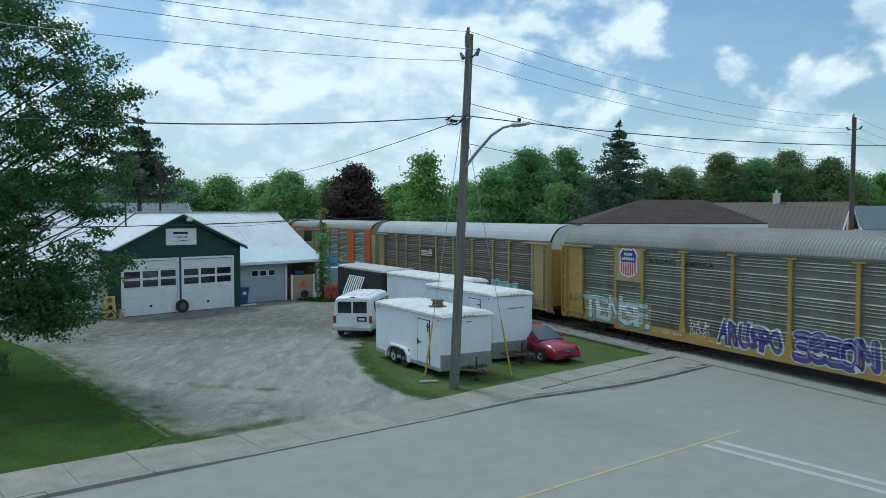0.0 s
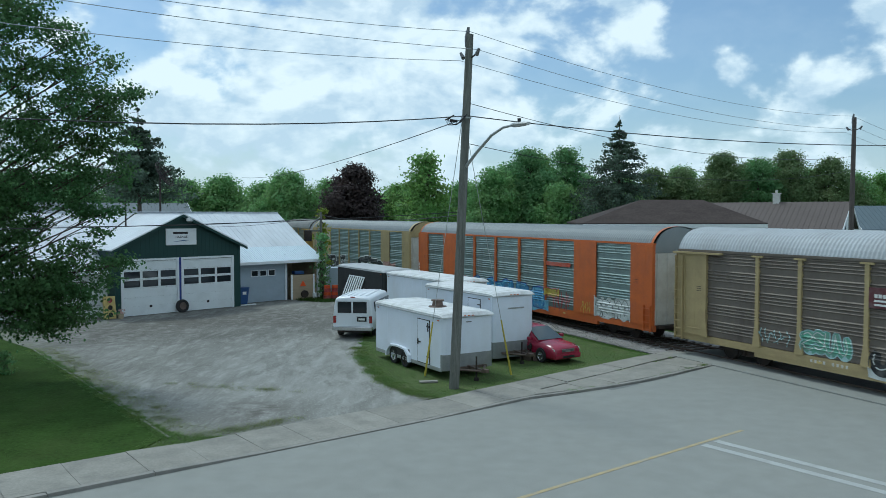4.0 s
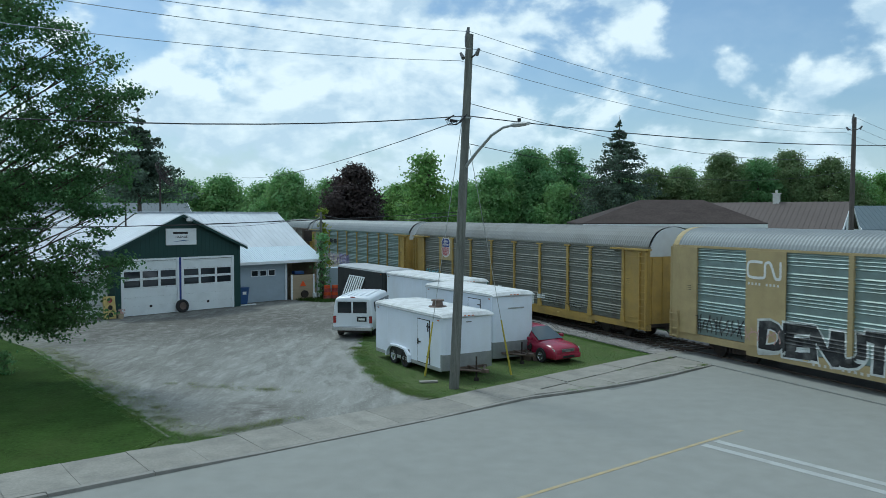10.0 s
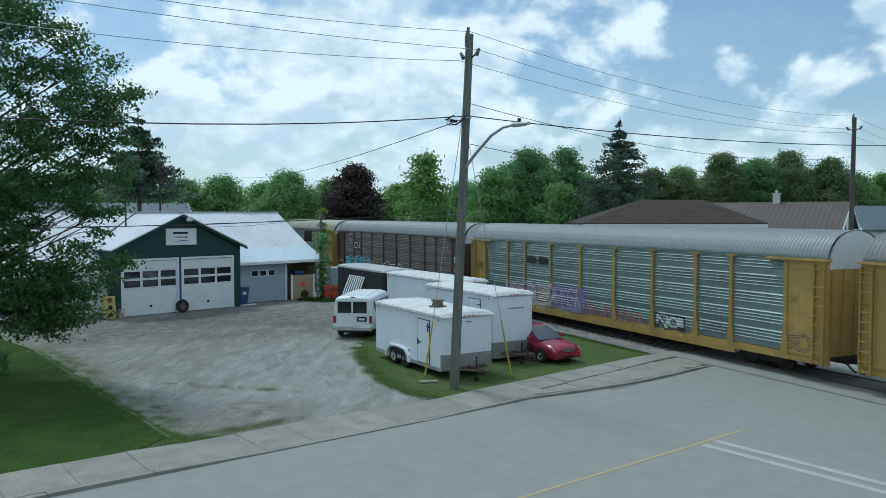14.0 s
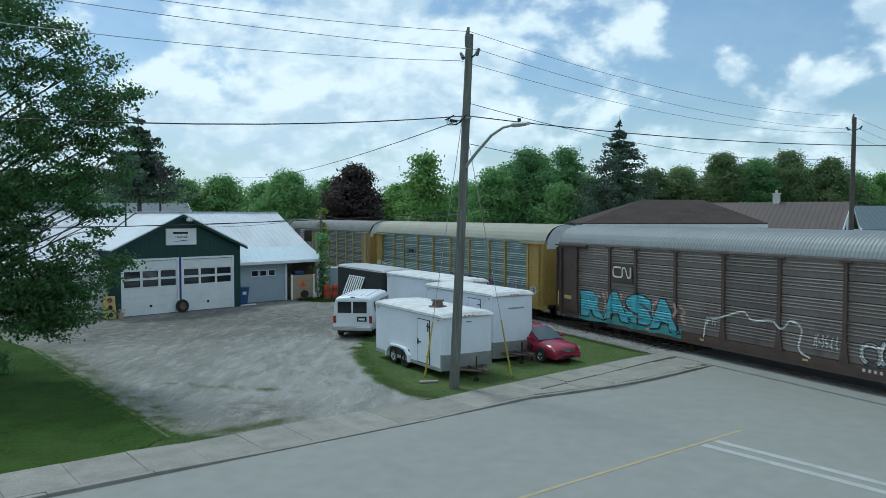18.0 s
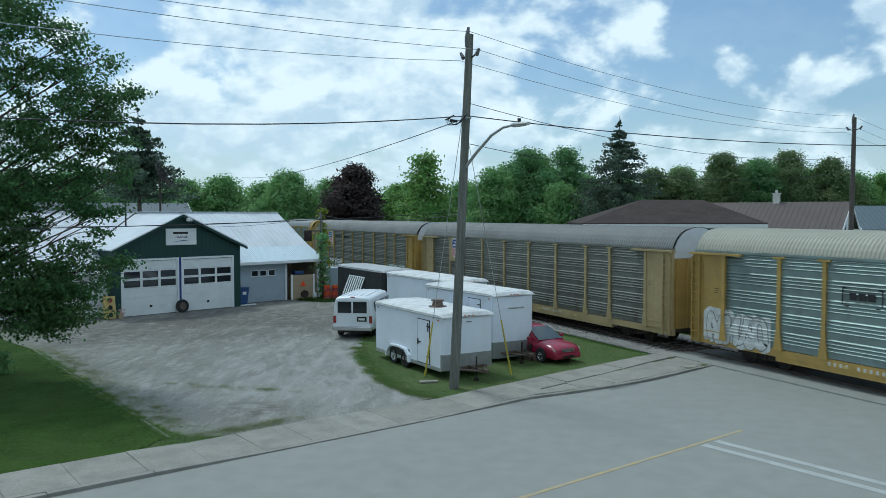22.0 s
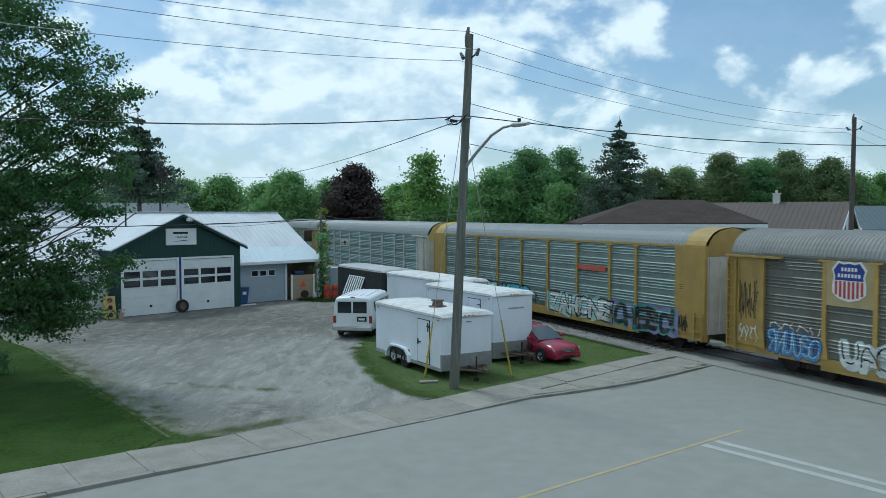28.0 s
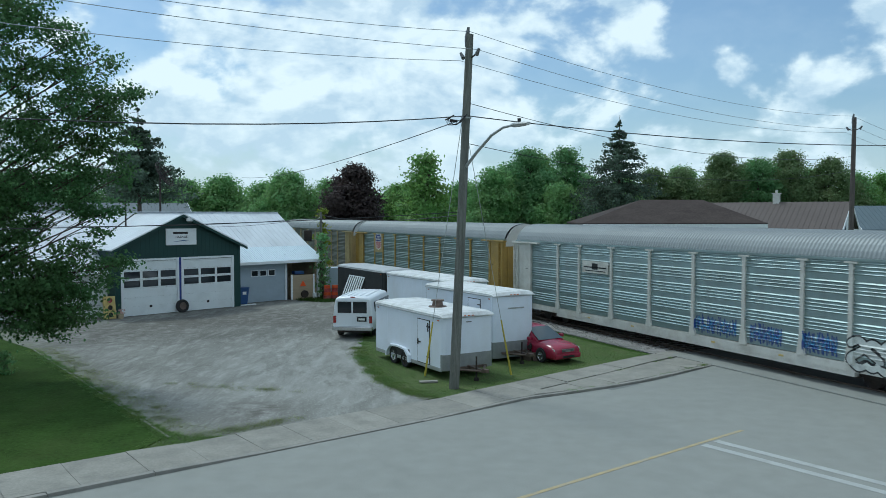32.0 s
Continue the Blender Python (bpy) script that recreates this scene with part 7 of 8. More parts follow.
for k in range(3):
    tube(bm, [(0.46, -0.2, 10.0), (0.25 - 0.08 * k, -0.35, 9.72 - 0.05 * k), (0.0 - 0.1 * k, -0.4, 9.6), (-0.22 - 0.05 * k, -0.3, 9.8), (0.0, -0.25, 9.98)], 0.018, 5)
rod(bm, (-0.15, -0.33, 9.78), (0.12, -0.33, 9.74), 0.05, n=8)
part("splice_case", bm, M["black"], p)
utility_pole("wooden utility pole beyond the railway crossing", P2, (0.1, 0), 12.9, "wood_dark")
utility_pole("wooden utility pole beside the road", P0, (0.1, 0), 12.9)
P3 = P2 + STEP
utility_pole("far wooden utility pole beside the road", P3, (0.1, 0), 12.9, "wood_dark")
sp = thing("service_pole", "short wooden service pole behind the train", "utility pole", pose(7.85, 88, 0))
part("shaft", tube(bmesh.new(), [(0, 0, -0.1), (0, 0, 8.2)], [0.17, 0.13], 8), M["wood_pole"], sp)
sp = thing("service_pole", "thin grey pole with meter box behind the garage", "utility pole", pose(-10.1, 65, 0))
part("shaft", tube(bmesh.new(), [(0, 0, -0.1), (0, 0, 6.6)], [0.12, 0.1], 8), M["wood_pole"], sp)
part("meter_box", boxes((-1.35, -0.75, -0.3, 0.0, 4.2, 5.1), bevel=0.03), M["steel_dark"], sp)
part("box_arm", boxes((-1.3, 0.0, -0.06, 0.02, 5.0, 5.12)), M["wood_pole"], sp)
part("brace", tube(bmesh.new(), [(-0.45, 0.05, -0.1), (-0.45, 0.0, 4.9)], 0.09, 8), M["plywood"], sp, "bare brown timber post")
part("drip_loop", tube(bmesh.new(), [(-1.0, -0.1, 5.1), (-0.9, -0.15, 5.7), (-0.5, -0.1, 5.9), (0.0, 0.0, 6.2)], 0.03, 5), M["strand"], sp)


def cable(a, b, sag, r=0.012, name="wire", n=18, mat="wire"):
    a, b = Vector(a), Vector(b)
    pts = [a.lerp(b, k / n) - Vector((0, 0, 4 * sag * (k / n) * (1 - k / n))) for k in range(n + 1)]
    return solid(name, tube(bmesh.new(), pts, r, 5), M[mat], ("black" if mat == "wire" else "bare grey") + " overhead wire strung between poles", "wire", group="overhead wires")


def span(z, off, sag, r=0.012, z0=None, z2=None, left=1.35):
    """A wire from the pole off the picture, past the tall pole, to the one beyond the railway and on."""
    d = RY * off
    x1 = 0.57 * z / 12.9
    q0, q1, q2 = P0 + d + Vector((0, 0, z0 or z)), P1 + d + Vector((x1, 0, z)), P2 + d + Vector((0, 0, z2 or z))
    cable(q0, q1, left, r, mat="strand")
    cable(q1, q2, sag * 0.75, r, mat="strand")
    cable(q2, P3 + d + Vector((0, 0, z2 or z)), sag, r, mat="strand")


span(13.0, 0.0, 0.95, 0.010, left=1.06)
span(12.28, -0.48, 0.95, 0.010, left=0.785, z2=12.1)
span(12.03, 0.48, 0.95, 0.010, left=1.06, z2=11.95)
cable(P0 + Vector((0, 0, 9.9)), P1 + Vector((0.4, -0.2, 9.95)), 1.3, 0.019)
cable(P1 + Vector((0.5, -0.2, 9.95)), (40, 46.3, 11.4), 1.0, 0.019, n=30)
q = P1 + Vector((0.47, 0, 10.45))
cable(q, P2 + Vector((0, 0, 10.3)), 0.9)
cable(P1 + Vector((0.4, 0, 9.0)), P2 + Vector((0, 0, 9.4)), 1.0)
cable(P1 + Vector((0.44, 0, 9.9)), (-25.0, 98, 11.0), 0.7, 0.018)
cable(P1 + Vector((0.3, 0, 6.5)), P0 + Vector((0, 0, 6.6)), 0.5, 0.012)
cable((-10.1, 65, 6.4), P1 + Vector((0.3, 0, 6.4)), 0.35, 0.014)
cable((-10.1, 65, 6.3), (-17.0, 51.5, 5.6), 0.3, 0.012)
cable((-10.1, 65, 6.2), (-26.7, 30.0, 6.4), 0.6, 0.014)
cable((7.85, 88, 8.0), (34, 84, 7.4), 0.5, 0.016)
cable((7.85, 88, 7.6), (34, 84, 6.9), 0.5, 0.016)
cable((7.85, 88, 8.0), (-18, 100, 7.0), 0.6, 0.016)
# guy wires with yellow guards
for foot, head, ga in (((2.72, 31.0), 9.6, 2.4), ((-0.72, 30.72), 11.2, 2.3)):
    f = Vector((*foot, 0.0))
    h = P1 + Vector((0.57 * head / 12.9, 0, head))
    g = thing("guy_wire", "steel guy wire with yellow plastic guard at its foot", "guy wire", group="guy wires")
    part("strand", tube(bmesh.new(), [f, h], 0.012, 5), M["galv"], g)
    part("guard", tube(bmesh.new(), [f + (h - f).normalized() * 0.05, f + (h - f).normalized() * ga], [0.042, 0.03], 8), M["guy_yellow"], g, "bright yellow plastic guard")
# dish aerial behind the garage
da = thing("dish_aerial", "large dark mesh satellite dish behind the garage", "satellite dish", pose(-21.75, 60.5, 0))
part("mast", rod(bmesh.new(), (0, 0, 0), (0, 0, 9.3), 0.08, n=8), M["steel_dark"], da)
rings = []
ax = Vector((0.85, -0.05, 0.5)).normalized()
qq = ax.to_track_quat("Z", "Y")
for k in range(5):
    r = 1.0 * k / 4 + 0.03
    rings.append([Vector((0.1, 0, 9.35)) + qq @ Vector((r * math.cos(a), r * math.sin(a), 0.28 * r * r)) for a in [j * math.tau / 18 for j in range(18)]])
bm = bmesh.new()
for rg in rings[1:]:
    tube(bm, rg + [rg[0]], 0.035, 4)
for j in range(18):
    tube(bm, [rg[j] for rg in rings], 0.03, 4)
part("dish_frame", bm, M["steel_dark"], da)
part("feed_arm", tube(bmesh.new(), [Vector((0.1, 0, 9.35)), Vector((0.1, 0, 9.35)) + ax * 1.0], 0.04, 6), M["steel_dark"], da)

# rusty winch and scrap at the taller trailer's drawbar
wn = thing("scrap_heap", "rusty winch and scrap iron beside the trailer drawbar", "scrap metal", pose(3.75, 34.3, 0, 0, 0, -30))
for i, (x, y, z, sx, sy, sz, rz) in enumerate(((0, 0, 0, 0.35, 0.25, 0.42, 0), (0.45, 0.1, 0, 0.5, 0.22, 0.28, 25), (-0.4, 0.05, 0, 0.3, 0.3, 0.2, -20), (0.15, -0.1, 0.28, 0.6, 0.08, 0.1, 12))):
    part("iron_block", boxes((-sx / 2, sx / 2, -sy / 2, sy / 2, 0, sz), bevel=0.02), M["rail"], wn, at=pose(x, y, z, 0, 0, rz))
bm = bmesh.new(); rod(bm, (0.1, 0, 0.4), (0.1, 0, 0.75), 0.05, n=8); rod(bm, (0.1, -0.15, 0.62), (0.1, 0.15, 0.62), 0.09, n=10)
part("winch_post", bm, M["steel_dark"], wn)
bm = bmesh.new(); rod(bm, (0.75, -0.08, 0.18), (0.75, 0.08, 0.18), 0.18, n=14)
part("jockey_wheel", bm, M["rubber"], wn)


# ================= trees =================
def leaf_mesh(name, centres, size, rng, mat, jitter=0.4, out=None):
    """Many small folded leaves, one for each centre; out: the way that the foliage faces there."""
    n = len(centres)
    nrm = rng.normal(size=(n, 3)); nrm[:, 2] += 0.6
    if out is not None:
        nrm = 0.45 * nrm + out
    nrm /= np.linalg.norm(nrm, axis=1, keepdims=True)
    t = np.cross(nrm, rng.normal(size=(n, 3))); t /= np.linalg.norm(t, axis=1, keepdims=True) + 1e-9
    b = np.cross(nrm, t)
    s = size * (1 + jitter * rng.uniform(-1, 1, size=(n, 1)))
    v = np.stack([centres - t * s * 0.55, centres + b * s * 0.42 + nrm * s * 0.1, centres + t * s * 0.6, centres - b * s * 0.42 + nrm * s * 0.1], axis=1).reshape(-1, 3)
    me = bpy.data.meshes.new(name)
    me.vertices.add(4 * n); me.vertices.foreach_set("co", v.astype(np.float32).ravel())
    me.loops.add(4 * n); me.loops.foreach_set("vertex_index", np.arange(4 * n, dtype=np.int32))
    me.polygons.add(n); me.polygons.foreach_set("loop_start", np.arange(0, 4 * n, 4, dtype=np.int32))
    me.update(calc_edges=True)
    me.materials.append(mat)
    return me


def clumps(rng, blobs, per, leaves, spread):
    """Leaf centres: sprays of leaves on and in each blob (x, y, z, rx, ry, rz)."""
    out, face = [], []
    for x, y, z, rx, ry, rz in blobs:
        k = max(4, int(per * (rx * rz) ** 1.0))
        d = rng.normal(size=(k, 3)); d /= np.linalg.norm(d, axis=1, keepdims=True)
        r = rng.uniform(0.12, 1.08, size=(k, 1)) ** 0.5
        c = np.array([x, y, z]) + d * r * np.array([rx, ry, rz])
        o = np.repeat(c, leaves, axis=0) + rng.normal(size=(k * leaves, 3)) * spread * np.array([1, 1, 0.45])
        out.append(o)
        face.append(np.repeat(d, leaves, axis=0))
    return np.concatenate(out), np.concatenate(face)


def limbs(base, blobs, r0, seed, trunk_top):
    """A tapered trunk and one limb to each blob."""
    rnd = random.Random(seed)
    bm = bmesh.new()
    top = Vector((rnd.uniform(-0.3, 0.3), rnd.uniform(-0.3, 0.3), trunk_top))
    tube(bm, [(0, 0, -0.1), (0.02, 0, 0.5), top * 0.5, top], [r0 * 1.35, r0, r0 * 0.75, r0 * 0.3], 10)
    for x, y, z, rx, ry, rz in blobs:
        f = min(0.9, max(0.18, (z - 0.6 * math.hypot(x, y)) / max(trunk_top, 0.1)))
        a = top * f
        mid = a.lerp(Vector((x, y, z)), 0.5) + Vector((rnd.uniform(-0.3, 0.3), rnd.uniform(-0.3, 0.3), 0.25))
        tube(bm, [a, mid, (x, y, z)], [r0 * 0.4, r0 * 0.25, r0 * 0.08], 6)
        for k in range(4):
            e = Vector((x + rnd.uniform(-1, 1) * rx * 0.8, y + rnd.uniform(-1, 1) * ry * 0.8, z + rnd.uniform(-0.7, 0.9) * rz))
            s = mid.lerp(Vector((x, y, z)), rnd.uniform(0.2, 0.9))
            tube(bm, [s, s.lerp(e, 0.5) + Vector((0, 0, 0.15)), e], [r0 * 0.12, r0 * 0.08, r0 * 0.03], 4)
    return bm


def tree(label, pos, height, rad, mat, seed, per=14, leaves=14, size=0.34, low=0.25, blobs=None, spread=0.5, trunk=None, nblobs=9, facing=1.0):
    rng = np.random.default_rng(seed)
    rnd = random.Random(seed)
    t = thing("tree", label, "tree", Matrix.Translation((*pos, 0)))
    if blobs is None:
        blobs = []
        for k in range(nblobs):
            f = low + (1 - low) * (k + 0.5) / nblobs
            w = rad * (math.sin(math.pi * min(1, 0.18 + 0.82 * (f - low) / (1 - low))) ** 0.7)
            a = k * 2.4 + rnd.uniform(-0.5, 0.5)
            r = w * rnd.uniform(0.30, 0.85)
            br = max(0.24 * rad, w * rnd.uniform(0.34, 0.62))
            blobs.append((r * math.cos(a), r * math.sin(a), min(height - br * 0.8, height * f), br, br, br * 0.85))
        blobs.append((0, 0, height - rad * 0.3, rad * 0.35, rad * 0.35, rad * 0.33))
    part("trunk", limbs(pos, blobs, trunk or height * 0.022, seed, height * 0.86), M["bark"], t)
    at, way = clumps(rng, blobs, per, leaves, spread)
    part("crown", leaf_mesh("crown", at, size, rng, M[mat], out=way * facing if facing else None), M[mat], t)
    return t


def spruce(label, pos, height, rad, mat, seed, layers=22, ragged=0.25, z0=1.2, droop=0.35, dense=120, arms=(3, 6), flat=1.0, hang=0.0):
    rng = np.random.default_rng(seed)
    rnd = random.Random(seed)
    t = thing("conifer", label, "tree", Matrix.Translation((*pos, 0)))
    bm = bmesh.new()
    tube(bm, [(0, 0, -0.1), (0, 0, height * 0.5), (0, 0, height)], [height * 0.018, height * 0.011, 0.02], 8)
    pts = []
    for k in range(layers):
        f = k / (layers - 1)
        z = z0 + (height - z0 - 0.4) * f + rnd.uniform(-0.3, 0.3) * flat
        w = rad * (1 - f) ** 0.95 + 0.10
        for q in range(rnd.randint(*arms)):
            a = rnd.uniform(0, math.tau)
            L = w * rnd.uniform(1 - ragged, 1 + ragged * 0.6)
            zz = z + rnd.uniform(-0.25, 0.25) * flat
            e = Vector((L * math.cos(a), L * math.sin(a), zz - droop * L * rnd.uniform(0.5, 0.9)))
            tip = e + Vector((0, 0, 0.18 * L))
            tube(bm, [(0, 0, z), e * 0.6 + Vector((0, 0, z * 0.4)), tip], [0.04, 0.025, 0.008], 4)
            m = max(14, int(dense * L))
            u = rng.uniform(0.12, 1, size=(m, 1))
            line = np.array([0, 0, z]) * (1 - u) + np.array(tip) * u
            line[:, 2] -= droop * 0.5 * L * (u[:, 0] * (1 - u[:, 0]))
            wid = 0.28 * L * (1 - u * 0.7)
            off = rng.normal(size=(m, 3)) * wid * np.array([0.55, 0.55, 0.25 * flat])
            off[:, 2] -= 0.10 + hang * L * np.abs(rng.normal(size=m)) * u[:, 0]
            pts.append(line + off)
    part("trunk", bm, M["bark"], t)
    part("crown", leaf_mesh("needles", np.concatenate(pts), 0.20, rng, M[mat]), M[mat], t)
    return t


# the large tree beside the lawn: crown reaching over the yard
big = [(0, 0, 12.5, 3.4, 3.4, 3.4), (2.6, -0.3, 10.6, 2.7, 2.6, 2.3), (5.0, -0.4, 10.6, 1.9, 1.8, 1.7), (6.6, -0.6, 10.9, 1.6, 1.5, 1.4), (7.3, -0.4, 9.4, 1.1, 1.1, 0.8), (7.6, -0.6, 10.2, 0.8, 0.8, 0.7), (5.4, -0.6, 12.2, 1.5, 1.5, 1.1), (4.2, -0.6, 13.2, 1.6, 1.6, 1.2), (2.6, 0, 15.0, 2.0, 2.0, 1.6), (3.3, -0.6, 8.4, 2.2, 2.2, 1.6), (5.4, -0.8, 7.8, 1.6, 1.5, 1.2),
       (6.6, -0.8, 8.0, 0.9, 0.9, 0.8), (2.5, -0.8, 6.2, 2.3, 2.2, 1.5), (4.8, -1.0, 5.9, 0.7, 0.7, 0.35), (6.1, -1.0, 4.2, 0.9, 0.8, 0.5), (5.1, -1.2, 3.9, 1.5, 1.3, 0.9), (3.2, -1.4, 3.5, 1.7, 1.5, 1.1), (4.4, -1.4, 2.7, 1.0, 1.0, 0.75), (2.2, -1.2, 2.7, 1.4, 1.2, 0.8), (6.3, -1.0, 4.2, 1.1, 1.0, 0.8), (5.6, -1.1, 2.7, 1.1, 1.0, 0.8), (5.0, -1.0, 3.8, 1.3, 1.1, 0.7), (3.9, -1.2, 3.9, 1.5, 1.2, 0.9), (2.6, -1.0, 4.4, 1.6, 1.4, 1.2), (6.9, -1.0, 5.0, 0.7, 0.7, 0.45), (-2.5, 1.5, 9, 2.6, 2.6, 2.2), (0.5, 2.5, 8, 2.0, 2.0, 2.0), (-1.0, -2.0, 6, 2.0, 2.0, 1.6), (7.9, -0.6, 10.8, 0.7, 0.7, 0.6), (7.7, -0.6, 8.6, 0.7, 0.7, 0.6), (7.6, -1.0, 4.2, 0.7, 0.6, 0.6), (8.2, -1.0, 4.5, 0.4, 0.4, 0.3), (7.0, -1.0, 3.6, 0.7, 0.6, 0.5), (6.6, -1.0, 6.6, 0.5, 0.5, 0.3), (5.0, -1.3, 3.2, 1.5, 1.2, 1.0), (6.2, -1.2, 2.9, 1.0, 0.9, 0.8), (6.6, -1.1, 3.6, 0.7, 0.7, 0.5), (4.0, -1.3, 2.7, 1.3, 1.1, 0.8), (5.4, -1.2, 2.4, 0.8, 0.8, 0.5), (3.5, -1.0, 6.5, 1.3, 1.1, 0.9), (3.6, -1.0, 5.2, 1.2, 1.0, 0.7), (5.2, -1.0, 7.2, 1.0, 0.9, 0.4), (6.3, -1.0, 6.9, 0.6, 0.6, 0.3), (5.6, -1.2, 2.2, 0.7, 0.7, 0.4), (5.6, -0.6, 9.0, 1.4, 1.3, 0.9), (6.9, -0.6, 8.7, 0.9, 0.9, 0.8), (4.2, -0.8, 7.0, 1.3, 1.2, 0.8), (4.6, -0.6, 14.3, 1.3, 1.3, 1.0), (6.0, -0.6, 12.9, 1.0, 1.0, 0.8), (3.4, -0.6, 14.9, 1.2, 1.2, 0.9),
       (4.9, -1.2, 4.9, 0.9, 0.9, 0.81), (4.3, -1.6, 3.4, 1.02, 1.02, 0.92), (5.8, -1.3, 3.3, 0.9, 0.9, 0.81), (5.3, -1.2, 1.9, 0.56, 0.56, 0.5), (3.9, -1.0, 6.0, 0.97, 0.97, 0.87), (6.7, -1.1, 2.6, 0.65, 0.65, 0.58), (7.0, -0.8, 6.1, 0.52, 0.52, 0.47), (7.8, -0.8, 6.6, 0.28, 0.28, 0.25), (7.3, -0.6, 12.4, 0.52, 0.52, 0.47), (8.3, -0.5, 11.1, 0.28, 0.28, 0.25), (8.0, -0.6, 7.9, 0.57, 0.57, 0.51), (5.8, -1.0, 4.9, 0.65, 0.65, 0.58), (4.5, -1.4, 2.0, 0.64, 0.64, 0.58)]
tree("large leafy maple with low branches over the yard", (-20.4, 31), 16.5, 6, "leaf", 7, per=11.5, leaves=80, size=0.112, blobs=big, spread=0.28, trunk=0.17, facing=0.3)
spruce("dark shaggy conifer behind the garage", (-24.7, 64), 15.1, 3.5, "leaf_spruce", 3, layers=30, ragged=0.7, z0=8.1, droop=0.1, dense=85, arms=(3, 6), hang=0.12)
spruce("tall dark spruce behind the railway", (17.9, 80), 16.5, 7.6, "leaf_spruce", 5, layers=48, z0=3.0, ragged=0.22, droop=0.3, arms=(4, 7), flat=0.9, dense=34, hang=0.10)
tree("purple-leaved maple with rounded dark crown", (-10.5, 95), 12.3, 4.1, "leaf_maroon", 11, per=40, leaves=16, size=0.27, low=0.12, nblobs=22, spread=0.45)
tree("light green tree with open crown behind the train", (-1.5, 75), 12.1, 2.6, "leaf_light", 12, per=28, leaves=15, size=0.26, low=0.22, spread=0.45, nblobs=22)
tree("small yellow-green tree behind the garage", (-10.3, 67), 6.9, 0.75, "leaf_yellow", 13, per=60, leaves=10, size=0.22, low=0.3, spread=0.2)
tree("dark green shrub at the garage corner", (-9.25, 60.3), 4.8, 0.36, "leaf_dark", 14, per=150, leaves=14, size=0.2, low=0.05, spread=0.25)
for i, (x, y, h, r, m) in enumerate(((5.5, 84, 11.2, 3.6, "leaf_far"), (9.4, 86, 13.5, 3.4, "leaf_dark"), (13.6, 87, 13.7, 3.0, "leaf_dark"), (2.4, 92, 10.2, 3.4, "leaf_far"), (12.0, 82, 9.5, 3.0, "leaf_far"),
                                     (21.5, 92, 9.5, 3.2, "leaf_far"), (25.3, 95, 11.9, 3.3, "leaf_olive"), (29.0, 96, 12.0, 3.3, "leaf_olive"), (34.4, 97, 13.9, 3.8, "leaf_olive"), (38.6, 96, 13.1, 3.4, "leaf_dark"), (42.6, 97, 14.1, 3.8, "leaf_olive"), (47.2, 96, 13.2, 3.6, "leaf_olive"), (51.5, 98, 11.4, 3.0, "leaf_far"), (56, 100, 11.6, 3.4, "leaf_light"), (63, 100, 12, 3.8, "leaf_dark"), (31.5, 104, 12.6, 3.6, "leaf_far"), (36.6, 105, 12.8, 3.6, "leaf_olive"), (40.6, 105, 13.2, 3.6, "leaf_olive"), (45.0, 105, 13.2, 3.6, "leaf_olive"), (49.5, 106, 12.4, 3.4, "leaf_far"), (7.6, 92, 12.0, 3.4, "leaf_dark"), (11.6, 93, 13.2, 3.4, "leaf_far"), (16.5, 92, 11.0, 3.4, "leaf_far"), (23.0, 100, 11.0, 3.4, "leaf_far"))):
    tree("leafy %s tree in the row beyond the railway" % ("dark green" if m == "leaf_dark" else "green"), (x, y), h, r, m, 40 + i, per=40, leaves=18, size=0.22, low=0.08, nblobs=26, spread=0.5)
for i, (x, y, h, r, m) in enumerate(((-37, 112, 11.4, 4.8, "leaf_far"), (-31.5, 112, 11.7, 4.6, "leaf_far"), (-26.5, 116, 11.0, 4.2, "leaf_far"), (-21.0, 106, 12.0, 5.0, "leaf_far"), (-16.2, 112, 11.2, 4.0, "leaf_far"), (-6.0, 112, 10.6, 4.0, "leaf_light"), (-43, 108, 11.5, 4.8, "leaf_dark"), (-49, 104, 12.0, 5.0, "leaf_dark"), (-56, 104, 12.0, 5.2, "leaf_far"))):
    tree("rounded green tree in the far tree line", (x, y), h, r, m, 70 + i, per=30, leaves=16, size=0.28, low=0.08, nblobs=24, spread=0.6)
rng = np.random.default_rng(99)
bl = []
for k in range(150):
    x = -150 + 2.1 * k + rng.uniform(-1, 1)
    y = rng.uniform(120, 150)
    r = rng.uniform(3.2, 5.2)
    hh = rng.uniform(7.0, 10.0)
    bl += [(x, y, hh * 0.72, r, r, r * 0.75), (x + 1, y, 3.2, r, r, 3.4)]
# trees beside and behind the camera, out of view, added for side panels to reflect
for k in range(120):
    a = radians(115 + 310 * k / 120 - 25)
    d = rng.uniform(75, 120)
    r = rng.uniform(4.0, 6.0)
    bl.append((d * math.cos(a + math.pi / 2 - 1.57) , d * math.sin(a + math.pi / 2 - 1.57), 4.0, r, r, 5.5)) if math.sin(a) < 0.35 and not (-0.7 < math.cos(a) < 0.7 and math.sin(a) > 0) else None
ob = new("woodland", leaf_mesh("woodland", *clumps(rng, bl, 6.0, 10, 0.9)[:1], 0.7, rng, M["leaf_far"]))
tagged(ob, "far green woodland along the horizon, with an added unseen ring behind", "woods", kind="stuff")

# small shrub on the lawn
tree("low dark shrub on the lawn", (-17.6, 31.2), 0.9, 0.5, "leaf_dark", 21, per=60, leaves=10, size=0.1, low=0.1, spread=0.12, trunk=0.03)


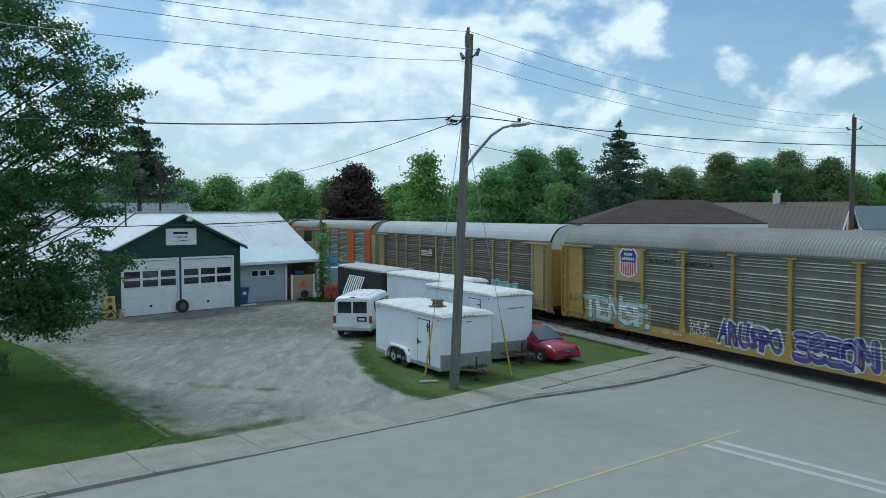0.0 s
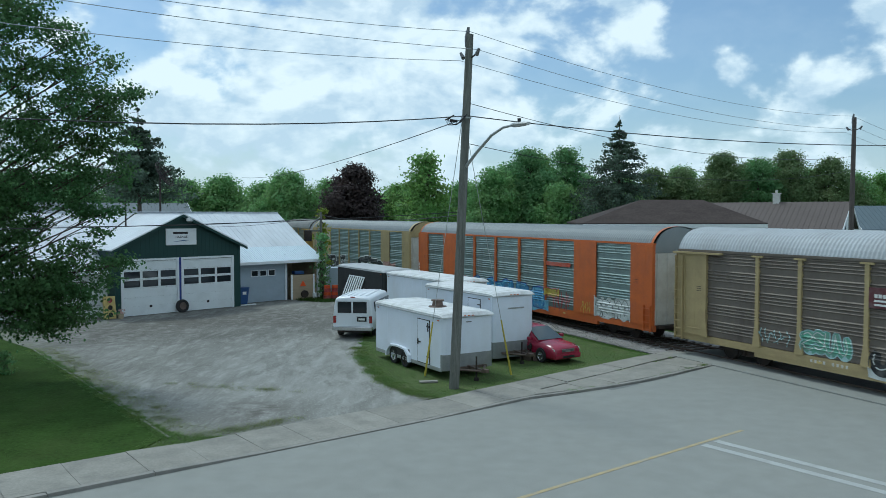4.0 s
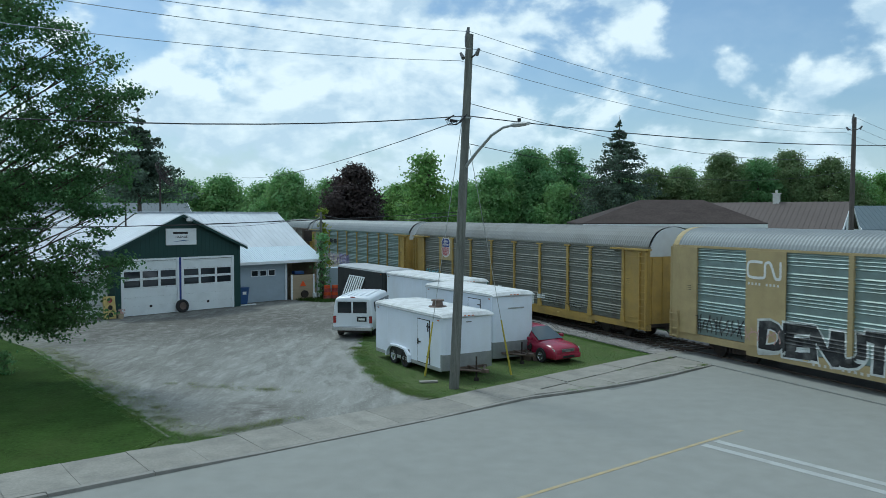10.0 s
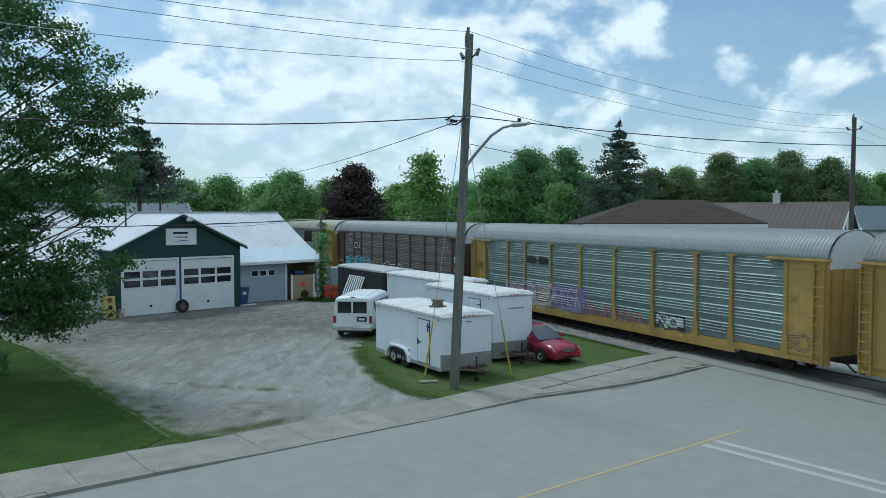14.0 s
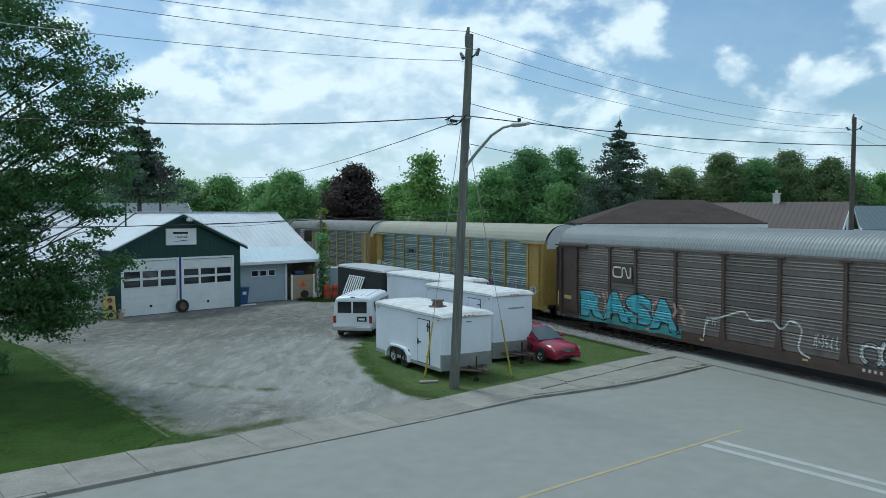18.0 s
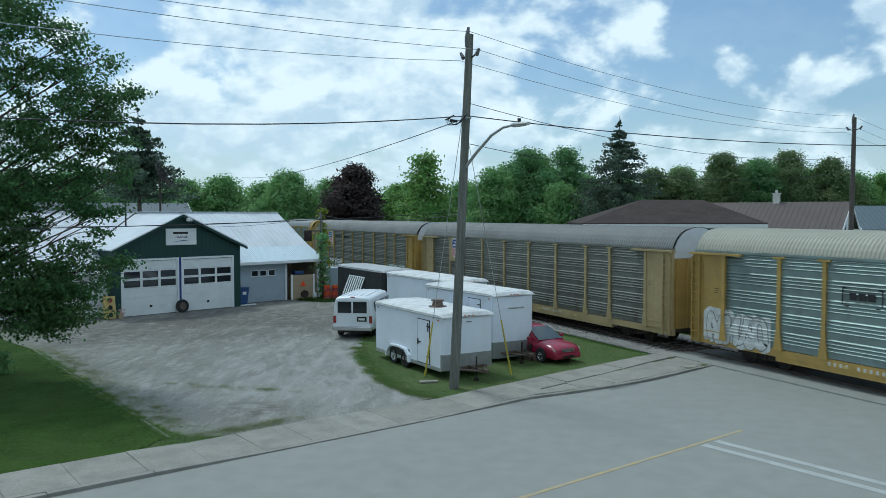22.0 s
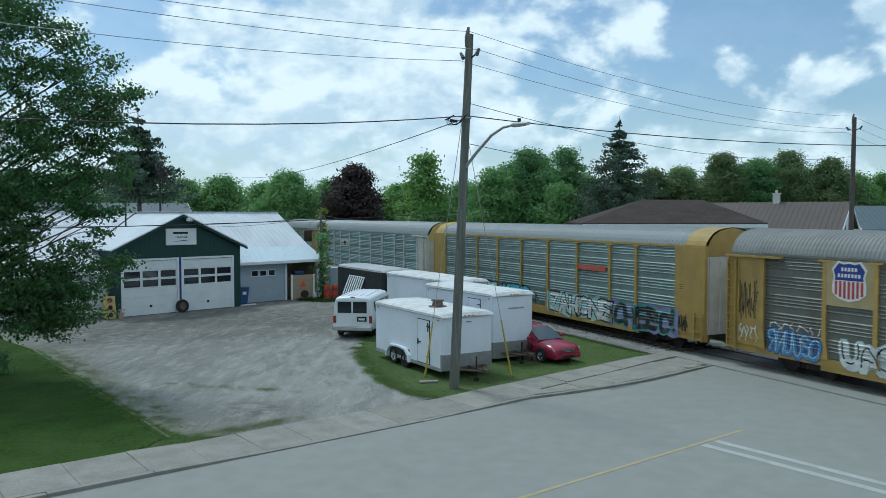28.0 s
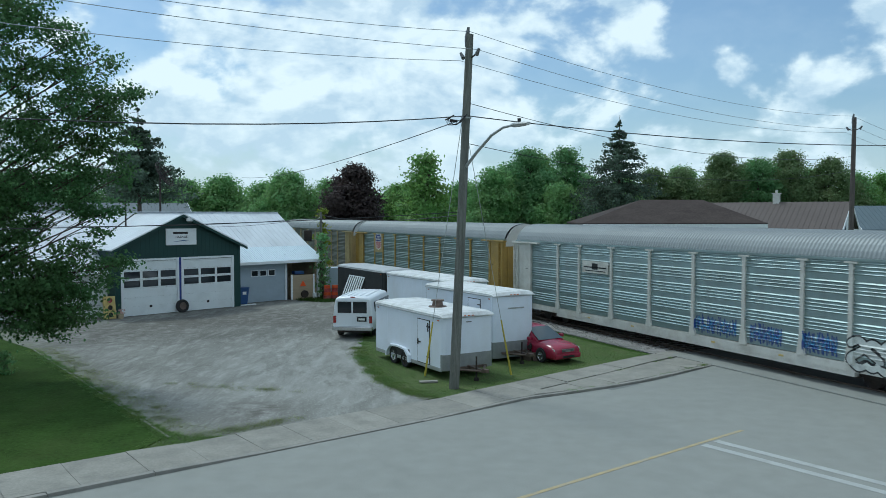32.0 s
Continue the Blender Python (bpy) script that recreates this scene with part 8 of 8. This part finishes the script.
# ================= grass, stones, weeds =================
def in_poly(px, py, poly):
    inside = np.zeros(len(px), bool)
    for (x0, y0), (x1, y1) in zip(poly, poly[1:] + poly[:1]):
        c = (y0 > py) != (y1 > py)
        inside ^= c & (px < (x1 - x0) * (py - y0) / (y1 - y0 + 1e-12) + x0)
    return inside


def blades(name, poly, n, z, h, seed, label, mat="blade", width=0.013):
    rng = np.random.default_rng(seed)
    a = np.array(poly)
    lo, hi = a.min(0), a.max(0)
    p = rng.uniform(lo, hi, size=(n, 2))
    p = p[in_poly(p[:, 0], p[:, 1], list(poly))]
    n = len(p)
    hh = h * rng.uniform(0.4, 1.3, size=n)
    ang = rng.uniform(0, math.tau, n)
    w = width * rng.uniform(0.7, 1.3, n)
    tip = rng.normal(size=(n, 2)) * hh[:, None] * 1.7
    v = np.zeros((n, 3, 3))
    v[:, 0, :2] = p + np.stack([np.cos(ang), np.sin(ang)], 1) * w[:, None]
    v[:, 1, :2] = p - np.stack([np.cos(ang), np.sin(ang)], 1) * w[:, None]
    v[:, 2, :2] = p + tip
    v[:, :2, 2] = z
    v[:, 2, 2] = z + hh
    me = bpy.data.meshes.new(name)
    me.vertices.add(3 * n); me.vertices.foreach_set("co", v.astype(np.float32).ravel())
    me.loops.add(3 * n); me.loops.foreach_set("vertex_index", np.arange(3 * n, dtype=np.int32))
    me.polygons.add(n); me.polygons.foreach_set("loop_start", np.arange(0, 3 * n, 3, dtype=np.int32))
    me.update(calc_edges=True)
    me.materials.append(M[mat])
    return tagged(new(name, me), label, "grass", kind="stuff")


LAWN = [*road_pts([(-8, BACK), (6.2, BACK)]), (-7.95, 22.3), (-12.5, 28.3), (-19.4, 36.9), (-24.1, 41.4), (-34, 42)]
VERGE = [(-3.93, 37.65), (-3.5, 35), (-2.94, 32.73), (-2.2, 30.4), (-1.32, 28.47), (-0.28, 27.4), *road_pts([(16.6, 21.2), (22, 21.55), (29.5, 22.1)]), *track_pts([(-29, -3.3), (-62, -3.3)]), (-4.6, 52)]
blades("lawn_grass", LAWN, 110000, 0.03, 0.010, 1, "short mown green lawn grass")
blades("verge_grass", VERGE, 210000, 0.0, 0.034, 2, "green grass round the parked trailers", "verge_blade")
solid("verge", sheet(VERGE, 0.004, 0.02), M["verge_ground"], "grassy verge under the trailers", "grass verge", kind="structure")
blades("strip_grass", [*road_pts([(6.3, BACK + 0.02), (9.0, BACK + 0.02), (8.0, BACK + 0.55)]), (-8.4, 23.2)], 5000, -0.01, 0.07, 3, "sparse grass strip between gravel and pavement", "verge_blade")
def tufts(name, spots, seed, label, z=-0.01, h=0.045, mat="weed"):
    """Loose tufts of grass: (x, y, radius, blades) for each spot."""
    rng = np.random.default_rng(seed)
    pts = []
    for x, y, r, n in spots:
        pts.append(np.array([x, y]) + rng.normal(size=(n, 2)) * r)
    p = np.concatenate(pts)
    n = len(p)
    hh = h * rng.uniform(0.3, 1.2, n); ang = rng.uniform(0, math.tau, n); w = 0.009
    v = np.zeros((n, 3, 3))
    v[:, 0, :2] = p + np.stack([np.cos(ang), np.sin(ang)], 1) * w
    v[:, 1, :2] = p - np.stack([np.cos(ang), np.sin(ang)], 1) * w
    v[:, 2, :2] = p + rng.normal(size=(n, 2)) * 0.09
    v[:, :2, 2] = z; v[:, 2, 2] = z + hh
    me = bpy.data.meshes.new(name)
    me.vertices.add(3 * n); me.vertices.foreach_set("co", v.astype(np.float32).ravel())
    me.loops.add(3 * n); me.loops.foreach_set("vertex_index", np.arange(3 * n, dtype=np.int32))
    me.polygons.add(n); me.polygons.foreach_set("loop_start", np.arange(0, 3 * n, 3, dtype=np.int32))
    me.update(calc_edges=True); me.materials.append(M[mat])
    return tagged(new(name, me), label, "grass", kind="stuff")


rnd = random.Random(77)
spots = []
for k in range(46):
    f = k / 45
    spots.append((-7.6 - 11.4 * f + rnd.uniform(-0.1, 0.5), 22.6 + 14.3 * f + rnd.uniform(-0.1, 0.5), rnd.uniform(0.12, 0.34), rnd.randint(40, 200)))
for k in range(16):
    f = k / 15
    spots.append((-9.9 + 4.2 * f + rnd.uniform(-0.5, 0.5), 29.4 - 1.1 * f + rnd.uniform(-0.35, 0.35), rnd.uniform(0.12, 0.32), rnd.randint(20, 100)))
for k in range(14):
    f = k / 13
    spots.append((-7.4 + 2.6 * f + rnd.uniform(-0.2, 0.2), 22.2 + 2.0 * f + rnd.uniform(-0.1, 0.3), rnd.uniform(0.12, 0.25), rnd.randint(120, 260)))
for k in range(26):
    a, b = VERGE[k % 5], VERGE[k % 5 + 1]
    f = rnd.random()
    spots.append((a[0] + (b[0] - a[0]) * f - rnd.uniform(-0.1, 0.35), a[1] + (b[1] - a[1]) * f - rnd.uniform(-0.1, 0.3), rnd.uniform(0.1, 0.3), rnd.randint(80, 240)))
tufts("yard_weeds", spots, 78, "ragged weeds and grass tufts along the gravel edges")
fringe = []
for k in range(190):
    a, b = VERGE[k % 6 - 1], VERGE[k % 6]
    f = rnd.random()
    fringe.append((a[0] + (b[0] - a[0]) * f - rnd.uniform(-0.15, 0.28), a[1] + (b[1] - a[1]) * f - rnd.uniform(-0.1, 0.2), rnd.uniform(0.06, 0.2), rnd.randint(60, 260)))
tufts("verge_fringe", fringe, 80, "ragged green grass fringe round the trailers", mat="verge_blade", h=0.05)
fringe = []
for k in range(230):
    f = rnd.random()
    fringe.append((-7.9 - 11.5 * f + rnd.uniform(-0.18, 0.14), 22.3 + 14.6 * f + rnd.uniform(-0.18, 0.14), rnd.uniform(0.05, 0.14), rnd.randint(30, 160)))
tufts("lawn_fringe", fringe, 81, "green grass creeping over the lawn edging", mat="verge_blade", h=0.05, z=0.02)
blades("corner_grass", [(-11.0, 58.4), (-8.6, 57.0), (-6.8, 58.2), (-7.6, 62), (-10, 62)], 9000, -0.01, 0.16, 5, "grass patch beside the canopy")

# concrete edging along the lawn
n_edge = 14
a, b = Vector((-7.85, 22.25, 0)), Vector((-19.35, 36.85, 0))
edge = thing("lawn_edging", "narrow pale concrete edging beside the lawn", "edging", kind="structure")
for k in range(n_edge):
    p0, p1 = a.lerp(b, k / n_edge), a.lerp(b, (k + 0.985) / n_edge)
    d = (p1 - p0).normalized(); s = Vector((d.y, -d.x, 0)) * 0.042
    bm = bmesh.new()
    prism(bm, [tuple((p0 - s).xy), tuple((p1 - s).xy), tuple((p1 + s).xy), tuple((p0 + s).xy)], -0.04, 0.035, "z")
    part("edging_block", bm, M["curb"], edge)


def stones(name, poly, n, z, smin, smax, seed, mat, label):
    """Loose stones, each a squashed octahedron."""
    rng = np.random.default_rng(seed)
    a = np.array(poly)
    p = rng.uniform(a.min(0), a.max(0), size=(n, 2))
    p = p[in_poly(p[:, 0], p[:, 1], list(poly))]
    n = len(p)
    s = rng.uniform(smin, smax, size=(n, 1, 1))
    oc = np.array([(1, 0, 0), (0, 1, 0), (-1, 0, 0), (0, -1, 0), (0, 0, 0.75), (0, 0, -0.5)], float)
    v = oc[None] * s * (1 + rng.uniform(-0.35, 0.35, size=(n, 6, 3)))
    ang = rng.uniform(0, math.tau, n); c, q = np.cos(ang), np.sin(ang)
    w = v.copy(); w[:, :, 0] = v[:, :, 0] * c[:, None] - v[:, :, 1] * q[:, None]; w[:, :, 1] = v[:, :, 0] * q[:, None] + v[:, :, 1] * c[:, None]
    w[:, :, :2] += p[:, None, :]; w[:, :, 2] += z
    f = np.array([(0, 1, 4), (1, 2, 4), (2, 3, 4), (3, 0, 4), (1, 0, 5), (2, 1, 5), (3, 2, 5), (0, 3, 5)])
    idx = (f[None] + 6 * np.arange(n)[:, None, None]).reshape(-1)
    me = bpy.data.meshes.new(name)
    me.vertices.add(6 * n); me.vertices.foreach_set("co", w.astype(np.float32).ravel())
    me.loops.add(len(idx)); me.loops.foreach_set("vertex_index", idx.astype(np.int32))
    me.polygons.add(len(idx) // 3); me.polygons.foreach_set("loop_start", np.arange(0, len(idx), 3, dtype=np.int32))
    me.update(calc_edges=True)
    me.materials.append(M[mat])
    return tagged(new(name, me), label, "stones", kind="stuff")


stones("ballast_stones", track_pts([(-70, -2.9), (-29, -2.9), (-29, -1.7), (-70, -1.7)]), 24000, 0.01, 0.02, 0.055, 31, "stone", "pale crushed stones beside the rails")
stones("bed_stones", track_pts([(-60, -1.7), (-27, -1.7), (-27, 1.5), (-60, 1.5)]), 9000, 0.01, 0.03, 0.08, 32, "ballast", "dark oily crushed stones between the rails")
stones("yard_pebbles", [(-18, 40), (-13, 50), (-6, 54), (-3.5, 36), (-1.2, 28.3), (-4, 24.6), (-7, 23.3), (-12, 29)], 6000, -0.010, 0.006, 0.018, 33, "yard_stone", "scattered pebbles on the gravel yard")
# sleepers
tie = mesh_of("sleeper", boxes((-0.11, 0.11, -1.3, 1.3, -0.06, 0.045), bevel=0.01))
ties = thing("sleepers", "dark timber sleepers under the rails", "sleepers", TRACK_M, kind="structure")
for k in range(70):
    part("sleeper", tie, M["bark"], ties, at=(-66 + 0.55 * k, 0, 0))

# ================= crossing, road markings, pavement =================
solid("crossing", sheet(track_pts([(-27.5, -2.4), (-9.5, -2.4), (-9.5, -0.82), (-27.5, -0.82)]), 0.05, 0.08), M["asphalt"], "worn asphalt crossing apron beside the rails", "crossing", kind="structure")
solid("crossing", sheet(track_pts([(-27.5, -0.68), (-9.5, -0.68), (-9.5, 0.68), (-27.5, 0.68)]), 0.06, 0.08), M["patch"], "dark asphalt crossing surface between the rails", "crossing", kind="structure")
solid("centre_line", boxes((-60, 21.2, CENTRE - 0.06, CENTRE + 0.06, 0.002, 0.006)), M["yellow_line"], "worn yellow centre line on the road", "road marking", kind="structure", m=ROAD_M)
for r in (18.87, 19.47):
    solid("stop_line", boxes((r, r + 0.26, 6.4, 12.55, 0.002, 0.006)), M["white_line"], "worn white stop line before the crossing", "road marking", group="stop lines", kind="structure", m=ROAD_M)
solid("road_patch", sheet([(0.0, 0.0), (1.6, 0.05), (1.75, 0.55), (0.1, 0.5)], 0.004), M["patch"], "dark asphalt patch by the kerb", "road patch", kind="structure", m=ROAD_M @ Matrix.Translation((22.3, CURB - 0.75, 0)))
# cracks
rnd = random.Random(8)
for k, (r0, q0, r1, q1) in enumerate(((17.2, 19.0, 16.4, 14.0), (16.4, 14.0, 15.5, 9.0), (11.5, 19.2, 11.0, 15.4), (21.0, 18.9, 20.6, 13.5), (24.0, 18.6, 23.2, 14.5))):
    pts = []
    for i in range(13):
        f = i / 12
        pts.append((r0 + (r1 - r0) * f + rnd.uniform(-0.12, 0.12), q0 + (q1 - q0) * f + rnd.uniform(-0.12, 0.12)))
    bm = bmesh.new()
    for (ax, ay), (bx, by) in zip(pts, pts[1:]):
        d = Vector((bx - ax, by - ay)).normalized() * rnd.uniform(0.003, 0.006)
        bm.faces.new([bm.verts.new((ax - d.y, ay + d.x, 0.0045)), bm.verts.new((ax + d.y, ay - d.x, 0.0045)), bm.verts.new((bx + d.y, by - d.x, 0.0045)), bm.verts.new((bx - d.y, by + d.x, 0.0045))])
    solid("road_crack", bm, M["crack"], "fine dark crack in the road surface", "crack", group="road cracks", kind="structure", m=ROAD_M)


def pave_z(r):
    """Height of the pavement along the road: lowered at the yard entrance."""
    def ease(x):
        x = min(1, max(0, x)); return x * x * (3 - 2 * x)
    low = ease((r - 6.4) / 1.2) * (1 - ease((r - 16.2) / 1.2))
    end = ease((r - 28.8) / 1.6)
    return 0.088 - 0.055 * low - 0.07 * end


def slab(name, r0, r1, q0a, q0b, q1a, q1b, parent, mat, drop=0.12, tilt=0.0, lift=0.0):
    """A paving slab between two edges; q0a..q0b is the road side, q1a..q1b the far side."""
    bm = bmesh.new()
    za, zb = pave_z(r0) + lift, pave_z(r1) + lift
    pts = [(r0, q0a, za), (r1, q0b, zb), (r1, q1b, zb + tilt), (r0, q1a, za + tilt)]
    top = [bm.verts.new(p) for p in pts]
    inset = [bm.verts.new((p[0], p[1], p[2] - drop)) for p in pts]
    bm.faces.new(top)
    for i in range(4):
        bm.faces.new((top[i], inset[i], inset[(i + 1) % 4], top[(i + 1) % 4]))
    bmesh.ops.bevel(bm, geom=[e for e in bm.edges if all(v in top for v in e.verts)], offset=0.006, segments=1, affect="EDGES")
    bmesh.ops.recalc_face_normals(bm, faces=bm.faces[:])
    return part(name, bm, M[mat], parent)


pv = thing("pavement", "pale cracked concrete pavement of jointed slabs", "pavement", ROAD_M, kind="structure")
rnd = random.Random(17)


def along(x, knots):
    """Straight pieces between (distance, offset) knots."""
    for (a, p), (b, q) in zip(knots, knots[1:]):
        if x <= b:
            return p + (q - p) * max(0.0, (x - a) / (b - a))
    return knots[-1][1]


def face(x):       # kerb face
    return along(x, ((15.0, CURB), (19.3, 19.42), (21.0, 19.02), (24.0, 18.68), (27.0, 18.78), (30.2, 19.06)))


def back(x):       # far edge of the pavement
    return along(x, ((15.0, BACK), (17.0, 21.28), (31.5, 22.28)))


def seam(x):       # the long open joint near the crossing
    return along(x, ((20.1, 20.06), (25.5, 20.62), (28.2, 20.93), (30.8, 21.27)))


r = -14.0
while r < 20.0:
    e = r + rnd.uniform(1.45, 1.6)
    e = 20.1 if e > 19.6 else e
    slab("slab", r + 0.005, e - 0.005, face(r) + 0.2, face(e) + 0.2, back(r), back(e), pv, "concrete", tilt=rnd.uniform(-0.01, 0.012))
    r = e
for a, b in ((20.1, 21.8), (21.8, 23.6), (23.6, 25.6), (25.6, 28.2), (28.2, 29.6), (29.6, 31.2)):
    slab("slab", a + 0.008, b - 0.008, seam(a) + 0.03, seam(b) + 0.03, back(a), back(b), pv, "concrete", tilt=rnd.uniform(-0.02, 0.02), lift=rnd.uniform(-0.012, 0.015))
for a, b in ((20.1, 21.6), (21.6, 23.1), (23.1, 25.4), (25.4, 27.8), (27.8, 30.3)):
    slab("slab", a + 0.008, b - 0.008, face(a) + 0.22, face(b) + 0.22, seam(a) - 0.03, seam(b) - 0.03, pv, "concrete", tilt=rnd.uniform(-0.02, 0.02), lift=rnd.uniform(-0.02, 0.005))
r = -14.0
while r < 29.9:
    e = r + (rnd.uniform(2.2, 3.2) if r < 15 else rnd.uniform(1.3, 2.4))
    e = 30.3 if e > 29.5 else e
    slab("kerb_stone", r + 0.006, e - 0.006, face(r), face(e), face(r) + 0.19, face(e) + 0.19, pv, "curb", drop=0.16, lift=rnd.uniform(-0.012, 0.006), tilt=rnd.uniform(-0.006, 0.004))
    r = e
weeds = []
for k in range(26):
    x = rnd.uniform(20.2, 30.0)
    if k % 2:
        x = rnd.choice((20.9, 21.2, 23.0, 23.1, 25.3, 26.2, 29.1)) + rnd.uniform(-0.2, 0.2)
    q = (seam(x) if k % 3 == 0 else face(x) + 0.2) + rnd.uniform(-0.03, 0.03)
    weeds.append((*(RX * x + RY * q).xy, rnd.uniform(0.04, 0.12), rnd.randint(20, 90)))
tufts("pavement_weeds", weeds, 79, "dark weeds growing in the pavement joints", z=0.06, h=0.05, mat="verge_blade")


# ================= movement =================
def motions():
    for j, car in enumerate(cars):
        rows = []
        for k in range(17):
            t = 2.0 * k
            s = START + HALF - PITCH * j + run(t)
            rows.append((t, TRACK_M @ Matrix.Translation((s, 0, 0))))
        walk(car, rows)
    # wheelsets roll; each keeps its place on its bogie
    for k, w in enumerate(wheels):
        q = -0.89 if k % 2 == 0 else 0.89
        walk(w, [(f / FPS, Matrix.Translation((q, 0, 0.42)) @ Matrix.Rotation(run(f / FPS) / 0.42 + k, 4, "Y")) for f in range(0, 32 * FPS + 1)])


motions()
